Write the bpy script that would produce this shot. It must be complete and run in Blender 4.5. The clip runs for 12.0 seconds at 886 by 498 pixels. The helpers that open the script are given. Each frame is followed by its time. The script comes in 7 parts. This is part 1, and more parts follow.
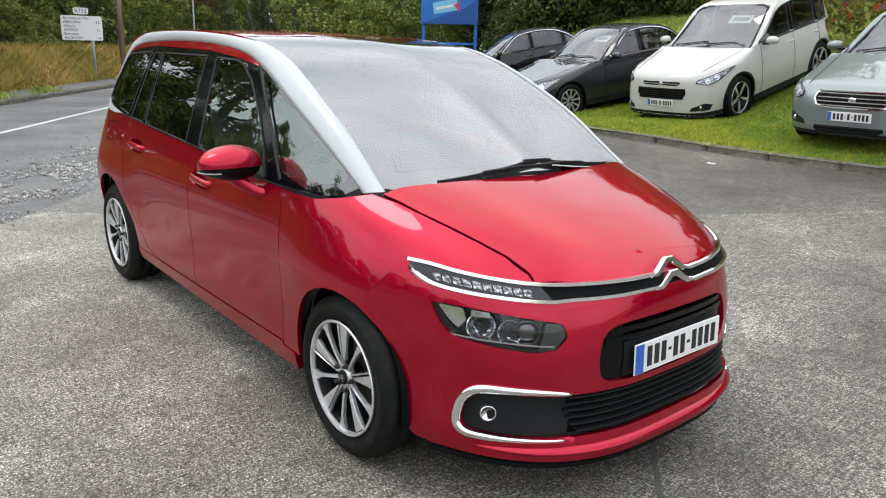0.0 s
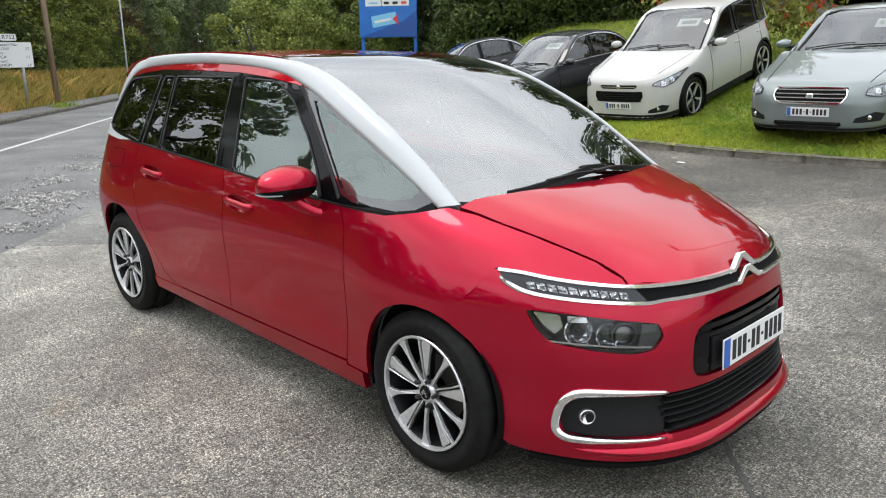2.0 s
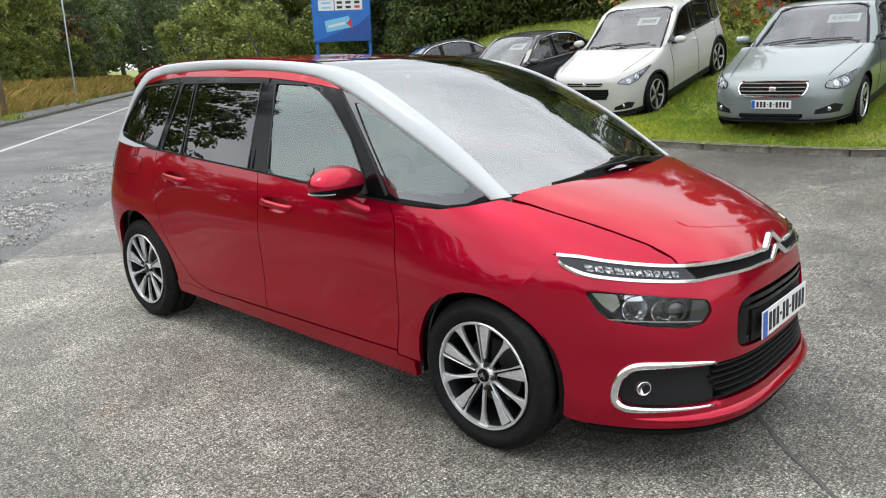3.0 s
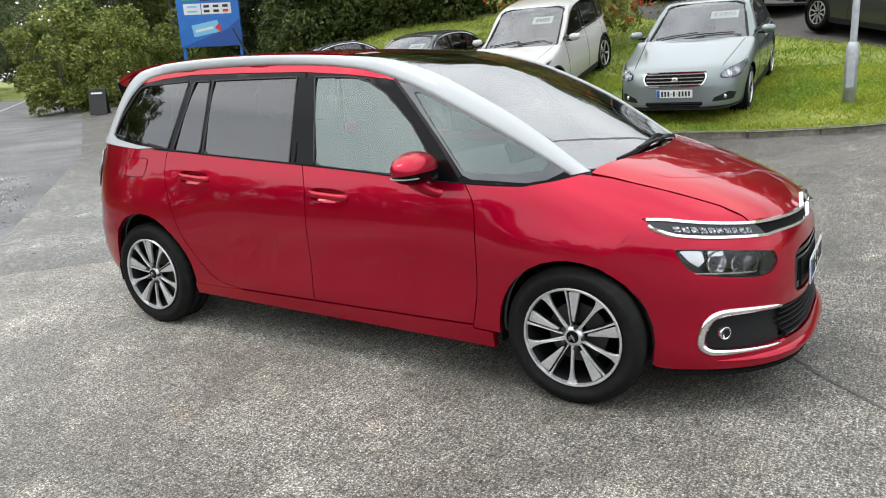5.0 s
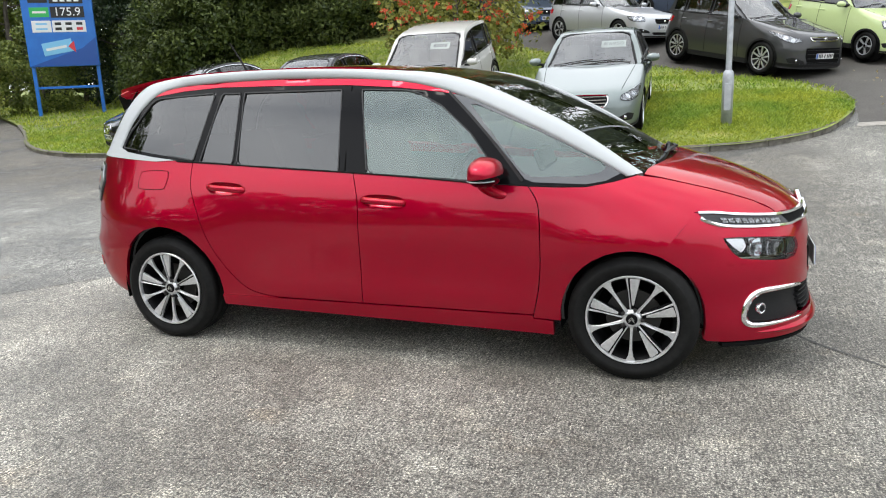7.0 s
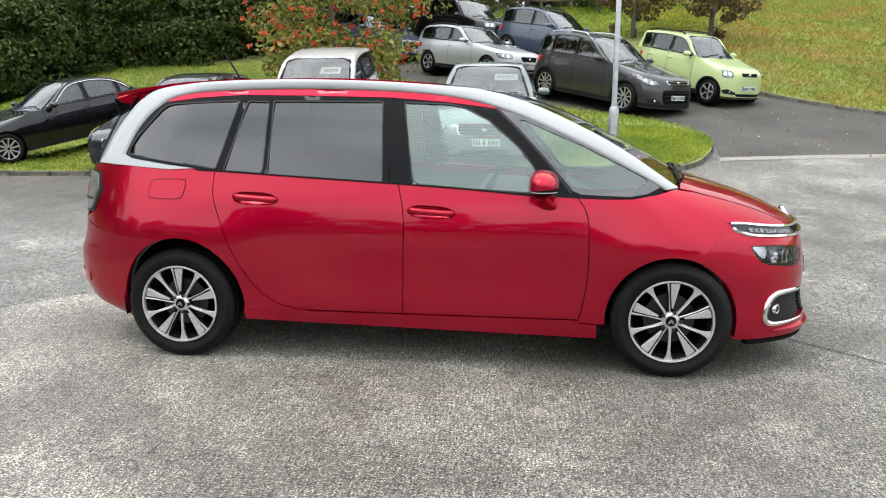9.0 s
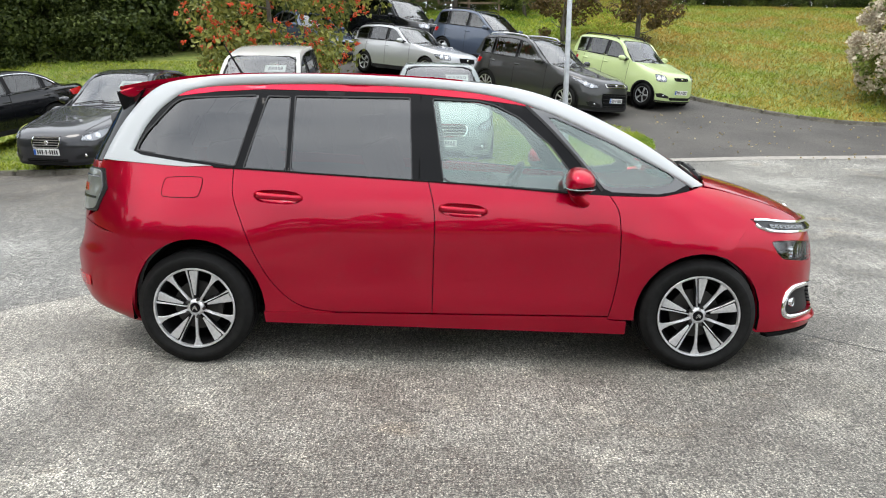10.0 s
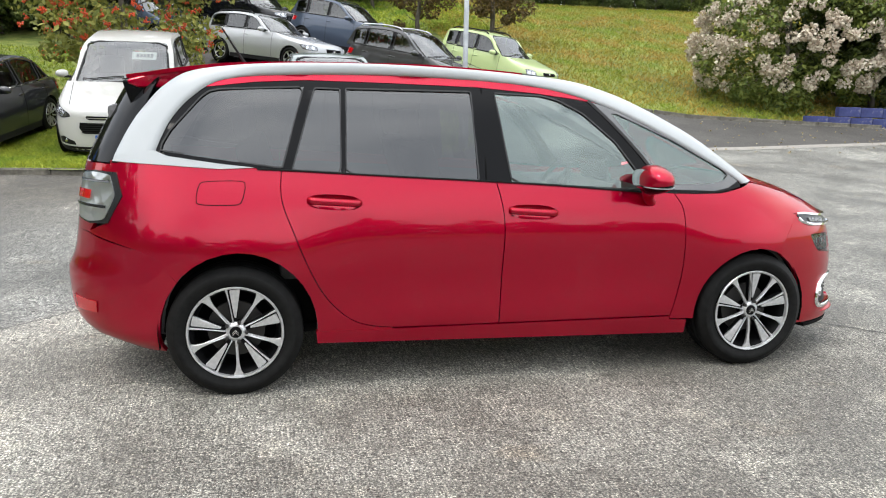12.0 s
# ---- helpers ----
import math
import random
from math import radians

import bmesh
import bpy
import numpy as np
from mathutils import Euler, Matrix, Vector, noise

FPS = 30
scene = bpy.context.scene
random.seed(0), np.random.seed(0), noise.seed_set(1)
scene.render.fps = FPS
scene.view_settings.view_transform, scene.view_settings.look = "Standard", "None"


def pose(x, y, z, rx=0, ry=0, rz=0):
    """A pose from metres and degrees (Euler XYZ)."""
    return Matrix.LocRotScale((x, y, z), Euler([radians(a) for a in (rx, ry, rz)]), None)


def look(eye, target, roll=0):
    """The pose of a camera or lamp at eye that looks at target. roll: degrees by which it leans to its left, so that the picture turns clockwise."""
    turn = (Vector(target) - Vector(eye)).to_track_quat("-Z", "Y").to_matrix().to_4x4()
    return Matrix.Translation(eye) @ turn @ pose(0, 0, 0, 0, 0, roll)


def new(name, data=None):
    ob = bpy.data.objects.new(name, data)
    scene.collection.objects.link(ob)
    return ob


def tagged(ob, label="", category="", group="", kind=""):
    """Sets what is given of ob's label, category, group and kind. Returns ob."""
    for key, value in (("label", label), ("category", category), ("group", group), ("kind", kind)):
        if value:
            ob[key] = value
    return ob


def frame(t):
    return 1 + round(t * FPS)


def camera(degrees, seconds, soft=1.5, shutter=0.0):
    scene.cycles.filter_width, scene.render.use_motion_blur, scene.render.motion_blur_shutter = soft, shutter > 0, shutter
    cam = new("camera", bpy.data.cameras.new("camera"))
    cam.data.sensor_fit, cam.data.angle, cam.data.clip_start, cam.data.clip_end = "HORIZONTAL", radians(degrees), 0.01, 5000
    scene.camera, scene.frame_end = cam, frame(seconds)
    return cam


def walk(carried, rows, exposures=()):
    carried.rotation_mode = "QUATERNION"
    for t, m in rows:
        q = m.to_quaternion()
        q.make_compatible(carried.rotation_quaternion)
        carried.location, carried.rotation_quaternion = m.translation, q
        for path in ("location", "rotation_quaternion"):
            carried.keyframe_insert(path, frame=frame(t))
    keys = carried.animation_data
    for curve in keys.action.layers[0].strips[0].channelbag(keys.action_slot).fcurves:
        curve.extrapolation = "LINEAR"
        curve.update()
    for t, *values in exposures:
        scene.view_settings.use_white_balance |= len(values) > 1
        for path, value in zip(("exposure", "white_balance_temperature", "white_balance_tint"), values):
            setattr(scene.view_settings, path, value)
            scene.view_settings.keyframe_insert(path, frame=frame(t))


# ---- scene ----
cam = camera(61.4, 12.0, 1.1)
PATH = [
    (0, (5.152, -2.283, 1.582), (3.664, -1.053, 1.061), 1.5),
    (0.5, (5.099, -2.391, 1.573), (3.627, -1.136, 1.064), 1.0),
    (1, (5.033, -2.504, 1.578), (3.585, -1.218, 1.078), 0.4),
    (1.5, (4.925, -2.582, 1.569), (3.506, -1.263, 1.072), -0.1),
    (2, (4.816, -2.681, 1.583), (3.427, -1.328, 1.092), -0.7),
    (2.5, (4.727, -2.882, 1.579), (3.377, -1.489, 1.089), -1.3),
    (3, (4.644, -3.084, 1.587), (3.345, -1.644, 1.1), -1.9),
    (5, (4.006, -3.823, 1.564), (2.991, -2.171, 1.07), -3.1),
    (5.5, (3.817, -3.957, 1.576), (2.878, -2.259, 1.091), -3.1),
    (6, (3.614, -4.182, 1.575), (2.756, -2.44, 1.097), -2.9),
    (6.5, (3.428, -4.388, 1.589), (2.662, -2.6, 1.124), -2.6),
    (7, (3.183, -4.551, 1.555), (2.517, -2.719, 1.107), -2.3),
    (9, (2.07, -4.943, 1.488), (1.833, -2.993, 1.111), 0.2),
    (9.5, (1.741, -4.987, 1.486), (1.61, -3.026, 1.115), 0.6),
    (10, (1.441, -4.935, 1.456), (1.421, -2.969, 1.085), 0.8),
    (10.5, (1.157, -4.833, 1.458), (1.251, -2.87, 1.085), 0.8),
    (11, (0.816, -4.782, 1.467), (1.022, -2.829, 1.09), 0.9),
    (11.5, (0.509, -4.657, 1.44), (0.826, -2.719, 1.06), 1.1),
    (12, (0.22, -4.503, 1.446), (0.647, -2.587, 1.064), 1.2),
]
walk(cam, [(t, look(eye, target, roll)) for t, eye, target, roll in PATH], [(0, 0.0), (3, 0.03), (6, 0.12), (9, 0.20), (12, 0.22)])

# ---- light ----
world = bpy.data.worlds.new("sky")
scene.world = world
world.use_nodes = True
wn, wl = world.node_tree.nodes, world.node_tree.links
SUN_EL, SUN_AZ = 64, 238
sky = wn.new("ShaderNodeTexSky")
sky.sky_type, sky.sun_disc = "NISHITA", False
sky.sun_elevation, sky.sun_rotation = radians(SUN_EL), radians(SUN_AZ)
sky.air_density, sky.dust_density, sky.ozone_density = 1.0, 3.0, 1.0
# cloud cover: grey-white decks with softer, brighter breaks
wtc = wn.new("ShaderNodeTexCoord")
wmap = wn.new("ShaderNodeMapping")
wmap.inputs["Scale"].default_value = (1, 1, 2.6)
wnz = wn.new("ShaderNodeTexNoise")
wnz.inputs["Scale"].default_value, wnz.inputs["Detail"].default_value = 2.2, 5
wrmp = wn.new("ShaderNodeValToRGB")
wrmp.color_ramp.elements[0].position, wrmp.color_ramp.elements[0].color = 0.32, (4.6, 4.9, 5.3, 1)
wrmp.color_ramp.elements[1].position, wrmp.color_ramp.elements[1].color = 0.68, (8.6, 8.8, 9.0, 1)
wmix = wn.new("ShaderNodeMixRGB")
wmix.inputs["Fac"].default_value = 0.9
wl.new(wtc.outputs["Generated"], wmap.inputs["Vector"])
wl.new(wmap.outputs["Vector"], wnz.inputs["Vector"])
wl.new(wnz.outputs["Fac"], wrmp.inputs["Fac"])
wl.new(sky.outputs["Color"], wmix.inputs["Color1"])
wl.new(wrmp.outputs["Color"], wmix.inputs["Color2"])
# an overcast sky is brighter overhead than at its rim
wsep = wn.new("ShaderNodeSeparateXYZ")
wrng = wn.new("ShaderNodeMapRange")
wrng.inputs["From Min"].default_value, wrng.inputs["From Max"].default_value = 0.0, 0.8
wrng.inputs["To Min"].default_value, wrng.inputs["To Max"].default_value = 0.84, 1.36
wmul = wn.new("ShaderNodeMixRGB")
wmul.blend_type = "MULTIPLY"
wmul.inputs["Fac"].default_value = 1
wl.new(wtc.outputs["Generated"], wsep.inputs[0])
wl.new(wsep.outputs["Z"], wrng.inputs["Value"])
wl.new(wmix.outputs["Color"], wmul.inputs["Color1"])
wl.new(wrng.outputs["Result"], wmul.inputs["Color2"])
wl.new(wmul.outputs["Color"], wn["Background"].inputs["Color"])
wn["Background"].inputs["Strength"].default_value = 0.248
sun = new("sun", bpy.data.lights.new("sun", "SUN"))
sun.data.energy, sun.data.angle, sun.data.color = 0.9, radians(20), (1.0, 0.95, 0.88)
sun.matrix_world = Euler((radians(90 - SUN_EL), 0, radians(180 - SUN_AZ))).to_matrix().to_4x4()


# ---- materials ----
def ramp_of(nt, fac, stops):
    r = nt.nodes.new("ShaderNodeValToRGB")
    e = r.color_ramp.elements
    while len(e) < len(stops):
        e.new(0.5)
    for k, (p, c) in enumerate(stops):
        e[k].position, e[k].color = p, (*c, 1)
    nt.links.new(fac, r.inputs["Fac"])
    return r.outputs["Color"]


def noise_of(nt, scale, detail=4, rough=0.55, coord="Object", stretch=None):
    tc = nt.nodes.new("ShaderNodeTexCoord")
    n = nt.nodes.new("ShaderNodeTexNoise")
    n.inputs["Scale"].default_value, n.inputs["Detail"].default_value = scale, detail
    n.inputs["Roughness"].default_value = rough
    src = tc.outputs[coord]
    if stretch:
        m = nt.nodes.new("ShaderNodeMapping")
        m.inputs["Scale"].default_value = stretch
        nt.links.new(src, m.inputs["Vector"])
        src = m.outputs["Vector"]
    nt.links.new(src, n.inputs["Vector"])
    return n.outputs["Fac"]


def mix_of(nt, fac, a, b, mode="MIX"):
    m = nt.nodes.new("ShaderNodeMixRGB")
    m.blend_type = mode
    for sock, v in zip(m.inputs, (fac, a, b)):
        if isinstance(v, bpy.types.NodeSocket):
            nt.links.new(v, sock)
        else:
            sock.default_value = v if isinstance(v, (int, float)) else (*v, 1)
    return m.outputs["Color"]


def bump_of(nt, height, strength, dist=0.01):
    b = nt.nodes.new("ShaderNodeBump")
    b.inputs["Strength"].default_value, b.inputs["Distance"].default_value = strength, dist
    nt.links.new(height, b.inputs["Height"])
    nt.links.new(b.outputs["Normal"], nt.nodes["Principled BSDF"].inputs["Normal"])


def mat(name, color=(0.5, 0.5, 0.5), rough=0.5, metal=0.0, coat=0.0, spec=0.5, trans=0.0, emit=None, glow=0.0):
    m = bpy.data.materials.new(name)
    m.use_nodes = True
    p = m.node_tree.nodes["Principled BSDF"]
    p.inputs["Base Color"].default_value = (*color, 1)
    p.inputs["Roughness"].default_value, p.inputs["Metallic"].default_value = rough, metal
    p.inputs["Coat Weight"].default_value, p.inputs["Coat Roughness"].default_value = coat, 0.03
    p.inputs["Specular IOR Level"].default_value, p.inputs["Transmission Weight"].default_value = spec, trans
    if emit:
        p.inputs["Emission Color"].default_value, p.inputs["Emission Strength"].default_value = (*emit, 1), glow
    return m


def noisy(name, stops, scale, rough=0.6, detail=5, bump=0.0, bscale=None, coord="Object", stretch=None, dist=0.01, second=None, **kw):
    """A material whose colour runs over stops by a noise; second = (scale, dark, light) multiplies a coarser noise over it."""
    m = mat(name, rough=rough, **kw)
    nt = m.node_tree
    c = ramp_of(nt, noise_of(nt, scale, detail, coord=coord, stretch=stretch), stops)
    if second:
        c = mix_of(nt, 1.0, c, ramp_of(nt, noise_of(nt, second[0], 4, coord=coord), [(0.35, (second[1],) * 3), (0.65, (second[2],) * 3)]), "MULTIPLY")
    nt.links.new(c, nt.nodes["Principled BSDF"].inputs["Base Color"])
    if bump:
        bump_of(nt, noise_of(nt, bscale or scale * 2, 6, coord=coord), bump, dist)
    return m


M_GRASS = noisy("grass_soil", [(0.3, (0.085, 0.125, 0.02)), (0.55, (0.18, 0.215, 0.042)), (0.75, (0.29, 0.235, 0.085))], 3.0, 0.9, bump=0.6, bscale=40, dist=0.03, second=(0.35, 0.7, 1.3))
M_ASPHALT = noisy("asphalt", [(0.36, (0.045, 0.045, 0.046)), (0.5, (0.105, 0.105, 0.104)), (0.64, (0.21, 0.207, 0.198))], 60, 0.6, detail=8, bump=0.7, bscale=120, second=(0.6, 0.6, 1.35))
M_CONCRETE = None
M_KERB = noisy("kerb_stone", [(0.3, (0.075, 0.068, 0.052)), (0.55, (0.15, 0.138, 0.112)), (0.75, (0.24, 0.225, 0.19))], 9, 0.85, bump=0.7, bscale=45, second=(1.2, 0.65, 1.2))
M_WHITE_LINE = noisy("road_paint", [(0.3, (0.4, 0.4, 0.38)), (0.7, (0.62, 0.62, 0.6))], 20, 0.6)
M_TARMAC = noisy("dark_tarmac", [(0.3, (0.042, 0.038, 0.033)), (0.6, (0.070, 0.064, 0.056)), (0.8, (0.105, 0.097, 0.086))], 70, 0.82, bump=0.4, bscale=160, second=(0.7, 0.75, 1.25))
M_PALE = noisy("pale_concrete", [(0.3, (0.20, 0.185, 0.16)), (0.7, (0.33, 0.31, 0.275))], 12, 0.8, bump=0.3, bscale=80)
M_JOINT = noisy("tar_joint", [(0.3, (0.05, 0.05, 0.048)), (0.7, (0.10, 0.098, 0.09))], 20, 0.8)


def concrete():
    """Brushed, weathered concrete: stone grit showing through, pale worn areas, damp dark patches and rusty stains."""
    m = mat("weathered_concrete", rough=0.6)
    nt = m.node_tree
    p = nt.nodes["Principled BSDF"]
    tc = nt.nodes.new("ShaderNodeTexCoord")
    vor = nt.nodes.new("ShaderNodeTexVoronoi")
    vor.inputs["Scale"].default_value = 120
    nt.links.new(tc.outputs["Object"], vor.inputs["Vector"])
    grit = ramp_of(nt, vor.outputs["Distance"], [(0.05, (1.5, 1.48, 1.42)), (0.28, (1.0, 1.0, 1.0)), (0.62, (0.42, 0.42, 0.42))])
    fine = ramp_of(nt, noise_of(nt, 82, 8, 0.76), [(0.395, (0.17, 0.17, 0.17)), (0.5, (1, 1, 1)), (0.592, (2.15, 2.13, 2.06))])
    pits = ramp_of(nt, noise_of(nt, 17, 5, 0.7, stretch=(1.0, 2.2, 1)), [(0.36, (0.45, 0.44, 0.42)), (0.47, (1.0, 1.0, 1.0)), (0.66, (1.22, 1.22, 1.2))])
    brush = ramp_of(nt, noise_of(nt, 9, 6, 0.7, stretch=(9, 1.2, 1)), [(0.37, (0.46, 0.46, 0.46)), (0.63, (1.42, 1.42, 1.40))])
    wide = ramp_of(nt, noise_of(nt, 0.75, 10, 0.70), [(0.34, (0.125, 0.120, 0.109)), (0.45, (0.185, 0.179, 0.163)), (0.55, (0.26, 0.254, 0.235)), (0.66, (0.36, 0.353, 0.33))])
    c = mix_of(nt, 1.0, wide, grit, "MULTIPLY")
    c = mix_of(nt, 1.0, c, fine, "MULTIPLY")
    c = mix_of(nt, 0.9, c, brush, "MULTIPLY")
    c = mix_of(nt, 0.9, c, pits, "MULTIPLY")
    spots = ramp_of(nt, noise_of(nt, 2.6, 5, 0.7), [(0.56, (0, 0, 0)), (0.70, (1, 1, 1))])
    c = mix_of(nt, spots, c, mix_of(nt, 0.65, c, (1.9, 1.88, 1.8), "MULTIPLY"))
    rust = ramp_of(nt, noise_of(nt, 0.9, 4, 0.6, stretch=(1, 1.7, 1)), [(0.62, (0, 0, 0)), (0.74, (0.5, 0.5, 0.5))])
    c = mix_of(nt, rust, c, mix_of(nt, 1.0, c, (1.12, 0.90, 0.66), "MULTIPLY"))
    # palest at low x, darkest near x = 4, broken up by noise
    sep = nt.nodes.new("ShaderNodeSeparateXYZ")
    nt.links.new(tc.outputs["Object"], sep.inputs[0])
    add = nt.nodes.new("ShaderNodeMath")
    add.operation = "MULTIPLY_ADD"
    add.inputs[1].default_value = 4.0
    nt.links.new(noise_of(nt, 0.3, 4), add.inputs[0])
    nt.links.new(sep.outputs["X"], add.inputs[2])
    rng = nt.nodes.new("ShaderNodeMapRange")
    rng.inputs["From Min"].default_value, rng.inputs["From Max"].default_value = 1.5, 8.0
    nt.links.new(add.outputs[0], rng.inputs["Value"])
    c = mix_of(nt, 1.0, c, ramp_of(nt, rng.outputs["Result"], [(0.08, (1.66, 1.64, 1.59)), (0.34, (1.20, 1.18, 1.13)), (0.56, (1.06, 1.04, 1.0)), (0.68, (0.88, 0.86, 0.82)), (0.85, (1.15, 1.15, 1.13))]), "MULTIPLY")
    # greyer, coarser surfacing beyond the slab joint
    dot = nt.nodes.new("ShaderNodeVectorMath")
    dot.operation = "DOT_PRODUCT"
    dot.inputs[1].default_value = (-0.78, 0.626, 0)
    nt.links.new(tc.outputs["Object"], dot.inputs[0])
    beyond = nt.nodes.new("ShaderNodeMapRange")
    beyond.inputs["From Min"].default_value, beyond.inputs["From Max"].default_value = 1.43, 1.50
    nt.links.new(dot.outputs["Value"], beyond.inputs["Value"])
    c = mix_of(nt, 1.0, c, ramp_of(nt, beyond.outputs["Result"], [(0.0, (1, 1, 1)), (1.0, (0.66, 0.68, 0.71))]), "MULTIPLY")
    # brown tarmac tone towards the kerb, with the trees' dark reflection in the colour
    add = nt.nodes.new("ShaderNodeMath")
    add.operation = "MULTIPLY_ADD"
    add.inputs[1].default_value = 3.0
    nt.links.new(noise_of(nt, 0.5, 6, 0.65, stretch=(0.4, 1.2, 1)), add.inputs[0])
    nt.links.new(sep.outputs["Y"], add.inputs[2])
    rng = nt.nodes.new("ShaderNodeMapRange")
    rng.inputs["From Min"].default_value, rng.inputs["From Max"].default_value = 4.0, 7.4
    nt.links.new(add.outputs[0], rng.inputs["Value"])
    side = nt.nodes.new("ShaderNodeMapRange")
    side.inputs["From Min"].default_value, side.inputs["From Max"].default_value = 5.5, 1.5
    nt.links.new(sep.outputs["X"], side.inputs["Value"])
    kerb_tint = nt.nodes.new("ShaderNodeMath")
    kerb_tint.operation = "MULTIPLY"
    nt.links.new(rng.outputs["Result"], kerb_tint.inputs[0])
    nt.links.new(side.outputs["Result"], kerb_tint.inputs[1])
    c = mix_of(nt, 1.0, c, ramp_of(nt, kerb_tint.outputs[0], [(0.0, (1, 1, 1)), (1.0, (0.52, 0.475, 0.425))]), "MULTIPLY")
    nt.links.new(c, p.inputs["Base Color"])
    wet = ramp_of(nt, noise_of(nt, 0.75, 10, 0.70), [(0.36, (0.36,) * 3), (0.56, (0.74,) * 3)])
    nt.links.new(wet, p.inputs["Roughness"])
    bump_of(nt, mix_of(nt, 0.5, noise_of(nt, 60, 8, 0.75), vor.outputs["Distance"]), 1.0, 0.010)
    return m


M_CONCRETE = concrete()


# ---- ground ----
def sst(a, b, x):
    t = min(1.0, max(0.0, (x - a) / (b - a)))
    return t * t * (3 - 2 * t)


def height(x, y):
    """The lie of the land: level by the car and the road, rising to the back."""
    n = 0.56 * x + 0.83 * y
    if y <= 0:
        return 0.75 * sst(9.2, 11.5, -n)
    g = 0.2 + 0.8 * sst(-8, -1, x) - 0.12 * sst(6, 12, x)
    g += (0.95 - g) * max(sst(13, 20, y) * sst(-20, -12, x), sst(9.8, 14, y) * sst(-10, -7.5, x)) if x < 0 else 0
    g *= sst(-3, 1.5, n)
    if n < -9:
        return 0.75 * sst(9.2, 11.5, -n)
    q = 0.0068 * y * y if y < 15 else 1.53 + 0.235 * (min(y, 36) - 15) + 0.03 * max(0, y - 36)
    q += 0.07 * sst(5, 10, x) * max(0, min(y, 36) - 17)
    return q * g


def rise(x, y):
    """The grass island's swell above the paving."""
    mound = sst(-4.5, -3, x) * sst(0.5, -0.8, x)
    return 0.082 + 0.11 * sst(-1, 2.5, x) * sst(6.8, 8.3, y) * (sst(3.4, 2.4, math.hypot(x - 2.2, y - 10.4)) if x > 1 else 1) + mound * (0.14 * sst(10.6, 12.4, y) * sst(16, 14, y) - 0.10 * sst(7.6, 9.2, y) * sst(10.8, 9.6, y))


def mesh_of(bm, name):
    me = bpy.data.meshes.new(name)
    bm.normal_update()
    bm.to_mesh(me)
    bm.free()
    return me


def solid(name, bm, material, smooth=False):
    me = mesh_of(bm, name)
    for m in material if isinstance(material, (list, tuple)) else [material]:
        me.materials.append(m)
    if smooth:
        me.shade_smooth()
    return new(name, me)


def part(name, bm, material, parent, label="", smooth=False):
    ob = solid(name, bm, material, smooth)
    ob.parent = parent
    return tagged(ob, label)


def sheet(poly, zf, step, cells=None):
    """A bmesh of a plan polygon cut into a grid and laid on zf(x, y)."""
    bm = bmesh.new()
    bm.faces.new([bm.verts.new((x, y, 0)) for x, y in poly])
    xs, ys = [p[0] for p in poly], [p[1] for p in poly]
    for k, (a, b) in enumerate(((min(xs), max(xs)), (min(ys), max(ys)))):
        c = math.ceil(a / step) * step
        while c < b:
            co = (c, 0, 0) if k == 0 else (0, c, 0)
            no = (1, 0, 0) if k == 0 else (0, 1, 0)
            bmesh.ops.bisect_plane(bm, geom=bm.verts[:] + bm.edges[:] + bm.faces[:], plane_co=co, plane_no=no)
            c += step
    for v in bm.verts:
        v.co.z = zf(v.co.x, v.co.y)
    bm.normal_update()
    for f in bm.faces:
        if f.normal.z < 0:
            f.normal_flip()
    return bm


def smooth_line(pts, per=6, closed=False):
    """Catmull-Rom through the points."""
    out, n = [], len(pts)
    for i in range(n if closed else n - 1):
        p = [Vector(pts[(i + k) % n] if closed else pts[min(max(i + k, 0), n - 1)]) for k in (-1, 0, 1, 2)]
        for s in range(per):
            t = s / per
            out.append(0.5 * (2 * p[1] + (p[2] - p[0]) * t + (2 * p[0] - 5 * p[1] + 4 * p[2] - p[3]) * t * t + (3 * p[1] - p[0] - 3 * p[2] + p[3]) * t ** 3))
    if not closed:
        out.append(Vector(pts[-1]))
    return out


# wide ground: fine grid near, coarse to the horizon
def ground_axis(lo, hi, fine):
    inner = list(np.arange(lo, hi + 0.01, fine))
    return [-2500, -900, -350, -150, lo - 30] + inner + [hi + 30, 150, 350, 900, 2500]


gx, gy = ground_axis(-60, 40, 1.25), ground_axis(-40, 60, 1.25)
bm = bmesh.new()
gv = [[bm.verts.new((x, y, height(x, y) - 0.06)) for x in gx] for y in gy]
for j in range(len(gy) - 1):
    for i in range(len(gx) - 1):
        bm.faces.new((gv[j][i], gv[j][i + 1], gv[j + 1][i + 1], gv[j + 1][i]))
ground = tagged(solid("ground", bm, M_GRASS, True), "rough mown grass ground rising to a bank", "ground", kind="structure")

# paving
ROAD_IN, ROAD_OUT, ROAD_LINE = -1.9, -7.9, -5.3


def along(u, n, z=0.0):
    """A point u metres up the road and n metres from its datum line."""
    return Vector((-0.829 * u + 0.559 * n, 0.559 * u + 0.829 * n, z))


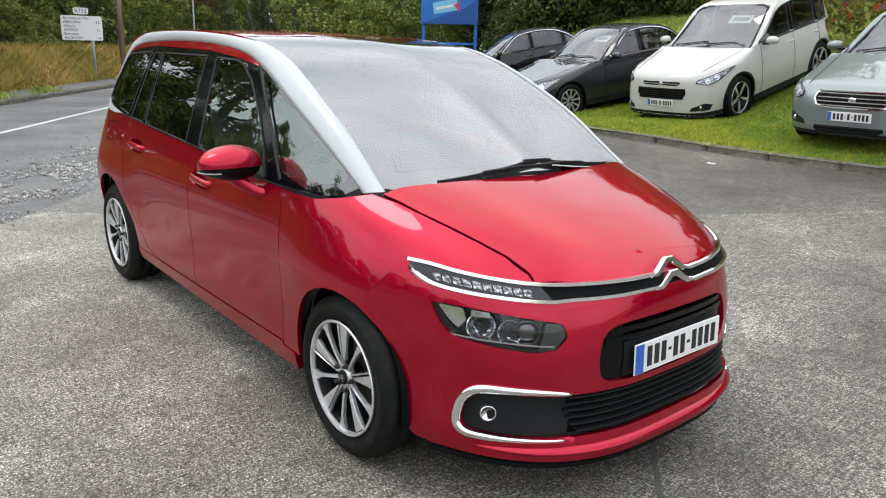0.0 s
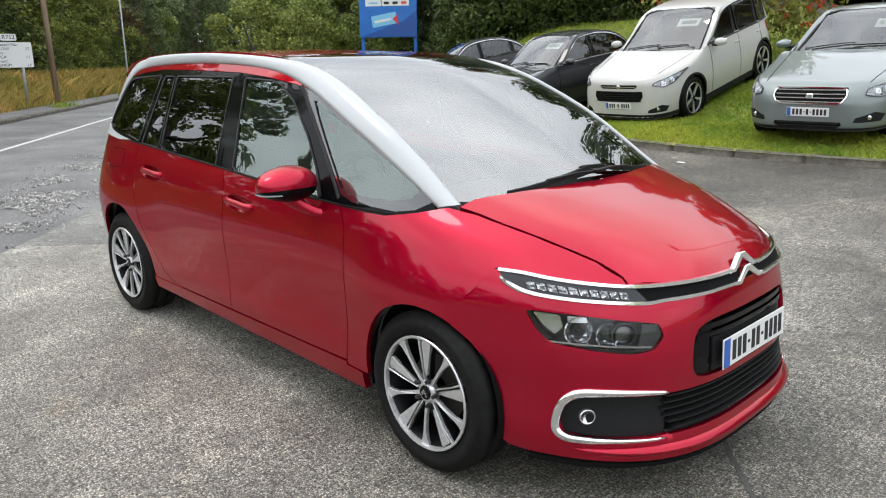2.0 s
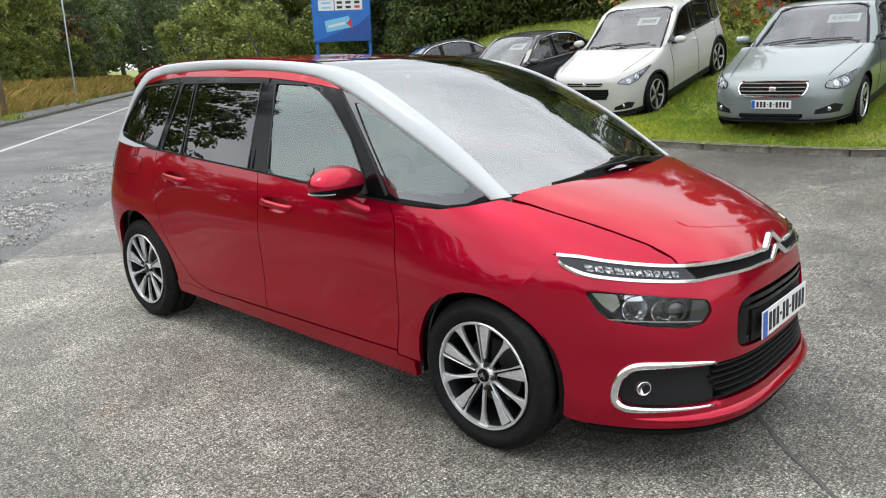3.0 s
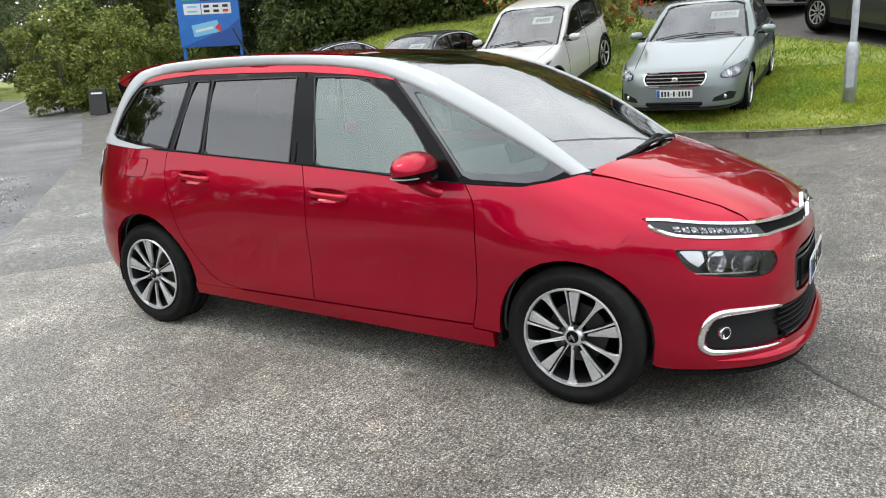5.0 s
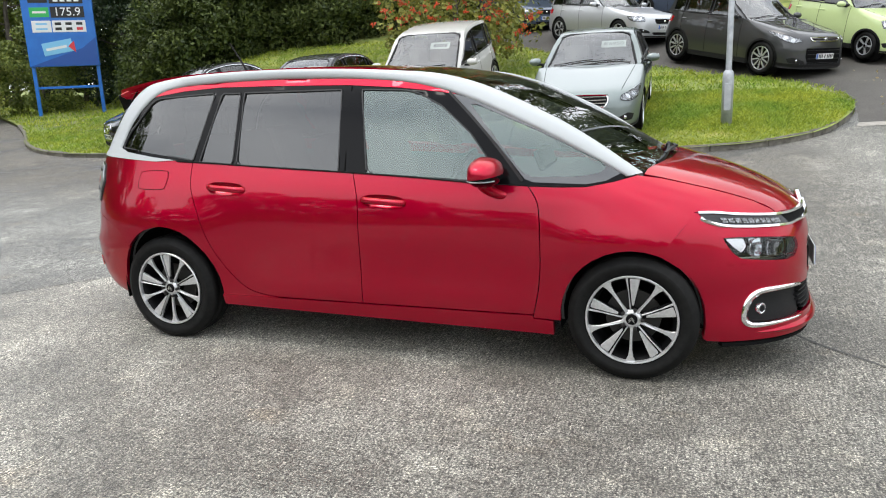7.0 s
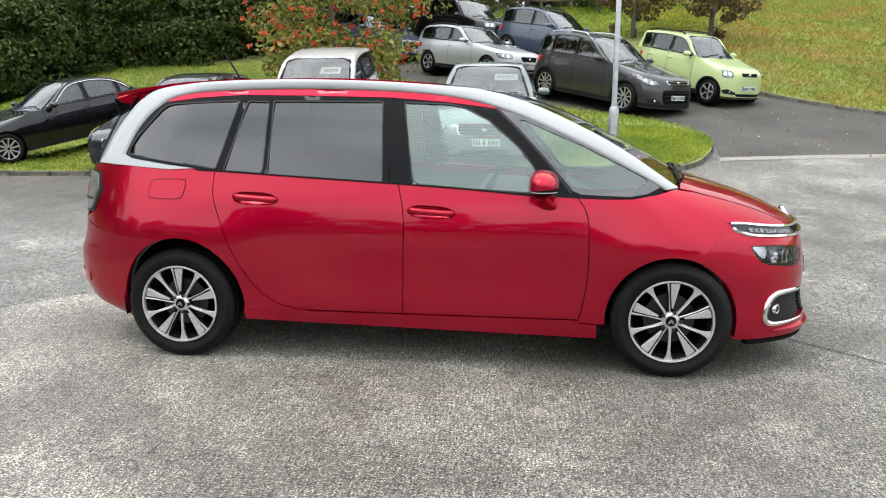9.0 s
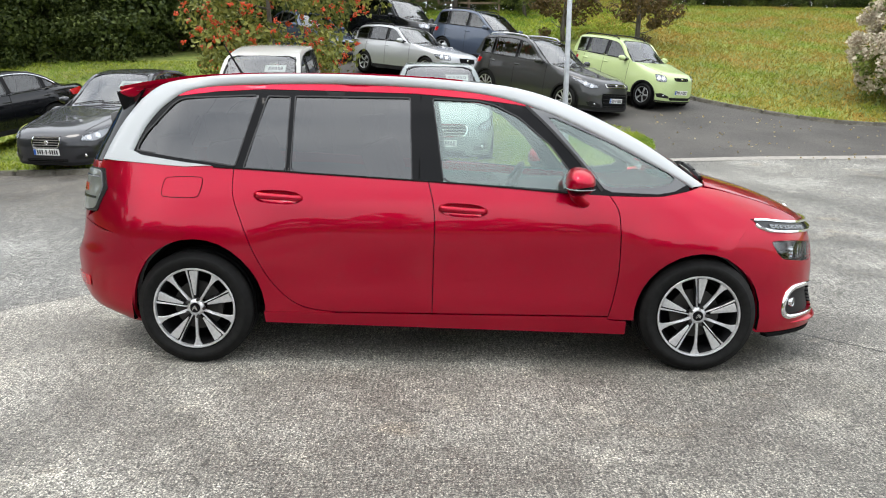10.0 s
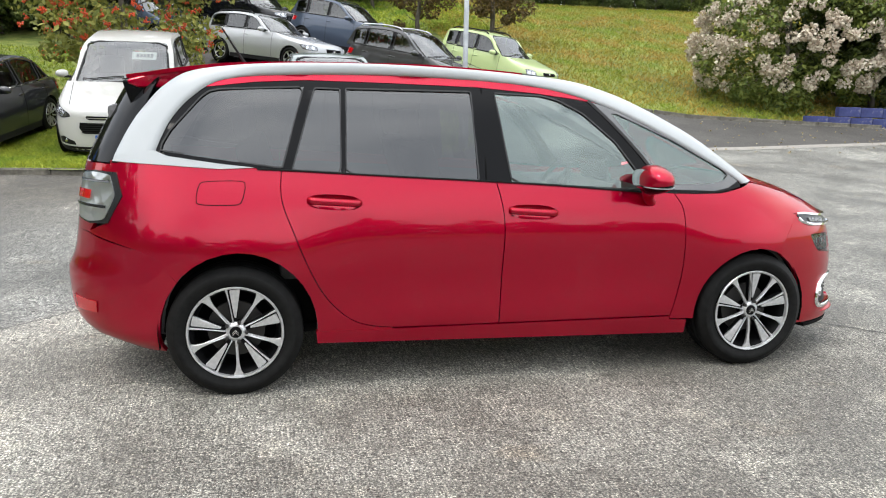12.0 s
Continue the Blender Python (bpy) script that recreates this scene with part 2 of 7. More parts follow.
road = sheet([along(u, n)[:2] for u, n in ((-60, -7.9), (140, -7.9), (140, -1.2), (20, -1.2), (12, -1.2), (3, -1.9), (-60, -2.2))], lambda x, y: height(x, y) - 0.012, 2.0)
road = tagged(solid("road", road, M_ASPHALT, True), "worn grey asphalt road with damp patches", "road", kind="structure")
KERB_ISLAND = [(-26, 20), (-20.9, 16.4), (-17.5, 13.6), (-13.5, 10.2), (-10.7, 8.75), (-8.4, 8.7), (-6.6, 8.5), (-3.9, 7.7), (-2.4, 7.15), (0, 6.82), (1.9, 6.83), (2.8, 6.98), (3.9, 7.42), (4.8, 8.3), (5.35, 9.6), (5.55, 10.6), (5.4, 11.6), (4.9, 12.6)]
isl = smooth_line(KERB_ISLAND, 5)
yard = [along(u, n)[:2] for u, n in ((-30, -7), (-4, -7), (0.2, -2.35), (3, -1.95), (12, -1.2), (30, -1.2))]
yard_poly = yard + [tuple(p) for p in isl] + [(2.6, 14.5), (-1, 17.5), (-5.5, 21.5), (-8, 27), (-4, 31), (3, 27), (6.5, 20), (8.0, 16.5), (9.4, 15.2), (11.2, 14.05), (12.4, 13.9), (16.5, 13.1), (30, 11), (30, -12)]
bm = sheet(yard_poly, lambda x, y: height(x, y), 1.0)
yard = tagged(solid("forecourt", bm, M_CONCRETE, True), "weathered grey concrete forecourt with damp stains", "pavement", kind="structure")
bm = sheet([tuple(p) for p in isl] + [(2.5, 14.4), (-1.1, 17.4), (-5.6, 21.5), (-9, 28), (-30, 34), (-34, 26)], lambda x, y: height(x, y) + rise(x, y), 0.8)
island = tagged(solid("grass_island", bm, M_GRASS, True), "raised grass verge behind a concrete kerb", "grass", kind="structure")


# ---- car building ----
def curve(pts):
    """A smooth monotone curve through (x, y) pairs."""
    xs, ys = np.array([p[0] for p in pts], float), np.array([p[1] for p in pts], float)
    d = np.diff(ys) / np.diff(xs)
    m = np.zeros(len(xs))
    m[0], m[-1] = d[0], d[-1]
    for i in range(1, len(xs) - 1):
        m[i] = 0 if d[i - 1] * d[i] <= 0 else 2 * d[i - 1] * d[i] / (d[i - 1] + d[i])

    def f(x):
        if x <= xs[0]:
            return float(ys[0] + m[0] * (x - xs[0]))
        if x >= xs[-1]:
            return float(ys[-1] + m[-1] * (x - xs[-1]))
        i = int(np.searchsorted(xs, x)) - 1
        h = xs[i + 1] - xs[i]
        t = (x - xs[i]) / h
        return float((2 * t ** 3 - 3 * t * t + 1) * ys[i] + (t ** 3 - 2 * t * t + t) * h * m[i] + (3 * t * t - 2 * t ** 3) * ys[i + 1] + (t ** 3 - t * t) * h * m[i + 1])
    return f


class Shape:
    """A car's skin: plan outlines by height below, a roof over a tapering cabin above. The rear axle is at x = 0, the nose ahead."""

    def __init__(self, w, xf, xr, roof, bow, xc, xb, nf=(3.1, 2.6), nr=3.2, cabin=(1.9, 0.12, 0.1, 0.06), crown=0.02, yr=0.66, wrap=False):
        self.w, self.xf, self.xr, self.roof = curve(w), curve(xf), curve(xr), curve(roof)
        self.bow, self.xc, self.xb, self.nf, self.nr, self.cab, self.crown, self.yr, self.wrap = bow, xc, xb, nf, nr, cabin, crown, yr, wrap

    def n(self, z):
        return self.nf[0] + (self.nf[1] - self.nf[0]) * min(1, max(0, (z - 0.28) / 0.59))

    def half(self, x, z):
        w = self.w(z)
        if x > self.xc:
            n, a = self.n(z), (x - self.xc) / max(0.01, self.xf(z) - self.xc)
        elif x < self.xb:
            n, a = self.nr, (self.xb - x) / max(0.01, self.xb - self.xr(z))
        else:
            return w
        return w * max(0.0, 1 - min(a, 1) ** n) ** (1 / n)

    def glass(self, x, z):
        """The cabin's half width."""
        x1, k1, x0, k0 = self.cab
        if self.wrap and x < self.xb:
            return self.half(x, z)
        w = self.w(z)
        if x > x1:
            w -= k1 * ((x - x1) / 0.9) ** 2
        if x < x0:
            w -= k0 * ((x0 - x) / 0.6) ** 2
        return w

    def top(self, x, y):
        k = (y / self.yr) ** 2
        b, x1, x0 = self.bow
        return self.roof(x + b * k * sst(x0, x1, x)) - self.crown * k

    def hood(self, x, y):
        """The bonnet's height over a point of the plan."""
        lo, hi = 0.5, 1.25
        for _ in range(26):
            z = (lo + hi) / 2
            if self.half(x, z) > abs(y) and self.xf(z) > x:
                lo = z
            else:
                hi = z
        return (lo + hi) / 2

    def edge(self, x):
        """Half width and height where the cabin's side meets the roof."""
        y = self.yr
        for _ in range(12):
            z = self.top(x, y)
            y = 0.5 * y + 0.5 * self.glass(x, z)
        return y, self.top(x, y)

    # maps from two numbers to a place; s is the side: -1 right, 1 left
    def side(self, s):
        return lambda x, z: Vector((x, s * self.half(x, z), z))

    def pane(self, s):
        return lambda x, z: Vector((x, s * self.glass(x, z), z))

    def over(self, x, y):
        return Vector((x, y, self.top(x, y)))

    def bonnet(self, x, y):
        return Vector((x, y, self.hood(x, y)))

    def ring(self, q, z):
        """Round the car: q from 0 at the nose's middle, 1 to 2 along a flank, to 3 at the tail's middle; negative on the right side."""
        s, a = (-1 if q < 0 else 1), abs(q)
        w = self.w(z)
        if a <= 1:
            n, t = self.n(z), a * math.pi / 2
            return Vector((self.xc + (self.xf(z) - self.xc) * max(0, math.cos(t)) ** (2 / n), s * w * math.sin(t) ** (2 / n), z))
        if a <= 2:
            return Vector((self.xc + (self.xb - self.xc) * (a - 1), s * w, z))
        n, t = self.nr, (3 - a) * math.pi / 2
        return Vector((self.xb + (self.xr(z) - self.xb) * max(0, math.cos(t)) ** (2 / n), s * w * max(0, math.sin(t)) ** (2 / n), z))

    def q(self, x, y, z):
        """The ring's number for a place, found from both x and y."""
        w = self.w(z)
        s = -1 if y < 0 else 1
        if x > self.xc:
            n = self.n(z)
            return s * math.atan2((min(1, abs(y) / w)) ** (n / 2), max(0, (x - self.xc) / (self.xf(z) - self.xc)) ** (n / 2)) * 2 / math.pi
        if x > self.xb:
            return s * (1 + (x - self.xc) / (self.xb - self.xc))
        n = self.nr
        return s * (3 - math.atan2((min(1, abs(y) / w)) ** (n / 2), max(0, (self.xb - x) / (self.xb - self.xr(z))) ** (n / 2)) * 2 / math.pi)


class Sculpted(Shape):
    """A skin with haunches over the wheels, hollow doors and a flared foot."""

    def swell(self, x, z):
        door = sst(0.30, 0.85, x) * sst(2.5, 2.15, x)
        d = -0.013 * door * math.exp(-((z - 0.57) / 0.13) ** 2) + 0.006 * door * math.exp(-((z - 0.36) / 0.06) ** 2)
        d += 0.022 * math.exp(-((z - 0.70 + 0.10 * x) / 0.15) ** 2) * sst(-0.62, -0.30, x) * sst(0.62, 0.22, x)
        d += 0.017 * math.exp(-((z - 0.69) / 0.11) ** 2) * sst(2.30, 2.62, x) * sst(3.16, 2.95, x)
        return d - self.tuck(x, z)

    def tuck(self, x, z):
        return 0.020 * sst(-0.45, 0.2, x) * sst(2.95, 2.3, x) * (1 - 0.6 * sst(1.1, 1.5, z))

    def half(self, x, z):
        return Shape.half(self, x, z) + self.swell(x, z)

    def glass(self, x, z):
        return Shape.glass(self, x, z) - (self.tuck(x, z) if x >= self.xb else 0)

    def top(self, x, y):
        k = abs(y / self.yr) ** 1.2
        b, x1, x0 = self.bow
        return self.roof(x + b * (1 + 0.7 * sst(2.4, 2.9, x)) * k * sst(x0, x1, x)) - self.crown * k

    def ring(self, q, z):
        p = Shape.ring(self, q, z)
        return p + Vector((0, (-1 if q < 0 else 1) * self.swell(p.x, z), 0))


def inset(poly, d):
    """The polygon drawn in by d."""
    area = sum(a[0] * b[1] - b[0] * a[1] for a, b in zip(poly, poly[1:] + poly[:1]))
    s, out, n = (1 if area > 0 else -1), [], len(poly)
    for i in range(n):
        a, b, c = (Vector(poly[(i + k) % n][:2]) for k in (-1, 0, 1))
        e, f = (b - a).normalized(), (c - b).normalized()
        m = Vector((-(e.y + f.y), e.x + f.x))
        if m.length < 1e-6:
            out.append((b.x, b.y))
            continue
        m.normalize()
        k = max(0.35, abs(Vector((-f.y, f.x)).dot(m)))
        b = b + m * (s * d / k)
        out.append((b.x, b.y))
    return out


def within(poly, x, y):
    hit, n = False, len(poly)
    for i in range(n):
        (x1, y1), (x2, y2) = poly[i][:2], poly[(i + 1) % n][:2]
        if (y1 > y) != (y2 > y) and x < (x2 - x1) * (y - y1) / (y2 - y1) + x1:
            hit = not hit
    return hit


def cut_lines(bm, step, lo, hi):
    for k in (0, 1):
        c = math.ceil(lo[k] / step[k]) * step[k]
        while c < hi[k]:
            co, no = ((c, 0, 0), (1, 0, 0)) if k == 0 else ((0, c, 0), (0, 1, 0))
            bmesh.ops.bisect_plane(bm, geom=bm.verts[:] + bm.edges[:] + bm.faces[:], plane_co=co, plane_no=no)
            c += step[k]


def cut_hole(bm, poly):
    """Cuts a convex outline out of a flat bmesh."""
    xs, ys = [p[0] for p in poly], [p[1] for p in poly]
    n = len(poly)
    for i in range(n):
        a, b = poly[i], poly[(i + 1) % n]
        near = [f for f in bm.faces if max(v.co.x for v in f.verts) > min(xs) and min(v.co.x for v in f.verts) < max(xs) and max(v.co.y for v in f.verts) > min(ys) and min(v.co.y for v in f.verts) < max(ys)]
        geom = list({e for f in near for e in f.edges}) + list({v for f in near for v in f.verts}) + near
        bmesh.ops.bisect_plane(bm, geom=geom, plane_co=(a[0], a[1], 0), plane_no=(b[1] - a[1], a[0] - b[0], 0))
    bmesh.ops.triangulate(bm, faces=[f for f in bm.faces if len(f.verts) > 4])
    gone = [f for f in bm.faces if within(poly, *f.calc_center_median()[:2])]
    bmesh.ops.delete(bm, geom=gone, context="FACES")


def skin(poly, fn, step=(0.06, 0.06), thick=0.012, gap=0.002, out=0.0, holes=(), mid=(1.4, 0, 0.6)):
    """A bent plate: a polygon in two numbers, laid on fn, out by out, with a rim of that thickness turned in."""
    bm = bmesh.new()
    p = inset([tuple(a[:2]) for a in poly], gap) if gap else [tuple(a[:2]) for a in poly]
    bm.faces.new([bm.verts.new((a, b, 0)) for a, b in p])
    cut_lines(bm, step, [min(a[k] for a in p) for k in (0, 1)], [max(a[k] for a in p) for k in (0, 1)])
    for h in holes:
        cut_hole(bm, h)
    big = [f for f in bm.faces if len(f.verts) > 4]
    bmesh.ops.triangulate(bm, faces=big)
    e = 1e-3
    place, mid = {}, Vector(mid)
    for v in bm.verts:
        u, w = v.co.x, v.co.y
        c = fn(u, w)
        nm = (fn(u + e, w) - fn(u - e, w)).cross(fn(u, w + e) - fn(u, w - e))
        nm = nm.normalized() if nm.length > 1e-12 else (c - mid).normalized()
        if nm.dot(c - Vector((min(max(c.x, mid.x - 1.2), mid.x + 1.2), mid.y, mid.z))) < 0:
            nm = -nm
        place[v] = (c + nm * out, nm)
    for v, (c, nm) in place.items():
        v.co = c
    bm.normal_update()
    flip = sum(f.normal.dot(place[f.verts[0]][1]) * f.calc_area() for f in bm.faces) < 0
    if flip:
        bmesh.ops.reverse_faces(bm, faces=bm.faces[:])
    if thick:
        rim = [e_ for e_ in bm.edges if e_.is_boundary]
        for e_ in rim:
            e_.smooth = False
        down = {}
        for e_ in rim:
            f = e_.link_faces[0]
            a, b = e_.verts
            lp = [l for l in f.loops if l.edge == e_][0]
            a, b = lp.vert, lp.link_loop_next.vert
            for v in (a, b):
                if v not in down:
                    down[v] = bm.verts.new(v.co - place[v][1] * thick)
            bm.faces.new((b, a, down[a], down[b]))
    return bm


def rounded(poly, r=0.3, times=2):
    """Corners of a polygon cut and cut again into rounds."""
    p = [Vector(a[:2]) for a in poly]
    for _ in range(times):
        q = []
        for a, b in zip(p, p[1:] + p[:1]):
            q += [a + (b - a) * r, b - (b - a) * r]
        p, r = q, 0.25
    return [tuple(a) for a in p]


def lathe(profile, segs=40, axis="y", cap=False):
    """A turned form from (radius, along) pairs."""
    bm = bmesh.new()
    rows = []
    for i in range(segs):
        a = 2 * math.pi * i / segs
        c, s = math.cos(a), math.sin(a)
        rows.append([bm.verts.new({"y": (r * c, t, r * s), "z": (r * c, r * s, t), "x": (t, r * c, r * s)}[axis]) for r, t in profile])
    for i in range(segs):
        a, b = rows[i], rows[(i + 1) % segs]
        for k in range(len(profile) - 1):
            bm.faces.new((a[k], a[k + 1], b[k + 1], b[k]))
    if cap:
        bm.faces.new([r[-1] for r in rows])
        bm.faces.new([r[0] for r in rows][::-1])
    bmesh.ops.recalc_face_normals(bm, faces=bm.faces)
    return bm


def sweep(path, section, up=(0, 0, 1), scale=None, closed=False):
    """A section of (side, up) pairs drawn along a path."""
    bm = bmesh.new()
    rows, n = [], len(path)
    path = [Vector(p) for p in path]
    for i, p in enumerate(path):
        d = (path[(i + 1) % n if closed else min(i + 1, n - 1)] - path[i - 1 if closed else max(i - 1, 0)]).normalized()
        s = d.cross(Vector(up)).normalized()
        u = s.cross(d)
        k = scale(i / max(1, n - 1)) if scale else 1
        rows.append([bm.verts.new(p + s * a * k + u * b * k) for a, b in section])
    m = len(section)
    for i in range(n if closed else n - 1):
        a, b = rows[i], rows[(i + 1) % n]
        for k in range(m):
            bm.faces.new((a[k], a[(k + 1) % m], b[(k + 1) % m], b[k]))
    if not closed:
        bm.faces.new(rows[0])
        bm.faces.new(rows[-1][::-1])
    bmesh.ops.recalc_face_normals(bm, faces=bm.faces)
    return bm


def circle_section(r, n=8):
    return [(r * math.cos(2 * math.pi * k / n), r * math.sin(2 * math.pi * k / n)) for k in range(n)]


def box(x, y, z, m=Matrix(), bevel=0.0, bm=None, seg=2):
    """A box of that size about the origin of m, with rounded edges."""
    b = bmesh.new()
    bmesh.ops.create_cube(b, size=1, matrix=Matrix.Diagonal((x, y, z, 1)))
    if bevel:
        bmesh.ops.bevel(b, geom=b.edges[:], offset=bevel, segments=seg, affect="EDGES", profile=0.6)
    bmesh.ops.transform(b, matrix=m, verts=b.verts)
    if bm is None:
        return b
    me = bpy.data.meshes.new("tmp")
    b.to_mesh(me)
    b.free()
    bm.from_mesh(me)
    bpy.data.meshes.remove(me)
    return bm


def blob(sx, sy, sz, m=Matrix(), power=2.6, u=20, v=14, warp=None):
    """A rounded, squarish pebble form; warp moves each unit point first."""
    bm = bmesh.new()
    bmesh.ops.create_uvsphere(bm, u_segments=u, v_segments=v, radius=1)
    for w in bm.verts:
        c = w.co
        k = (abs(c.x) ** power + abs(c.y) ** power + abs(c.z) ** power) ** (-1 / power)
        c = c * k
        if warp:
            c = warp(c)
        w.co = m @ Vector((c.x * sx, c.y * sy, c.z * sz))
    return bm


def plate_strip(poly, thick, m=Matrix(), bevel=0.0):
    """A flat outline in x, z given depth in y (0 to thick)."""
    bm = bmesh.new()
    f = bm.faces.new([bm.verts.new((a, 0, b)) for a, b in poly])
    g = bmesh.ops.extrude_face_region(bm, geom=[f])
    bmesh.ops.translate(bm, vec=(0, thick, 0), verts=[v for v in g["geom"] if isinstance(v, bmesh.types.BMVert)])
    bmesh.ops.recalc_face_normals(bm, faces=bm.faces)
    if bevel:
        bmesh.ops.bevel(bm, geom=bm.edges[:], offset=bevel, segments=1, affect="EDGES")
    bmesh.ops.transform(bm, matrix=m, verts=bm.verts)
    return bm


def merge(*bms):
    out = bmesh.new()
    for b in bms:
        me = bpy.data.meshes.new("tmp")
        b.to_mesh(me)
        b.free()
        out.from_mesh(me)
        bpy.data.meshes.remove(me)
    return out


def mirror_y(bm):
    bmesh.ops.transform(bm, matrix=Matrix.Diagonal((1, -1, 1, 1)), verts=bm.verts)
    bmesh.ops.reverse_faces(bm, faces=bm.faces[:])
    return bm


def paint(name, color, flake=0.35, rough=0.38, coat=1.0):
    """Car paint: a lacquered base with faint flake and a film of road dust."""
    m = mat(name, color, rough, flake, coat, 0.04)
    nt = m.node_tree
    c = mix_of(nt, 1.0, color, ramp_of(nt, noise_of(nt, 900, 2), [(0.3, (0.86,) * 3), (0.7, (1.1,) * 3)]), "MULTIPLY")
    nt.links.new(c, nt.nodes["Principled BSDF"].inputs["Base Color"])
    r = ramp_of(nt, noise_of(nt, 6, 6), [(0.3, (0.012,) * 3), (0.8, (0.045,) * 3)])
    nt.links.new(r, nt.nodes["Principled BSDF"].inputs["Coat Roughness"])
    return m


def glass(name, tint, gloss=1.45, rough=0.0, sheen=(1, 1, 1)):
    """A pane: clear or tinted, with a mirror sheen that grows at a slant."""
    m = bpy.data.materials.new(name)
    m.use_nodes = True
    nt = m.node_tree
    nt.nodes.remove(nt.nodes["Principled BSDF"])
    t, g, mx = nt.nodes.new("ShaderNodeBsdfTransparent"), nt.nodes.new("ShaderNodeBsdfGlossy"), nt.nodes.new("ShaderNodeMixShader")
    f = nt.nodes.new("ShaderNodeFresnel")
    f.inputs["IOR"].default_value = gloss
    t.inputs["Color"].default_value, g.inputs["Roughness"].default_value = (*tint, 1), rough
    g.inputs["Color"].default_value = (*sheen, 1)
    nt.links.new(f.outputs["Fac"], mx.inputs["Fac"])
    nt.links.new(t.outputs["BSDF"], mx.inputs[1])
    nt.links.new(g.outputs["BSDF"], mx.inputs[2])
    nt.links.new(mx.outputs["Shader"], nt.nodes["Material Output"].inputs["Surface"])
    return m


M_RED = paint("red_paint", (0.40, 0.0003, 0.023), 0.72, 0.29, 1.0)
M_RED.node_tree.nodes["Principled BSDF"].inputs["Coat IOR"].default_value = 1.40
M_RED.node_tree.nodes["Principled BSDF"].inputs["Specular Tint"].default_value = (0.75, 0.02, 0.08, 1)
M_WHITE_TRIM = paint("white_silver_lacquer", (0.45, 0.47, 0.48), 0.0, 0.4, 0.35)
M_BLACK_GLOSS = mat("black_gloss", (0.004, 0.004, 0.0045), 0.08, 0, 0.0, 0.14)
M_BLACK_TRIM = noisy("black_plastic", [(0.3, (0.008, 0.008, 0.0085)), (0.7, (0.015, 0.015, 0.0155))], 200, 0.5, bump=0.1, bscale=600, dist=0.002, spec=0.16)
M_UNDER = mat("underbody_black", (0.005, 0.005, 0.005), 0.85, spec=0.1)
M_RUBBER = noisy("tyre_rubber", [(0.3, (0.006, 0.006, 0.006)), (0.7, (0.012, 0.012, 0.0115))], 30, 0.62, bump=0.15, bscale=300, dist=0.003, spec=0.13)
M_CHROME = mat("chrome", (0.80, 0.80, 0.81), 0.09, 1.0)
M_ALLOY = noisy("diamond_cut_alloy", [(0.3, (0.54, 0.55, 0.56)), (0.7, (0.70, 0.70, 0.71))], 60, 0.3, metal=0.7)
M_ALLOY_DARK = mat("dark_painted_alloy", (0.005, 0.005, 0.0055), 0.45, 0.0, 0.0, 0.12)
M_STEEL = mat("brake_steel", (0.045, 0.043, 0.041), 0.5, 0.6)
M_GLASS_CLEAR = glass("clear_green_glass", (0.84, 0.94, 0.89), 2.35, 0.0, (0.88, 1.0, 0.95))
M_GLASS_DARK = glass("privacy_glass", (0.085, 0.09, 0.09), 1.93)
M_SCREEN = glass("windscreen_glass", (0.62, 0.68, 0.66), 3.1, 0.0)
M_LENS = glass("lamp_lens", (0.86, 0.87, 0.88), 1.38)
M_LAMP_BOWL = mat("lamp_reflector", (0.72, 0.73, 0.75), 0.16, 0.95)
M_LAMP_DARK = mat("lamp_housing", (0.022, 0.023, 0.025), 0.25, 0.2)
M_RED_LENS = mat("red_lens", (0.46, 0.006, 0.010), 0.08, 0, 0.6)
M_PLATE = noisy("plate_white", [(0.3, (0.66, 0.66, 0.65)), (0.7, (0.74, 0.74, 0.73))], 40, 0.35)
M_PLATE_BLUE = mat("plate_blue", (0.02, 0.10, 0.42), 0.35)
M_INK = mat("black_ink", (0.012, 0.012, 0.012), 0.5)
M_SEAT = noisy("grey_seat_cloth", [(0.3, (0.09, 0.09, 0.092)), (0.7, (0.16, 0.16, 0.16))], 220, 0.9, bump=0.2)
M_DASH = noisy("dash_vinyl", [(0.3, (0.06, 0.06, 0.062)), (0.7, (0.10, 0.10, 0.10))], 300, 0.6, bump=0.15)
M_LINING = noisy("pale_headlining", [(0.3, (0.40, 0.40, 0.38)), (0.7, (0.5, 0.5, 0.48))], 200, 0.95)


def faceted(name, color, scale, rough=0.12):
    """A lamp's bright inner surface, broken into small facets."""
    m = mat(name, color, rough, 0.9, 0.4)
    nt = m.node_tree
    tc = nt.nodes.new("ShaderNodeTexCoord")
    v = nt.nodes.new("ShaderNodeTexVoronoi")
    v.inputs["Scale"].default_value = scale
    nt.links.new(tc.outputs["Object"], v.inputs["Vector"])
    bump_of(nt, v.outputs["Distance"], 0.9, 0.012)
    return m


M_PRISM = faceted("clear_prism", (0.24, 0.25, 0.26), 70, 0.16)
M_FACET = faceted("faceted_reflector", (0.62, 0.63, 0.65), 42)


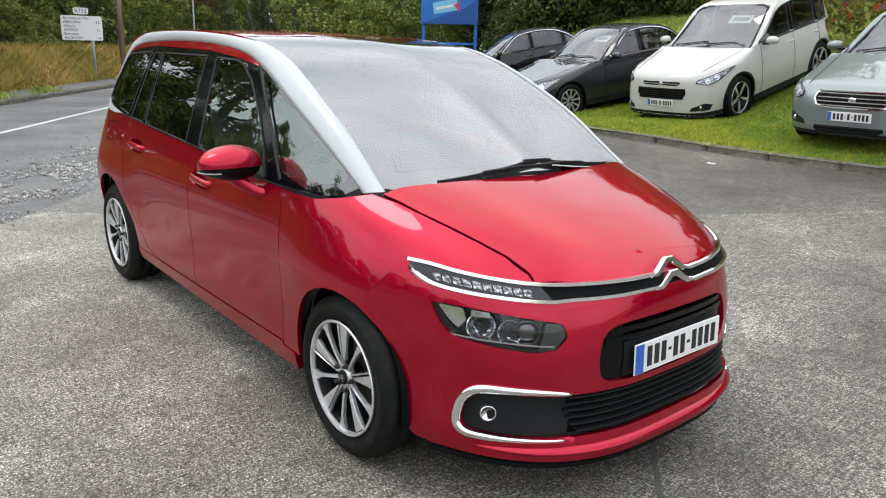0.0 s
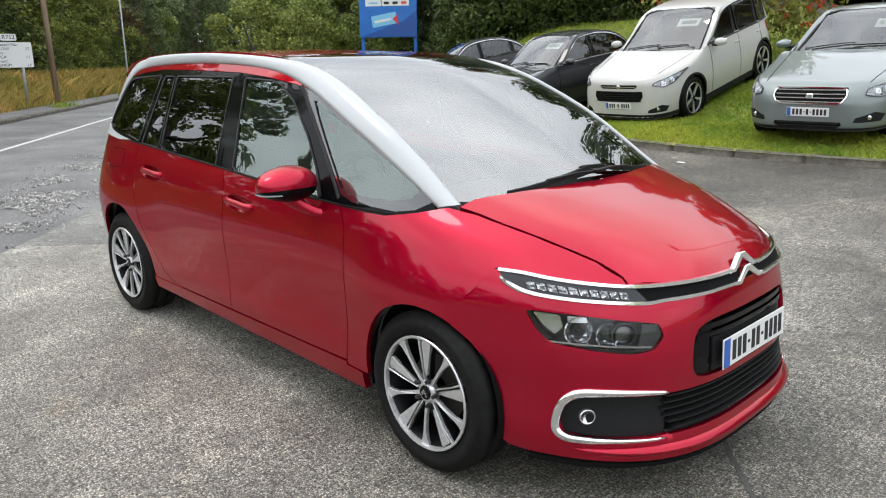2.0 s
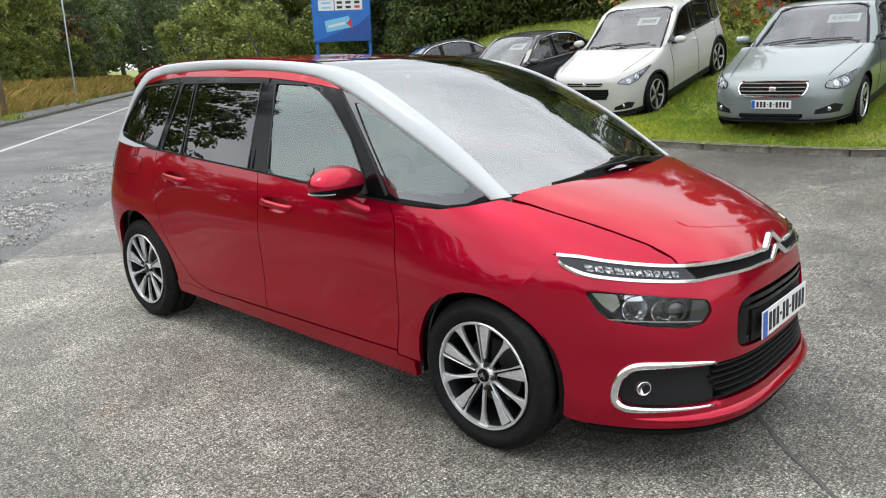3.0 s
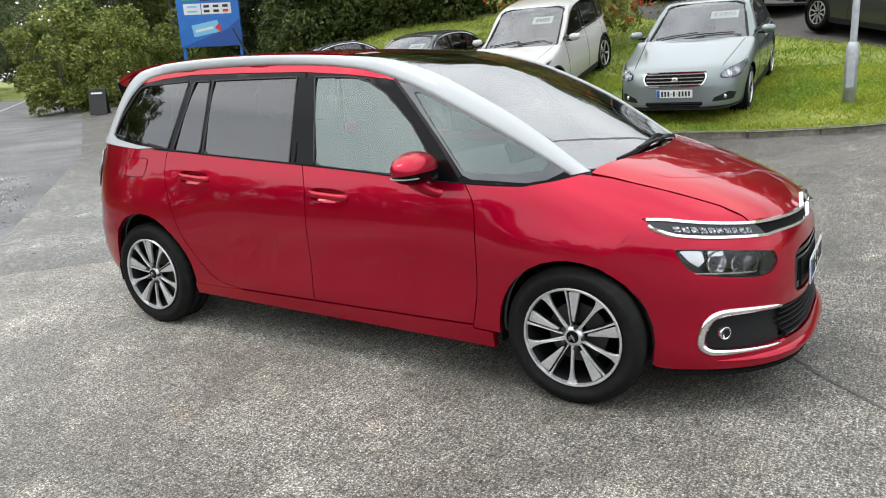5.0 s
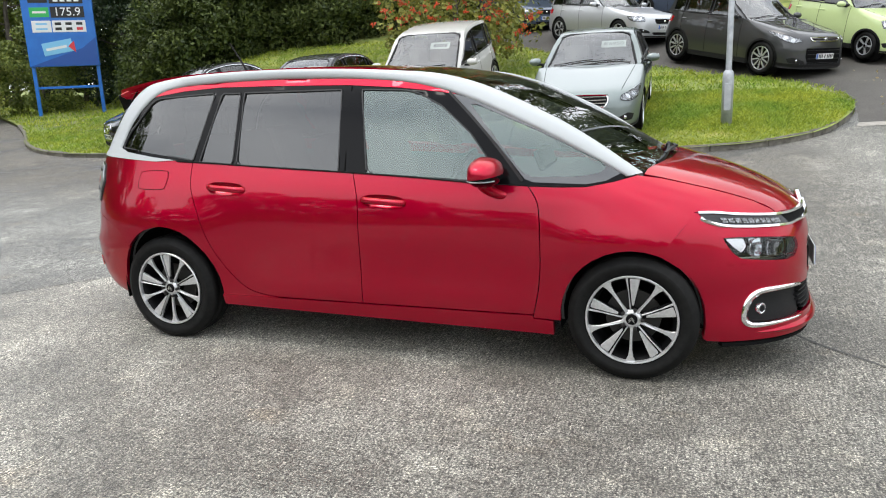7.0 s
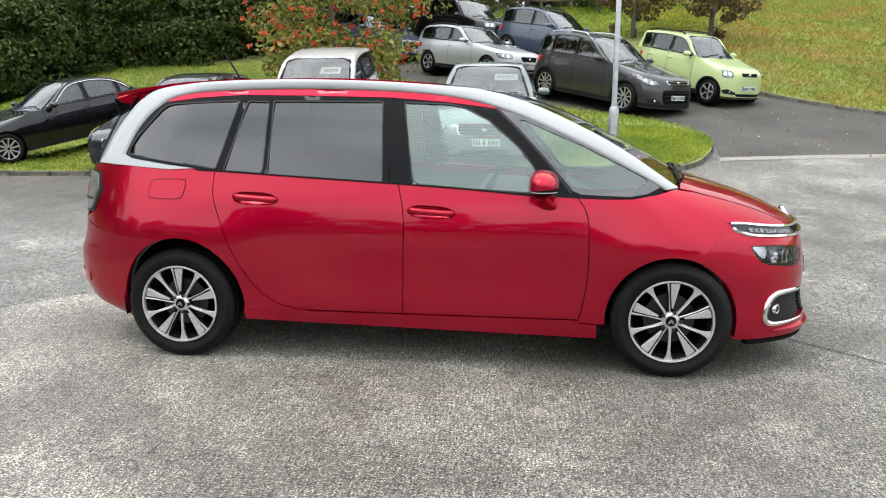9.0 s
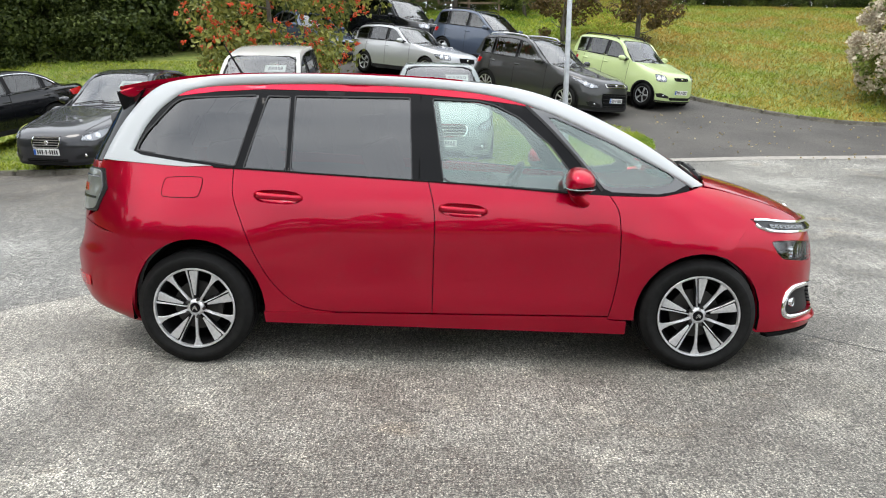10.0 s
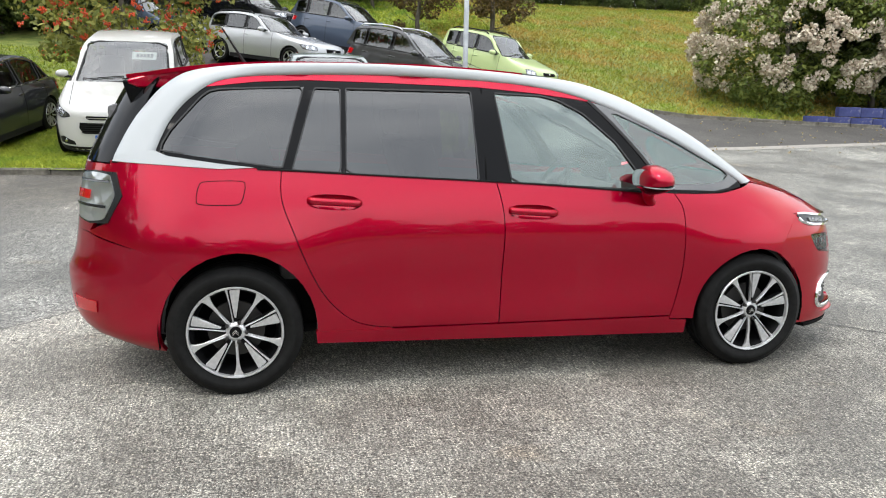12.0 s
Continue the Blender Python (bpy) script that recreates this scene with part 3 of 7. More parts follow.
def number_plate(parent, m, w=0.52, h=0.11, chars=(3, 2, 4)):
    """A white plate with a blue edge and its marks as plain bars."""
    p = part("number_plate", box(w, 0.006, h, m, 0.002, seg=1), M_PLATE, parent, "white plate with a blue edge and black marks")
    part("blue_band", box(0.044, 0.002, h - 0.008, m @ pose(-w / 2 + 0.026, -0.0042, 0)), M_PLATE_BLUE, p)
    n, gaps = sum(chars), len(chars) - 1
    pitch = (w - 0.085) / (n + gaps * 0.75)
    x = -w / 2 + 0.062
    bm = bmesh.new()
    for k, c in enumerate(chars):
        for _ in range(c):
            box(pitch * 0.62, 0.002, h * 0.66, m @ pose(x + pitch / 2, -0.0042, 0), 0, bm)
            x += pitch
        if k < gaps:
            box(pitch * 0.4, 0.002, h * 0.1, m @ pose(x + pitch * 0.375, -0.0042, 0), 0, bm)
            x += pitch * 0.75
    part("marks", bm, M_INK, p)
    return p


def tyre_bm(r, width, rim):
    h = width / 2
    prof = [(rim, -h * 0.82), (rim + 0.012, -h * 0.98), ((r + rim) / 2 - 0.012, -h * 1.03), ((r + rim) / 2 - 0.008, -h * 1.055), ((r + rim) / 2 + 0.012, -h * 1.055), ((r + rim) / 2 + 0.016, -h * 1.03), (r - 0.03, -h * 0.98), (r - 0.008, -h * 0.86), (r, -h * 0.7), (r - 0.001, -h * 0.36), (r - 0.008, -h * 0.33), (r - 0.008, -h * 0.27), (r, -h * 0.24), (r, h * 0.24), (r - 0.008, h * 0.27), (r - 0.008, h * 0.33), (r, h * 0.36), (r, h * 0.7), (r - 0.008, h * 0.86), (r - 0.03, h * 0.98), ((r + rim) / 2, h * 1.04), (rim + 0.012, h * 0.98), (rim, h * 0.82)]
    return lathe(prof, 56)


def spoke(r0, r1, w0, w1, turn, y0, thick, bend=0.0):
    """One spoke as a tapering bar in the wheel's face; y0 is the face."""
    b = box(1, 1, 1, Matrix(), 0)
    m = Euler((0, turn, 0)).to_matrix()
    for v in b.verts:
        t = v.co.x + 0.5
        r = r0 + (r1 - r0) * t
        c = Vector((r, y0 + (v.co.y + 0.5) * thick + bend * (1 - t) * (1 if thick > 0 else -1), v.co.z * (w0 + (w1 - w0) * t)))
        v.co = m @ c
    return b


def road_wheel(parent, x, y, s, r=0.325, width=0.205, rim=0.222, spokes="blade", turn=0.3):
    """A wheel at its hub; s the side that shows its face."""
    hub = new("wheel", None)
    hub.parent = parent
    hub.location = (x, y, r)
    if s > 0:
        hub.rotation_euler = (0, 0, math.pi)
    part("tyre", tyre_bm(r, width, rim), M_RUBBER, hub, smooth=True)
    f = -width * 0.5
    part("rim_barrel", lathe([(rim - 0.002, f + 0.01), (rim - 0.02, f + 0.03), (rim - 0.03, 0.02), (rim - 0.035, 0.09), (0.03, 0.1)], 40), M_ALLOY_DARK, hub, smooth=True)
    part("brake_disc", lathe([(0.045, f + 0.085), (0.14, f + 0.085), (0.14, f + 0.105), (0.045, f + 0.105)], 32), M_STEEL, hub)
    bms, darks = [lathe([(rim + 0.007, f - 0.002), (rim + 0.004, f - 0.006), (rim - 0.004, f - 0.004), (rim - 0.007, f + 0.010), (rim - 0.004, f + 0.03)], 48)], []
    if spokes == "blade":
        for k in range(5):
            a = turn + k * 2 * math.pi / 5
            e = rim - 0.003
            thin = [(0.030, -0.008), (0.10, -0.006), (0.165, -0.0075), (0.20, -0.014), (e, -0.027), (e, 0.027), (0.20, 0.014), (0.165, 0.0075), (0.10, 0.006), (0.030, 0.008)]
            lip = [(0.046, 0.005), (0.09, 0.011), (e, 0.027), (e, 0.038), (0.15, 0.022), (0.05, 0.012)]
            wedge = [(0.072, -0.007), (e - 0.012, -0.034), (e - 0.007, -0.028), (e - 0.009, 0.013), (e - 0.015, 0.016), (0.10, 0.0045), (0.074, 0.001)]
            for pl, at, y in ((thin, a + math.pi / 5, f + 0.005), (lip, a, f + 0.004), (wedge, a, f + 0.006)):
                b = plate_strip(pl, 0.016, Matrix(), 0.0012)
                for v in b.verts:
                    v.co.y += y + 0.020 * max(0.0, 1 - math.hypot(v.co.x, v.co.z) / 0.15) ** 1.5
                bmesh.ops.transform(b, matrix=Euler((0, at, 0)).to_matrix().to_4x4(), verts=b.verts)
                bms.append(b)
            darks.append(spoke(0.050, rim - 0.004, 0.024, 0.074, a - 0.02, f + 0.014, 0.024, 0.014))
    else:
        n = int(spokes)
        for k in range(n):
            bms.append(spoke(0.045, rim - 0.008, 0.026, 0.03 if n > 6 else 0.05, turn + k * 2 * math.pi / n, f + 0.004, 0.024, 0.008))
    bms.append(lathe([(0.0, f + 0.010), (0.036, f + 0.012), (0.048, f + 0.022), (0.05, f + 0.04)], 24))
    face = part("rim", merge(*bms), M_ALLOY, hub)
    for b in darks:
        part("spoke_back", b, M_ALLOY_DARK, face)
    cap = part("hub_cap", lathe([(0.0, f + 0.004), (0.026, f + 0.005), (0.031, f + 0.014)], 20), M_BLACK_GLOSS, face)
    if spokes == "blade":
        for dz in (0.0, -0.010):
            part("chevron", plate_strip([(-0.015, dz - 0.005), (0, dz + 0.010), (0.015, dz - 0.005), (0.015, dz - 0.001), (0, dz + 0.015), (-0.015, dz - 0.001)], -0.003, pose(0, f + 0.004, 0)), M_CHROME, cap)
    for k in range(5):
        a = turn + 0.3 + k * 2 * math.pi / 5
        part("wheel_bolt", lathe([(0, f - 0.002), (0.008, f - 0.001), (0.01, f + 0.02)], 8), M_STEEL, face).location = (0.052 * math.cos(a), 0, 0.052 * math.sin(a))
    return hub


def arch(cx, cz, rx, rz, z0, n=18):
    """A wheel opening's outline from its rear foot over to its front foot."""
    a0 = math.asin(max(-1, min(1, (z0 - cz) / rz)))
    return [(cx - rx * math.cos(a0 + (math.pi - 2 * a0) * k / n), cz + rz * math.sin(a0 + (math.pi - 2 * a0) * k / n)) for k in range(n + 1)]


# ---- the red people carrier ----
M_LAMP_CLEAR = mat("clear_lamp_prism", (0.30, 0.31, 0.32), 0.18, 0.3, 0.5)
M_TAIL_CLEAR = faceted("clear_tail_lens", (0.62, 0.64, 0.65), 12, 0.28)
M_LAMP_GREY = mat("black_lamp_housing", (0.02, 0.02, 0.022), 0.2, 0.0, 0.3)
M_LAMP_SMOKE = mat("smoked_lamp", (0.035, 0.036, 0.038), 0.12, 0.1, 0.3)
M_FRIT = mat("black_edged_glass", (0.004, 0.004, 0.0045), 0.02, 0, 0.0, 0.5)
M_FRIT.node_tree.nodes["Principled BSDF"].inputs["IOR"].default_value = 2.2
M_SEAL = noisy("rubber_window_seal", [(0.3, (0.016, 0.016, 0.017)), (0.7, (0.03, 0.03, 0.031))], 80, 0.5)

RW = [(0.15, 0.870), (0.3, 0.904), (0.45, 0.920), (0.6, 0.934), (0.75, 0.936), (0.9, 0.917), (1.0, 0.892), (1.08, 0.866), (1.2, 0.827), (1.35, 0.772), (1.5, 0.707), (1.6, 0.65)]
RF = [(0.12, 3.64), (0.17, 3.71), (0.22, 3.745), (0.3, 3.735), (0.4, 3.715), (0.55, 3.72), (0.66, 3.71), (0.75, 3.69), (0.82, 3.65), (0.86, 3.605), (0.9, 3.53), (0.95, 3.42), (1.0, 3.28), (1.04, 3.14), (1.07, 3.03), (1.1, 2.85)]
RR = [(0.2, -0.62), (0.3, -0.83), (0.43, -0.88), (0.58, -0.885), (0.66, -0.85), (0.78, -0.825), (0.9, -0.81), (1.1, -0.775), (1.3, -0.68), (1.5, -0.57), (1.6, -0.50)]
RT = [(-0.5, 1.565), (-0.2, 1.612), (0.0, 1.635), (0.4, 1.652), (0.9, 1.655), (1.3, 1.640), (1.65, 1.615), (1.9, 1.575), (2.1, 1.52), (2.3, 1.44), (2.5, 1.345), (2.7, 1.245), (2.84, 1.17), (3.05, 1.05), (3.15, 0.99)]
R = Sculpted(RW, RF, RR, RT, (0.105, 1.9, 1.2), 2.3, 0.3, crown=0.014, yr=0.74, wrap=True)
BELT = curve([(-0.6, 1.15), (0.22, 1.12), (0.79, 1.09), (1.30, 1.064), (1.7, 1.04), (2.32, 0.997), (2.6, 0.993), (2.8, 1.02)])


def belt(a, b, n=8):
    return [(a + (b - a) * k / n, BELT(a + (b - a) * k / n)) for k in range(n + 1)]


def rq(pts):
    """Places (x, y, z) as ring numbers."""
    return [(R.q(x, y, z), z) for x, y, z in pts]


def both(make):
    """Makes a part on the right side and on the left."""
    for s in (-1, 1):
        make(s)


def red_car():
    car = new("people_carrier", None)
    car.location = (0, 0.03, 0)
    tagged(car, "glossy dark red people carrier with white roof arches, on concrete", "car")
    front_gap = [(2.31, 0.997), (2.355, 0.93), (2.372, 0.85), (2.378, 0.7), (2.375, 0.55), (2.358, 0.42), (2.335, 0.315)]
    mid_gap = [(1.312, 1.063), (1.340, 0.95), (1.352, 0.83), (1.347, 0.6), (1.342, 0.315)]
    rear_gap = [(0.235, 1.12), (0.23, 1.01), (0.245, 0.93), (0.283, 0.83), (0.35, 0.66), (0.42, 0.52), (0.49, 0.43), (0.57, 0.365), (0.66, 0.332), (0.78, 0.316)]
    fg, mg, rg = (smooth_line(g, 4) for g in (front_gap, mid_gap, rear_gap))
    arch_f = arch(2.832, 0.32, 0.352, 0.366, 0.29)
    arch_r = arch(0.022, 0.32, 0.375, 0.408, 0.27)
    top_f, top_r = (2.995, 0.32 + 0.366 * math.sqrt(1 - (0.163 / 0.352) ** 2)), (-0.262, 0.32 + 0.408 * math.sqrt(1 - (0.284 / 0.375) ** 2))
    seam_f = [(3.125, 0.866), (3.07, 0.79), (3.01, 0.715)]
    arch_f_back = [p for p in arch_f if p[0] < 2.99] + [top_f]
    arch_f_fore = [top_f] + [p for p in arch_f if p[0] >= 3.0]
    seam_r = [(-0.70, 0.80), (-0.45, 0.742), (-0.35, 0.70)]
    arch_r_fore = [top_r] + [p for p in arch_r if p[0] > -0.255]
    arch_r_back = [p for p in arch_r if p[0] <= -0.27] + [top_r]

    def doors(s):
        poly = belt(1.312, 2.31) + fg[1:] + [(p[0], p[1]) for p in mg[::-1]][:-1]
        d = part("front_door", skin(poly, R.side(s), (0.08, 0.05), 0.025, 0.0026, 0, [dish(1.507, 0.905)]), M_RED, car, smooth=True)
        handle(d, s, 1.507, 0.905, -4)
        poly = belt(0.235, 1.312) + [(p[0], p[1]) for p in mg[1:]] + [(p[0], p[1]) for p in rg[::-1]][:-1]
        d = part("rear_door", skin(poly, R.side(s), (0.08, 0.05), 0.025, 0.0026, 0, [dish(0.487, 0.962)]), M_RED, car, smooth=True)
        handle(d, s, 0.487, 0.962, -4)

    def dish(x, z):
        return rounded([(x + a * 0.132, z + b * 0.037 - a * 0.006) for a, b in ((-1, -0.5), (-0.6, -1), (0.6, -1), (1, -0.4), (1, 0.4), (0.6, 1), (-0.6, 1), (-1, 0.5))], 0.25, 1)

    def handle(door, s, x, z, tilt):
        y = R.half(x, z)

        def bowl(a, b):
            p = R.side(s)(a, b)
            k = max(0.0, 1 - ((a - x) / 0.135) ** 2 - ((b - z + 0.045 * (a - x)) / 0.040) ** 2)
            return p - Vector((0, s * 0.030 * k ** 0.7, 0))
        part("handle_dish", skin(dish(x, z), bowl, (0.018, 0.012), 0, 0, 0), M_RED, door, smooth=True)
        bar = [Vector((x + a * 0.128, s * (y + 0.016 - 0.022 * a ** 6), z + 0.002 - a * 0.008)) for a in np.linspace(-1, 1, 15)]
        part("door_handle", sweep(bar, [(-0.012, -0.014), (0.0, -0.018), (0.012, -0.010), (0.012, 0.010), (0.0, 0.018), (-0.012, 0.014)]), M_RED, door, smooth=True)

    def wings(s):
        top = [(3.19, 0.866), (3.29, 0.849), (3.41, 0.835), (3.505, 0.828), (3.48, 0.85), (3.39, 0.894), (3.28, 0.933), (3.17, 0.967), (3.054, 0.998), (2.95, 1.024), (2.84, 1.043), (2.74, 1.02), (2.6, 0.996), (2.45, 0.994)]
        poly = [(p[0], p[1]) for p in fg] + [(2.335, 0.295)] + arch_f_back + [(3.01, 0.715), (3.07, 0.79), (3.125, 0.866)] + top
        part("front_wing", skin(poly, R.side(s), (0.05, 0.025), 0.02, 0.0026), M_RED, car, smooth=True)
        poly = [(p[0], p[1]) for p in rg] + [(0.78, 0.306), (0.40, 0.306)] + [p for p in arch_r_fore[::-1]] + seam_r[::-1] + [(-0.63, 0.835), (-0.595, 0.85), (-0.52, 0.985), (-0.575, 1.10)] + belt(-0.57, 0.235)[:-1]
        q = part("rear_quarter", skin(poly, R.side(s), (0.05, 0.05), 0.02, 0.002), M_RED, car, smooth=True)
        if s < 0:
            flap = rounded([(-0.165, 0.955), (-0.145, 1.06), (0.07, 1.064), (0.045, 0.952)], 0.12, 2)
            part("fuel_flap", skin(flap, R.side(s), (0.05, 0.05), 0.004, 0, 0.0018), M_RED, q, smooth=True)
            part("fuel_flap_gap", skin(inset(flap, -0.004), R.side(s), (0.05, 0.05), 0, 0, 0.0009), M_UNDER, q)
        poly = [(0.388, 0.312), (2.335, 0.312), (2.335, 0.294), (2.44, 0.288), (2.44, 0.205), (0.395, 0.245)]
        part("sill", skin(poly, R.side(s), (0.2, 0.03), 0.03, 0.0015, 0.004), M_RED, car, smooth=True)
        # glazing
        holes = {
            "quarter_window": [(-0.325, 1.20), (-0.318, 1.235), (-0.279, 1.30), (-0.137, 1.458), (-0.10, 1.485), (-0.05, 1.497), (0.354, 1.517), (0.243, 1.130), (0.23, 1.124)],
            "vent_window": [(0.286, 1.121), (0.398, 1.5), (0.408, 1.512), (0.533, 1.510), (0.523, 1.101), (0.291, 1.114)],
            "rear_door_window": [(0.546, 1.097), (0.556, 1.508), (0.566, 1.513), (1.195, 1.512), (1.205, 1.505), (1.224, 1.070), (1.214, 1.063)],
            "front_door_window": [(1.396, 1.054), (1.328, 1.500), (1.335, 1.508), (1.59, 1.499), (1.68, 1.477), (1.815, 1.41), (1.99, 1.262), (2.10, 1.12), (2.160, 1.020), (2.145, 1.010)],
            "front_quarter_light": [(1.975, 1.412), (2.01, 1.41), (2.335, 1.272), (2.665, 1.108), (2.69, 1.083), (2.66, 1.055), (2.55, 1.038), (2.325, 1.040), (2.275, 1.058)],
        }
        poly = belt(-0.42, 2.78, 20) + [(2.77, 1.07), (2.64, 1.14), (2.31, 1.305), (2.0, 1.44), (1.925, 1.458), (1.8, 1.479), (1.55, 1.508), (1.24, 1.531), (0.78, 1.541), (0.37, 1.545), (0.114, 1.530), (-0.127, 1.50), (-0.22, 1.44), (-0.33, 1.29), (-0.40, 1.18)]
        fr = part("window_frame", skin(poly, R.pane(s), (0.06, 0.05), 0.02, 0, 0, list(holes.values())), M_BLACK_GLOSS, car, "gloss black window frame", smooth=True)
        for nm, h in holes.items():
            g = part(nm, skin(h, R.pane(s), (0.06, 0.06), 0, -0.003, -0.004), M_GLASS_CLEAR if "front" in nm else M_GLASS_DARK, fr, smooth=True)
            g.visible_shadow = False
            ring = [R.pane(s)(x, z) + Vector((0, s * 0.002, 0)) for x, z in rounded(inset(h, 0.002), 0.05, 1)]
            if nm != "front_quarter_light":
                part("window_seal", sweep(ring, [(-0.0035, -0.004), (0.0035, -0.004), (0.0035, 0.004), (-0.0035, 0.004)], (0, s, 0.3), closed=True), M_SEAL, g)
        frit = [(1.87, 1.468), (1.977, 1.370), (2.136, 1.203), (2.285, 1.030), (2.33, 1.012), (2.596, 1.000), (2.69, 1.015), (2.765, 1.052), (2.63, 1.128), (2.31, 1.292), (2.0, 1.434)]
        part("glass_border", skin(frit, R.pane(s), (0.06, 0.06), 0, 0, 0.0025, [holes["front_quarter_light"]]), M_FRIT, fr, "black edge of the front quarter light", smooth=True)
        line = [R.pane(s)(x, z) + Vector((0, s * 0.004, 0)) for x, z in ((1.85, 1.478), (1.977, 1.36), (2.136, 1.192), (2.275, 1.02))]
        part("pillar_seal", sweep(smooth_line(line, 4), [(-0.007, -0.004), (0.007, -0.004), (0.007, 0.004), (-0.007, 0.004)], (0, 1, 0)), M_SEAL, fr)
        line = [R.pane(s)(x, z - 0.004) + Vector((0, s * 0.006, 0)) for x, z in belt(0.12, 2.72, 30)]
        part("waist_strip", sweep(line, [(-0.004, -0.003), (0.004, -0.003), (0.004, 0.004), (-0.004, 0.004)]), M_BLACK_TRIM, fr)
        line = [R.pane(s)(x, z) + Vector((0, s * 0.002, 0)) for x, z in ((1.262, 1.07), (1.262, 1.53))]
        part("pillar_line", sweep(line, [(-0.003, -0.003), (0.003, -0.003), (0.003, 0.003), (-0.003, 0.003)], (1, 0, 0)), M_UNDER, fr)
        # white arch over the doors
        outer = smooth_line([(2.865, 1.042), (2.675, 1.150), (2.34, 1.346), (1.96, 1.512), (1.55, 1.597), (0.9, 1.632), (0.3, 1.628), (-0.134, 1.589), (-0.30, 1.515), (-0.41, 1.40), (-0.483, 1.297), (-0.553, 1.159)], 5)
        inner = smooth_line([(2.79, 1.035), (2.63, 1.128), (2.30, 1.295), (1.93, 1.455), (1.54, 1.546), (0.9, 1.580), (0.3, 1.572), (-0.03, 1.540), (-0.178, 1.455), (-0.266, 1.36), (-0.312, 1.28), (-0.352, 1.185)], 5)
        bm = bmesh.new()
        rows = []
        for k, (o, i) in enumerate(zip(outer, inner)):
            yo = float(np.interp(o.x, [1.1, 1.55, 2.0, 2.34, 2.5, 2.68, 2.86], [0.662, 0.652, 0.668, 0.703, 0.713, 0.720, 0.735])) + 0.05 * sst(1.45, 1.15, o.y) * sst(0.5, -0.2, o.x)
            yo = min(yo, R.half(o.x, o.y) + 0.006) if o.x < 0.1 else yo
            lift = 0.016 * sst(1.6, 2.0, o.x) * sst(2.85, 2.6, o.x)
            b = Vector((o.x, s * yo, o.y + lift + sst(1.45, 1.95, o.x) * max(0.0, R.top(o.x, yo) + 0.006 - o.y - lift)))
            a = b + Vector((0, -s * 0.022, 0.003))
            e = Vector((i.x, s * (R.glass(i.x, i.y) + 0.004), i.y))
            c = b.lerp(e, 0.35) + Vector((0, s * 0.010, 0.004))
            d = b.lerp(e, 0.75) + Vector((0, s * 0.008, 0.002))
            under = e - Vector((0, s * 0.02, 0))
            rows.append([bm.verts.new(p) for p in (a - Vector((0, 0, 0.03)), a, b.lerp(a, 0.15) + Vector((0, 0, 0.002)), c, d, e, under)])
        for a, b in zip(rows, rows[1:]):
            for k in range(6):
                bm.faces.new((a[k], a[k + 1], b[k + 1], b[k]))
        bmesh.ops.recalc_face_normals(bm, faces=bm.faces)
        blade = skin([(-0.535, 1.172), (-0.352, 1.20), (-0.29, 1.175), (-0.05, 1.142), (0.11, 1.125), (-0.045, 1.118), (-0.307, 1.134), (-0.552, 1.143)], R.pane(s), (0.06, 0.03), 0.015, 0, 0.008)
        part("roof_arch", merge(bm, blade), M_WHITE_TRIM, car, "satin white roof arch", smooth=True)
        poly = [(p.x, p.y + 0.004) for p in inner[16:40]] + [(-0.127, 1.502), (0.114, 1.532), (0.37, 1.547), (0.78, 1.543), (1.24, 1.533), (1.55, 1.510), (1.8, 1.481), (1.925, 1.46)]
        part("cant_rail", skin(poly, R.pane(s), (0.1, 0.05), 0.02, 0, 0.002), M_RED, car, smooth=True)

    def mirror(s):
        base = new("door_mirror", None)
        base.parent = car

        def wp(c):
            c = c.copy()
            c.z *= 1 - 0.25 * max(0, -c.y) - 0.12 * c.x
            c.x += 0.25 * c.y * 0.4
            return c
        top = blob(0.078, 0.135, 0.078, pose(2.125, -1.005, 1.080), 2.5, 24, 16, wp)
        bmesh.ops.bisect_plane(top, geom=top.verts[:] + top.edges[:] + top.faces[:], plane_co=(2.1, 0, 1.060), plane_no=(-0.12, 0, 1), clear_inner=True)
        low = blob(0.076, 0.132, 0.075, pose(2.125, -1.005, 1.080), 2.5, 24, 16, wp)
        bmesh.ops.bisect_plane(low, geom=low.verts[:] + low.edges[:] + low.faces[:], plane_co=(2.1, 0, 1.0605), plane_no=(-0.12, 0, 1), clear_outer=True)
        lamp = blob(0.079, 0.134, 0.008, pose(2.124, -1.009, 1.049), 2.5, 32, 8, wp)
        bmesh.ops.bisect_plane(lamp, geom=lamp.verts[:] + lamp.edges[:] + lamp.faces[:], plane_co=(2.09, -1.045, 0), plane_no=(0.25, 1, 0), clear_outer=True)
        stalk = sweep(smooth_line([(2.10, -0.99, 1.03), (2.12, -0.945, 0.99), (2.16, -0.895, 0.955), (2.20, -0.86, 0.945)], 5), circle_section(0.028, 10), (1, 0, 0.2), lambda t: 1.35 - 0.7 * t)
        face = blob(0.004, 0.100, 0.050, pose(2.058, -1.0, 1.085, 0, 0, 8), 3, 20, 12)
        for nm, b, m, lb in (("mirror_cap", top, M_RED, ""), ("mirror_base", low, M_BLACK_GLOSS, "black lower shell"), ("indicator", lamp, M_LAMP_CLEAR, "clear indicator strip"), ("stalk", stalk, M_RED, ""), ("mirror_glass", face, M_CHROME, "mirror glass")):
            part(nm, mirror_y(b) if s > 0 else b, m, base, lb, smooth=True)

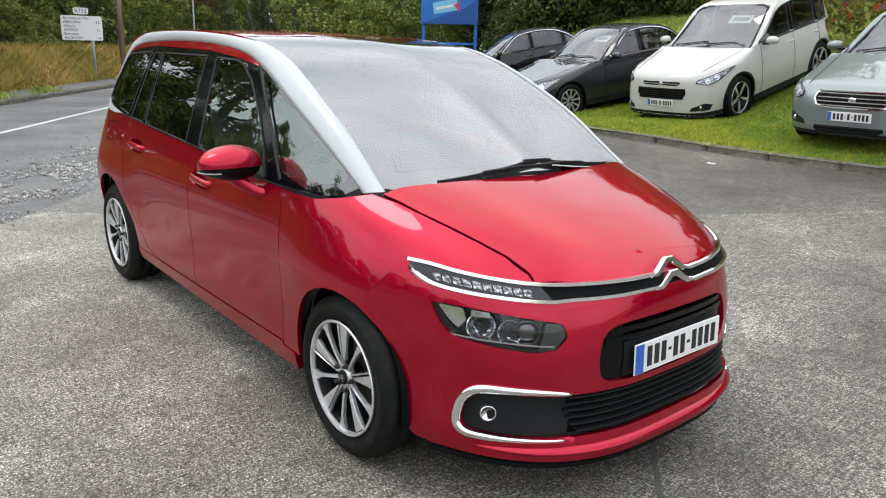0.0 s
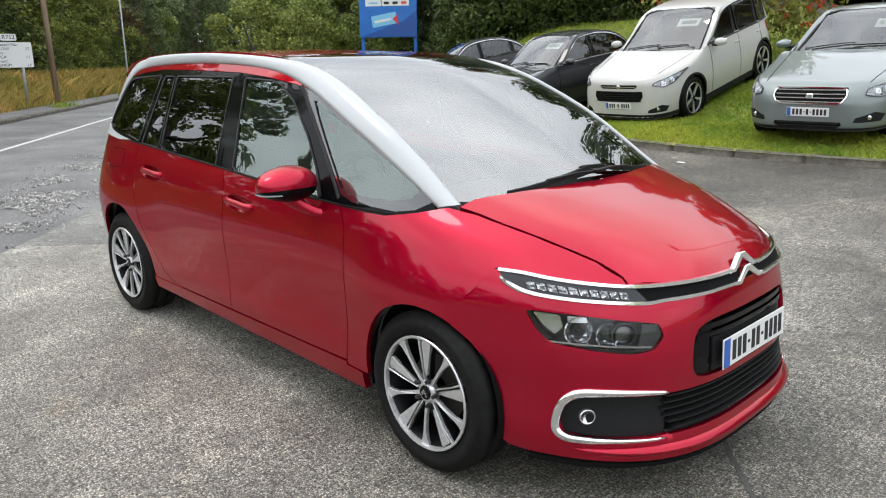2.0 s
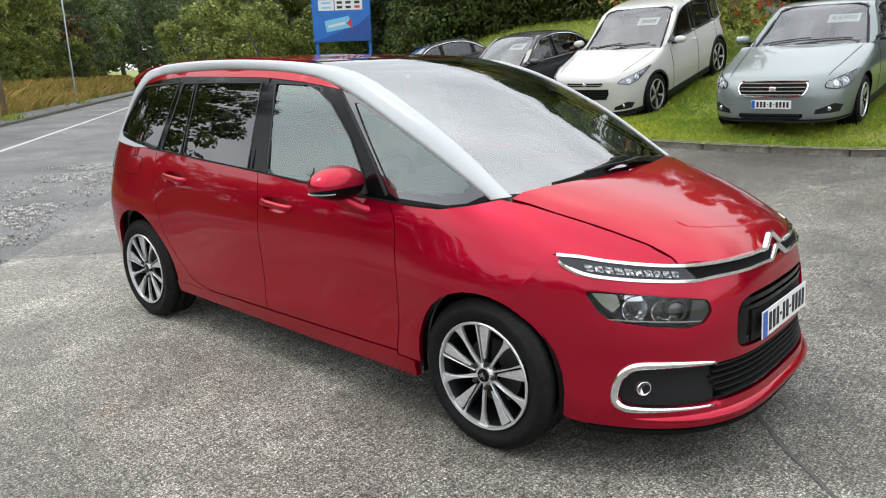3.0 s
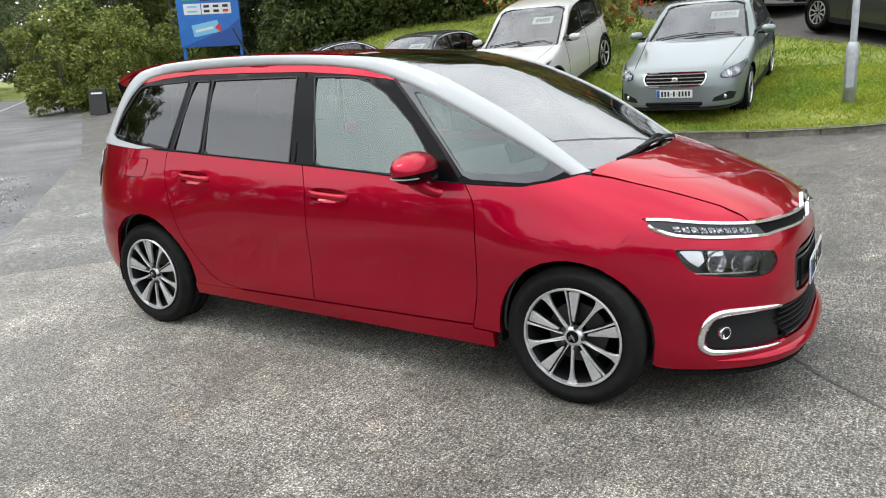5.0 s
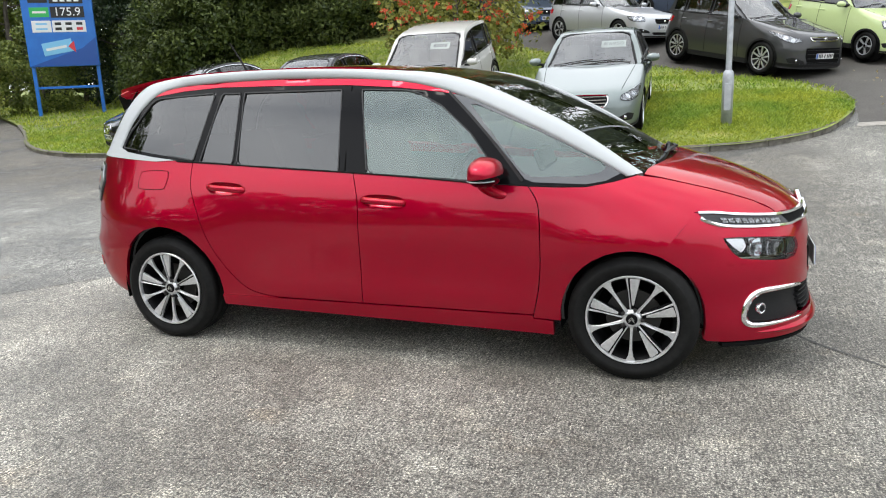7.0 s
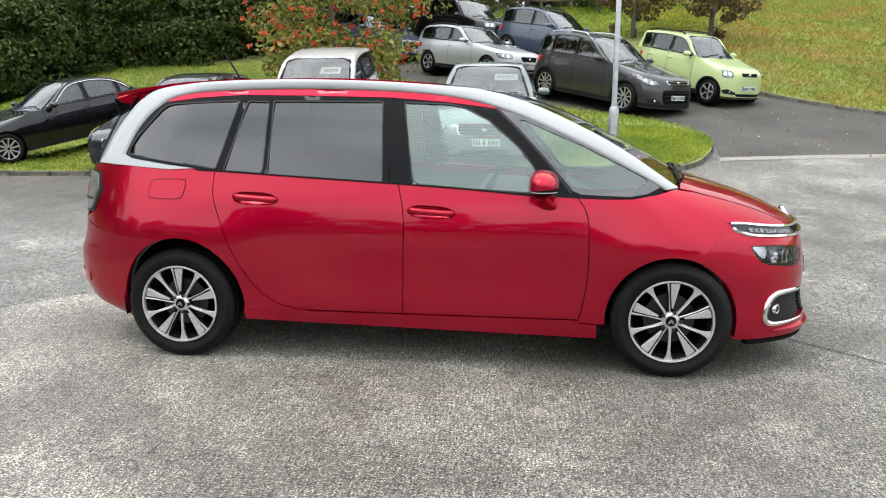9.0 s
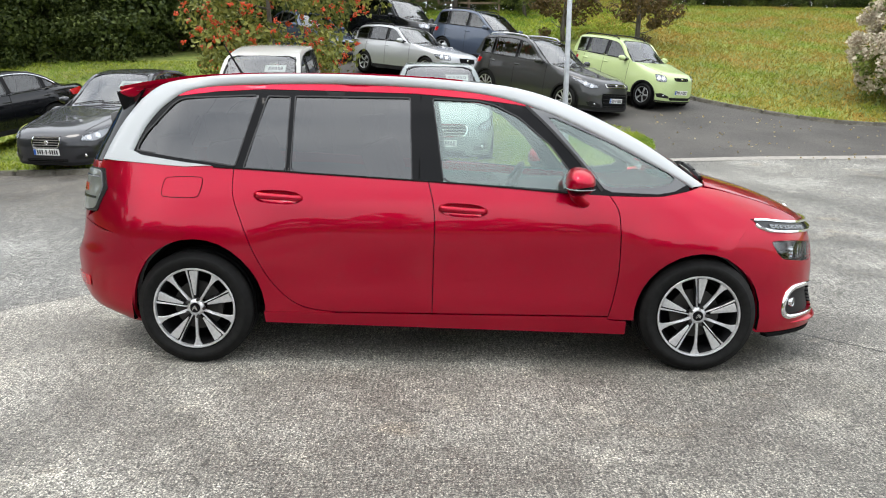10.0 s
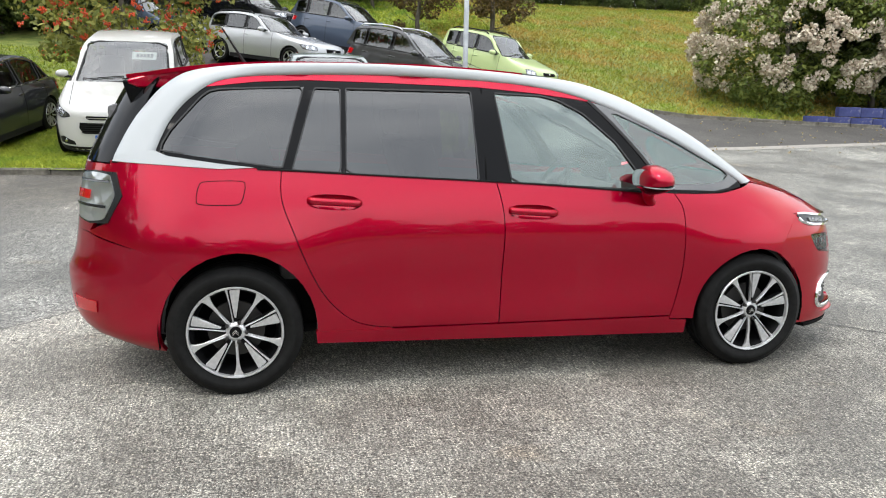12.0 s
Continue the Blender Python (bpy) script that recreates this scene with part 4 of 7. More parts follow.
    def lights(s):
        def Q(pts):
            return [(s * abs(q), z) for q, z in rq(pts)]
        lens = lamp_out(s)
        lp = part("headlamp", skin(lens, R.ring, (0.03, 0.03), 0.012, 0.002, -0.05), M_LAMP_GREY, car, "headlamp housing under clear lens", smooth=True)
        n = Vector((0.80, 0.58 * s, 0.10)).normalized()
        turn_m = n.to_track_quat("Z", "Y").to_matrix().to_4x4()
        for x, y, z, r in ((3.418, -0.704, 0.676, 0.047), (3.492, -0.640, 0.664, 0.040)):
            c = R.ring(s * abs(R.q(x, y, z)), z) - n * 0.024
            b = lathe([(r * 1.08, 0.006), (r, 0.008), (r * 0.92, -0.004), (r * 0.7, -0.022), (r * 0.35, -0.034), (0.001, -0.036)], 28, "z")
            bmesh.ops.transform(b, matrix=Matrix.Translation(c) @ turn_m, verts=b.verts)
            part("reflector", b, M_FACET, lp, "bright faceted reflector", smooth=True)
            part("bulb_cap", blob(0.012, 0.012, 0.016, Matrix.Translation(c - n * 0.012) @ turn_m, 2, 12, 8), M_LAMP_SMOKE, lp, smooth=True)
        for cell in ([(3.275, -0.787, 0.735), (3.36, -0.742, 0.731), (3.372, -0.738, 0.69), (3.35, -0.755, 0.662), (3.318, -0.775, 0.69)], [(3.385, -0.728, 0.729), (3.44, -0.69, 0.726), (3.445, -0.69, 0.708), (3.388, -0.73, 0.706)]):
            part("side_reflector", skin(rounded(Q(cell), 0.1, 1), R.ring, (0.02, 0.02), 0.01, 0, -0.016), M_LAMP_BOWL, lp, "bright corner reflector", smooth=True)
        sill_l = [R.ring(s * abs(R.q(3.30 + 0.30 * t, -0.782 + 0.247 * t, 0.632 - 0.012 * t)), 0.642 - 0.020 * t) - n * 0.014 for t in np.linspace(0, 1, 9)]
        part("lamp_brightwork", sweep(sill_l, [(-0.008, -0.003), (0.008, -0.003), (0.008, 0.003), (-0.008, 0.003)]), M_CHROME, lp)
        x, y, z, r = 3.535, -0.60, 0.660, 0.043
        n = Vector((0.78, 0.62 * s, 0.02)).normalized()
        c = R.ring(s * abs(R.q(x, y, z)), z) - n * 0.03
        m = Matrix.Translation(c) @ n.to_track_quat("Z", "Y").to_matrix().to_4x4()
        b = lathe([(r * 0.8, -0.02), (r * 0.86, 0.004), (r, 0.008), (r * 1.1, 0.0), (r * 1.1, -0.03)], 28, "z")
        bmesh.ops.transform(b, matrix=m, verts=b.verts)
        part("projector_ring", b, M_LAMP_SMOKE, lp, smooth=True)
        part("projector", blob(r * 0.84, r * 0.84, r * 0.3, m, 2), M_FRIT, lp, smooth=True)
        blink = skin(Q([(3.585, -0.555, 0.70), (3.615, -0.495, 0.694), (3.622, -0.50, 0.655), (3.61, -0.535, 0.612), (3.58, -0.585, 0.604), (3.585, -0.57, 0.65)]), R.ring, (0.03, 0.03), 0.01, 0, -0.012)
        part("indicator_strip", blink, M_LAMP_SMOKE, lp, smooth=True)
        g = part("lens", skin(lens, R.ring, (0.03, 0.03), 0, 0.001, -0.001), M_LENS, lp, smooth=True)
        g.visible_shadow = False
        # running light between the chrome lines
        run = Q([(3.14, -0.80, 0.857), (3.291, -0.732, 0.843), (3.41, -0.657, 0.830), (3.53, -0.545, 0.818), (3.57, -0.52, 0.772), (3.447, -0.66, 0.777), (3.351, -0.73, 0.785), (3.24, -0.785, 0.797), (3.165, -0.80, 0.822)])
        d = part("running_light", skin(run, R.ring, (0.03, 0.02), 0.01, 0, 0.004), M_LAMP_DARK, car, "daytime running light with clear prisms", smooth=True)
        for k in range(10):
            x, y, z = 3.24 + 0.026 * k, -0.770 + 0.0212 * k, 0.822 - 0.0031 * k
            a, b = R.q(x, y, z), R.q(x + 0.021, y + 0.017, z)
            cell = [(s * abs(a), z - 0.010), (s * abs(b), z - 0.013), (s * abs(b), z + 0.009), (s * abs(a), z + 0.012)]
            part("prism", skin(cell, R.ring, (0.05, 0.05), 0.004, 0, 0.009), M_PRISM, d)
        # fog lamp pod and its chrome hoop
        pod = Q([(3.385, -0.76, 0.345), (3.40, -0.75, 0.41), (3.44, -0.72, 0.452), (3.518, -0.66, 0.458), (3.60, -0.575, 0.447), (3.66, -0.50, 0.445), (3.665, -0.485, 0.36), (3.66, -0.50, 0.300), (3.63, -0.54, 0.297), (3.47, -0.71, 0.298), (3.40, -0.75, 0.305)])
        f = part("fog_lamp_pod", skin(pod, R.ring, (0.03, 0.03), 0.02, 0, -0.022), M_BLACK_TRIM, car, "black fog lamp recess with chrome hoop", smooth=True)
        hoop = Q([(3.655, -0.485, 0.452), (3.60, -0.56, 0.462), (3.518, -0.659, 0.468), (3.44, -0.72, 0.464), (3.395, -0.75, 0.43), (3.375, -0.765, 0.37), (3.375, -0.768, 0.32), (3.40, -0.75, 0.292), (3.46, -0.72, 0.286), (3.56, -0.63, 0.287), (3.656, -0.51, 0.288)])
        line = [R.ring(a, b) for a, b in [(p[0], p[1]) for p in smooth_line(hoop, 4)]]
        n = len(line)
        b = sweep(line, [(-0.012, -0.009), (0.006, -0.009), (0.009, 0.0), (0.006, 0.009), (-0.012, 0.009), (-0.014, 0)], (0.75, -0.66 * -s, 0), lambda t: 0.55 + 0.95 * math.sin(math.pi * min(1, t * 1.05)) ** 0.8)
        part("chrome_hoop", b, M_CHROME, f, smooth=True)
        x, y, z = 3.471, -0.70, 0.365
        c, n = R.ring(s * abs(R.q(x, y, z)), z), Vector((0.80, 0.60 * s, 0)).normalized()
        b = lathe([(0.030, -0.03), (0.030, 0.0), (0.026, 0.004), (0.023, -0.004), (0.0, -0.010)], 20, "z")
        bmesh.ops.transform(b, matrix=Matrix.Translation(c - n * 0.016) @ n.to_track_quat("Z", "Y").to_matrix().to_4x4(), verts=b.verts)
        part("fog_lamp", b, M_LAMP_BOWL, f, smooth=True)
        # tail lamp
        t = Q([(-0.77, -0.50, 1.085), (-0.70, -0.67, 1.098), (-0.585, -0.77, 1.095), (-0.53, -0.81, 0.985), (-0.605, -0.79, 0.85), (-0.72, -0.70, 0.84), (-0.79, -0.55, 0.855)])
        tl = part("tail_lamp", skin(t, R.ring, (0.05, 0.04), 0.02, 0.003, 0.006), M_LAMP_DARK, car, "smoked tail lamp with red and clear blades", smooth=True)
        b = Q([(-0.775, -0.51, 1.076), (-0.70, -0.665, 1.086), (-0.615, -0.75, 1.080), (-0.565, -0.79, 0.985), (-0.625, -0.775, 0.868), (-0.72, -0.695, 0.852), (-0.785, -0.555, 0.866)])
        part("clear_lens", skin(rounded(b, 0.12, 2), R.ring, (0.04, 0.03), 0.004, 0, 0.010), M_TAIL_CLEAR, tl, "clear smoked lens", smooth=True)
        for z1, z0, x1 in ((1.050, 1.040, -0.605), (1.000, 0.958, -0.70), (0.935, 0.922, -0.60)):
            b = Q([(-0.778, -0.53, z1), (x1, -0.76 if x1 > -0.65 else -0.67, z1), (x1, -0.76 if x1 > -0.65 else -0.67, z0), (-0.78, -0.53, z0)])
            part("lamp_blade", skin(b, R.ring, (0.05, 0.04), 0.003, 0, 0.0145), M_RED_LENS if x1 < -0.65 else M_LAMP_DARK, tl, smooth=True)
        b = Q([(x, -R.half(x, z), z) for x, z in ((-0.79, 0.475), (-0.655, 0.468), (-0.655, 0.412), (-0.785, 0.405))])
        part("rear_reflector", skin(b, R.ring, (0.05, 0.04), 0.004, 0, 0.006), M_RED_LENS, car, "red bumper reflector", smooth=True)

    def lamp_out(s):
        p = rq([(3.245, -0.795, 0.744), (3.413, -0.706, 0.735), (3.568, -0.566, 0.711), (3.610, -0.505, 0.70), (3.622, -0.492, 0.655), (3.611, -0.53, 0.612), (3.574, -0.59, 0.60), (3.479, -0.683, 0.612), (3.345, -0.769, 0.634), (3.30, -0.785, 0.67)])
        return rounded([(s * abs(q), z) for q, z in p], 0.12, 2)

    # front bumper with its openings
    right = rq([(x, -R.half(x, z), z) for x, z in [(3.10, 0.868), (3.065, 0.79), (3.005, 0.715)] + arch_f_fore + [(3.174, 0.255), (3.178, 0.228), (3.20, 0.212), (3.28, 0.206)]])
    low = [(q, 0.206) for q in (-0.62, -0.45, -0.25, 0, 0.25, 0.45, 0.62)]
    upper = rq([(3.645, 0.0001, 0.822), (3.6, 0.36, 0.828), (3.51, 0.55, 0.834), (3.4, 0.66, 0.84), (3.29, 0.735, 0.85), (3.19, 0.78, 0.86)])
    outline = right + low + [(-q, z) for q, z in right[::-1]] + upper[::-1] + [(-q, z) for q, z in upper[1:]]
    grille = [(R.q(3.7, y, z), z) for y, z in ((-0.33, 0.472), (-0.385, 0.50), (-0.395, 0.56), (-0.385, 0.63), (-0.35, 0.668), (-0.26, 0.686))]
    grille = grille + [(-q, z) for q, z in grille[::-1]]
    lower = [(R.q(3.7, y, z), z) for y, z in ((-0.50, 0.300), (-0.575, 0.345), (-0.57, 0.43), (-0.52, 0.448))]
    lower = lower + [(-q, z) for q, z in lower[::-1]]
    fogs = [(R.q(x, y, z), z) for x, y, z in ((3.39, -0.757, 0.345), (3.40, -0.75, 0.415), (3.44, -0.72, 0.452), (3.518, -0.66, 0.460), (3.60, -0.575, 0.447), (3.66, -0.49, 0.444), (3.66, -0.50, 0.303), (3.62, -0.55, 0.299), (3.47, -0.71, 0.295), (3.40, -0.75, 0.305))]
    grille = rounded(grille, 0.22, 2)
    part("front_bumper", skin(outline, R.ring, (0.04, 0.03), 0.02, 0.0024, 0, [lamp_out(-1), lamp_out(1), grille, lower, fogs, [(-q, z) for q, z in fogs]]), M_RED, car, smooth=True)
    both(doors), both(wings), both(mirror), both(lights)

    # bonnet
    edge = [(x, -R.half(x, z) + 0.012 * sst(3.0, 2.88, x)) for x, z in ((2.872, 1.037), (2.95, 1.024), (3.054, 0.998), (3.17, 0.967), (3.28, 0.933), (3.39, 0.894), (3.48, 0.85), (3.505, 0.828))] + [(3.603, -0.39), (3.642, -0.24), (3.655, -0.1)]
    back = [(2.995, 0.0), (2.983, -0.25), (2.935, -0.5), (2.885, -0.66)]
    poly = edge + [(3.657, 0.0)] + [(x, -y) for x, y in edge[::-1]] + [(x, -y) for x, y in back[:0:-1]] + back
    part("bonnet", skin(poly, R.bonnet, (0.05, 0.05), 0.02, 0.002), M_RED, car, smooth=True)
    # roof, windscreen
    ws = [(2.84, -0.722), (2.95, -0.5), (3.0, -0.25), (3.01, 0.0)]
    sides = [(1.5, -0.64), (1.6, -0.642), (1.9, -0.653), (2.3, -0.692), (2.6, -0.708)]
    poly = sides + ws + [(x, -y) for x, y in ws[-2::-1]] + [(x, -y) for x, y in sides[::-1]]
    g = part("windscreen", skin(poly, R.over, (0.06, 0.06), 0, 0, 0), M_SCREEN, car, "tall panoramic windscreen", smooth=True)
    g.visible_shadow = False
    poly = [(-0.5, -0.55), (-0.3, -0.60), (0, -0.62), (1.2, -0.645), (1.5, -0.64), (1.5, 0.64), (1.2, 0.645), (0, 0.62), (-0.3, 0.60), (-0.5, 0.55)]
    part("roof", skin(poly, R.over, (0.08, 0.08), 0.02, 0.002, 0), M_RED, car, smooth=True)
    part("headlining", skin([(-0.4, -0.58), (1.48, -0.58), (1.48, 0.58), (-0.4, 0.58)], R.over, (0.2, 0.2), 0, 0, -0.04), M_LINING, car)
    band = [(3.09, -0.70), (3.09, -0.3), (3.1, 0.0), (3.09, 0.3), (3.09, 0.70), (2.90, 0.71), (2.93, 0.6), (2.99, 0.25), (3.0, 0), (2.99, -0.25), (2.93, -0.6), (2.90, -0.71)]
    part("scuttle", skin(band, lambda x, y: Vector((x, y, R.hood(min(x, 3.05), y) - 0.022)), (0.05, 0.1), 0.01, 0), M_BLACK_TRIM, car, "black scuttle panel")
    spo = plate_strip([(-0.10, 1.600), (-0.10, 1.622), (-0.30, 1.604), (-0.46, 1.574), (-0.535, 1.552), (-0.538, 1.536), (-0.49, 1.516), (-0.30, 1.518)], 1.14, pose(0, -0.57, 0), 0.006)
    for v in spo.verts:
        k = (abs(v.co.y) / 0.57) ** 4
        v.co.z -= 0.022 * k
        v.co.x += 0.05 * k * sst(-0.3, -0.5, v.co.x)
    part("roof_spoiler", spo, M_RED, car)
    both(lambda s: part("spoiler_fin", plate_strip([(-0.515, 1.525), (-0.25, 1.535), (-0.37, 1.37), (-0.475, 1.40)], 0.03, pose(0, s * 0.548 - 0.015, 0), 0.004), M_BLACK_GLOSS, car))
    # tail
    rp = [(q, z) for q, z in rq([(x, -R.half(x, z), z) for x, z in arch_r_back[::-1]])]
    sm = rq([(x, -R.half(x, z), z) for x, z in seam_r[::-1]])
    tail = [(-2.999, 0.80), (-2.999, 0.22), (-2.6, 0.215), (-2.35, 0.215)] + rp[::-1] + sm
    for s in (-1, 1):
        part("rear_bumper", skin([(s * abs(q), z) for q, z in tail], R.ring, (0.05, 0.04), 0.02, 0.001), M_RED, car, smooth=True)
        part("tailgate", skin([(s * q, z) for q, z in ((2.999, 0.80), (2.60, 0.80), (2.56, 0.86), (2.42, 1.09), (2.42, 1.13), (2.999, 1.13))], R.ring, (0.05, 0.05), 0.02, 0.001), M_RED, car, smooth=True)
        part("tailgate_glass", skin([(s * q, z) for q, z in ((2.999, 1.135), (2.47, 1.135), (2.45, 1.3), (2.45, 1.55), (2.999, 1.57))], R.ring, (0.05, 0.05), 0.01, 0.001), M_BLACK_GLOSS, car, smooth=True)
    # grilles
    gr = part("upper_grille", skin(grille, R.ring, (0.03, 0.03), 0.01, 0, -0.05), M_UNDER, car, "black grille round the number plate", smooth=True)
    for z, w in ((0.655, 0.34), (0.625, 0.36)):
        line = [R.ring(R.q(3.7, y, z), z) - Vector((0.018, 0, 0)) for y in np.linspace(-w, w, 21)]
        part("grille_bar", sweep(line, [(-0.012, -0.010), (0.012, -0.010), (0.012, 0.010), (-0.012, 0.010)]), M_BLACK_GLOSS, gr)
    for s in (-1, 1):
        cheek = [(R.q(3.7, y, z), z) for y, z in ((-0.28, 0.478), (-0.335, 0.478), (-0.383, 0.505), (-0.392, 0.56), (-0.382, 0.628), (-0.345, 0.663), (-0.28, 0.676))]
        part("grille_cheek", skin([(s * abs(q), z) for q, z in cheek], R.ring, (0.03, 0.03), 0.02, 0, -0.012), M_BLACK_GLOSS, gr, smooth=True)
    part("plate_holder", skin([(R.q(3.7, y, z), z) for y, z in ((-0.28, 0.485), (0.28, 0.485), (0.28, 0.612), (-0.28, 0.612))], R.ring, (0.03, 0.05), 0.02, 0, -0.006), M_BLACK_TRIM, gr)
    lg = part("lower_grille", skin(lower, R.ring, (0.03, 0.03), 0.01, 0, -0.05), M_UNDER, car, "black slatted lower grille", smooth=True)
    for k in range(6):
        z = 0.318 + k * 0.0235
        w = 0.515 - 0.03 * abs(k - 3) / 3 - (0.02 if k == 0 else 0)
        line = [R.ring(R.q(3.7, y, z), z) - Vector((0.02, 0, 0)) for y in np.linspace(-w, w, 25)]
        part("slat", sweep(line, [(-0.016, -0.006), (0.016, -0.003), (0.016, 0.003), (-0.016, 0.006)]), M_BLACK_TRIM, lg)
    number_plate(car, pose(3.728, 0.004, 0.548, 0, 0, 90) @ pose(0, 0, 0, -3, 0, 0), 0.53, 0.113)
    line = [R.ring(q, 0.206) + Vector((-0.022, 0, -0.013)) for q in np.linspace(-0.62, 0.62, 40)]
    part("front_lip", sweep(line, [(-0.04, -0.014), (0.012, -0.012), (0.014, 0.004), (-0.04, 0.014)]), M_UNDER, car, "black splitter lip")
    line = [R.ring(q, 0.250) for q in np.linspace(-0.52, 0.52, 40)]
    part("chin_spoiler", sweep(line, [(-0.022, -0.020), (0.004, -0.018), (0.020, -0.004), (0.020, 0.003), (0.004, 0.014), (-0.022, 0.030)], (0, 0, 1), lambda t: min(1, 6 * min(t, 1 - t)) ** 0.5 * 0.999 + 0.001), M_RED, car, smooth=True)
    # chrome lines that rise to a double chevron
    up = [(3.123, -0.80, 0.862), (3.20, -0.775, 0.858), (3.291, -0.732, 0.846), (3.41, -0.657, 0.833), (3.52, -0.545, 0.822), (3.607, -0.367, 0.819), (3.64, -0.20, 0.816)]
    dn = [(3.135, -0.805, 0.842), (3.165, -0.80, 0.820), (3.24, -0.785, 0.797), (3.351, -0.73, 0.785), (3.447, -0.66, 0.778), (3.558, -0.545, 0.770), (3.60, -0.47, 0.775), (3.664, -0.279, 0.775)]
    bars = []
    for pts, z0, pk, r in ((up, 0.815, 0.859, 0.0085), (dn, 0.775, 0.815, 0.0085)):
        ql = [(p[0], p[1]) for p in smooth_line(rq(pts), 4)]
        ql += [(R.q(3.66, -0.105, z0), z0)]
        for s in (-1, 1):
            line = [R.ring(s * abs(q), z) + Vector((0.010, 0, 0)) for q, z in ql]
            bars.append(sweep(line, [(-0.010, -r), (0.002, -r), (0.005, 0), (0.002, r), (-0.010, r)], (1, 0, 0.1)))
        c = [(-0.118, z0 - 0.007), (-0.118, z0 + 0.007), (-0.085, z0 + 0.011), (-0.022, pk + 0.012), (0.022, pk + 0.012), (0.085, z0 + 0.011), (0.118, z0 + 0.007), (0.118, z0 - 0.007), (0.075, z0 - 0.010), (0.010, pk - 0.014), (-0.010, pk - 0.014), (-0.075, z0 - 0.010)]
        x = R.ring(0.001, z0).x
        bars.append(plate_strip(c, 0.020, pose(x + 0.014, 0, z0, 0, -14, 0) @ pose(0, 0, -z0, 0, 0, 90), 0.004))
    bd = part("chrome_nose_band", merge(*bars), M_CHROME, car, "chrome band with raised chevrons")
    strip = rq([(3.545, -0.56, 0.772), (3.50, -0.575, 0.800), (3.50, -0.57, 0.822)]) + [(R.q(3.6, y, z), z) for y, z in ((-0.2, 0.812),)] + [(R.q(3.6, y, z), z) for y, z in ((0.2, 0.812),)] + rq([(3.50, 0.57, 0.822), (3.50, 0.575, 0.800), (3.545, 0.56, 0.772)]) + [(R.q(3.6, y, z), z) for y, z in ((0.2, 0.776), (-0.2, 0.776))]
    part("nose_grille", skin(strip, R.ring, (0.03, 0.02), 0.004, 0, 0.003), M_UNDER, bd, "black slotted strip")

    # wheels, underside
    for x, t in ((0.0, -0.35), (2.84, -0.30)):
        for s in (-1, 1):
            w = road_wheel(car, x, s * 0.795, s, 0.328, 0.215, 0.226, "blade", t)
            w.location.z = 0.326
    holes = [[(s * abs(q), z) for q, z in rq([(x, -R.half(x, z), z) for x, z in [(a[-1][0], 0.1), (a[0][0], 0.1)] + a])] for s in (-1, 1) for a in (arch_f, arch_r)]
    sh = [skin([(0.0, 0.27), (s * 2.999, 0.27), (s * 2.999, 1.06), (s * 1.9, 1.055), (s * 1.3, 0.995), (s * 1.0, 0.96), (s * 0.75, 0.85), (0.0, 0.78)], R.ring, (0.06, 0.06), 0, 0, -0.062, [h for h in holes if h[0][0] * s > 0]) for s in (-1, 1)]
    part("inner_trim", merge(*sh), M_DASH, car)
    tray = box(3.5, 1.3, 0.05, pose(1.5, 0, 0.26), 0.02)
    part("floor_pan", tray, M_UNDER, car)
    # unseen tray, added to deepen the shade on the ground below the nose
    part("nose_shade_tray", box(0.85, 1.24, 0.03, pose(3.14, 0, 0.225), 0.012), M_UNDER, car)
    for x, rx, rz in ((2.832, 0.362, 0.376), (0.022, 0.39, 0.42)):
        for s in (-1, 1):
            a = arch(x, 0.32, rx, rz, 0.24, 16)
            bm = bmesh.new()
            r1, r2 = ([bm.verts.new((p, s * yy, q)) for p, q in a] for yy in (0.865, 0.60))
            for k in range(len(a) - 1):
                bm.faces.new((r1[k], r1[k + 1], r2[k + 1], r2[k]))
            bm.faces.new(r2)
            part("wheel_well", bm, M_UNDER, car)

    # cabin
    def seat(x, y, w=0.5):
        b = merge(box(0.52, w, 0.16, pose(x + 0.22, y, 0.62, 0, -6, 0), 0.05), box(0.14, w * 0.92, 0.62, pose(x - 0.10, y, 0.94, 0, -16, 0), 0.05))
        box(0.09, 0.24, 0.17, pose(x - 0.215, y, 1.33, 0, -10, 0), 0.035, b)
        return part("seat", b, M_SEAT, car, "grey cloth seat")
    seat(1.15, -0.37), seat(1.15, 0.37), seat(0.25, -0.45, 0.42), seat(0.25, 0, 0.42), seat(0.25, 0.45, 0.42), seat(-0.35, -0.33, 0.4), seat(-0.35, 0.33, 0.4)
    dash = sweep([(2.30, y, 0.86 + 0.03 * math.cos(y * 2)) for y in np.linspace(-0.80, 0.80, 13)], [(0.22, -0.30), (0.20, 0.02), (0.05, 0.10), (-0.30, 0.10), (-0.56, 0.12), (-0.62, -0.1)])
    part("dashboard", dash, M_DASH, car)
    wheel_m = pose(1.78, -0.38, 0.96, 0, -62, 0)
    rim = sweep([wheel_m @ Vector((0.19 * math.cos(a), 0.19 * math.sin(a), 0)) for a in np.linspace(0, 2 * math.pi, 33)[:-1]], circle_section(0.016), (1, 0, 0.3), closed=True)
    sw = part("steering_wheel", rim, M_BLACK_TRIM, car, smooth=True)
    part("wheel_hub", blob(0.085, 0.075, 0.03, wheel_m, 3), M_BLACK_TRIM, sw, smooth=True)
    for a in (90, 210, 330):
        part("wheel_spoke", box(0.12, 0.035, 0.02, wheel_m @ pose(0, 0, 0, 0, 0, a) @ pose(0.12, 0, 0), 0.006), M_DASH, sw)
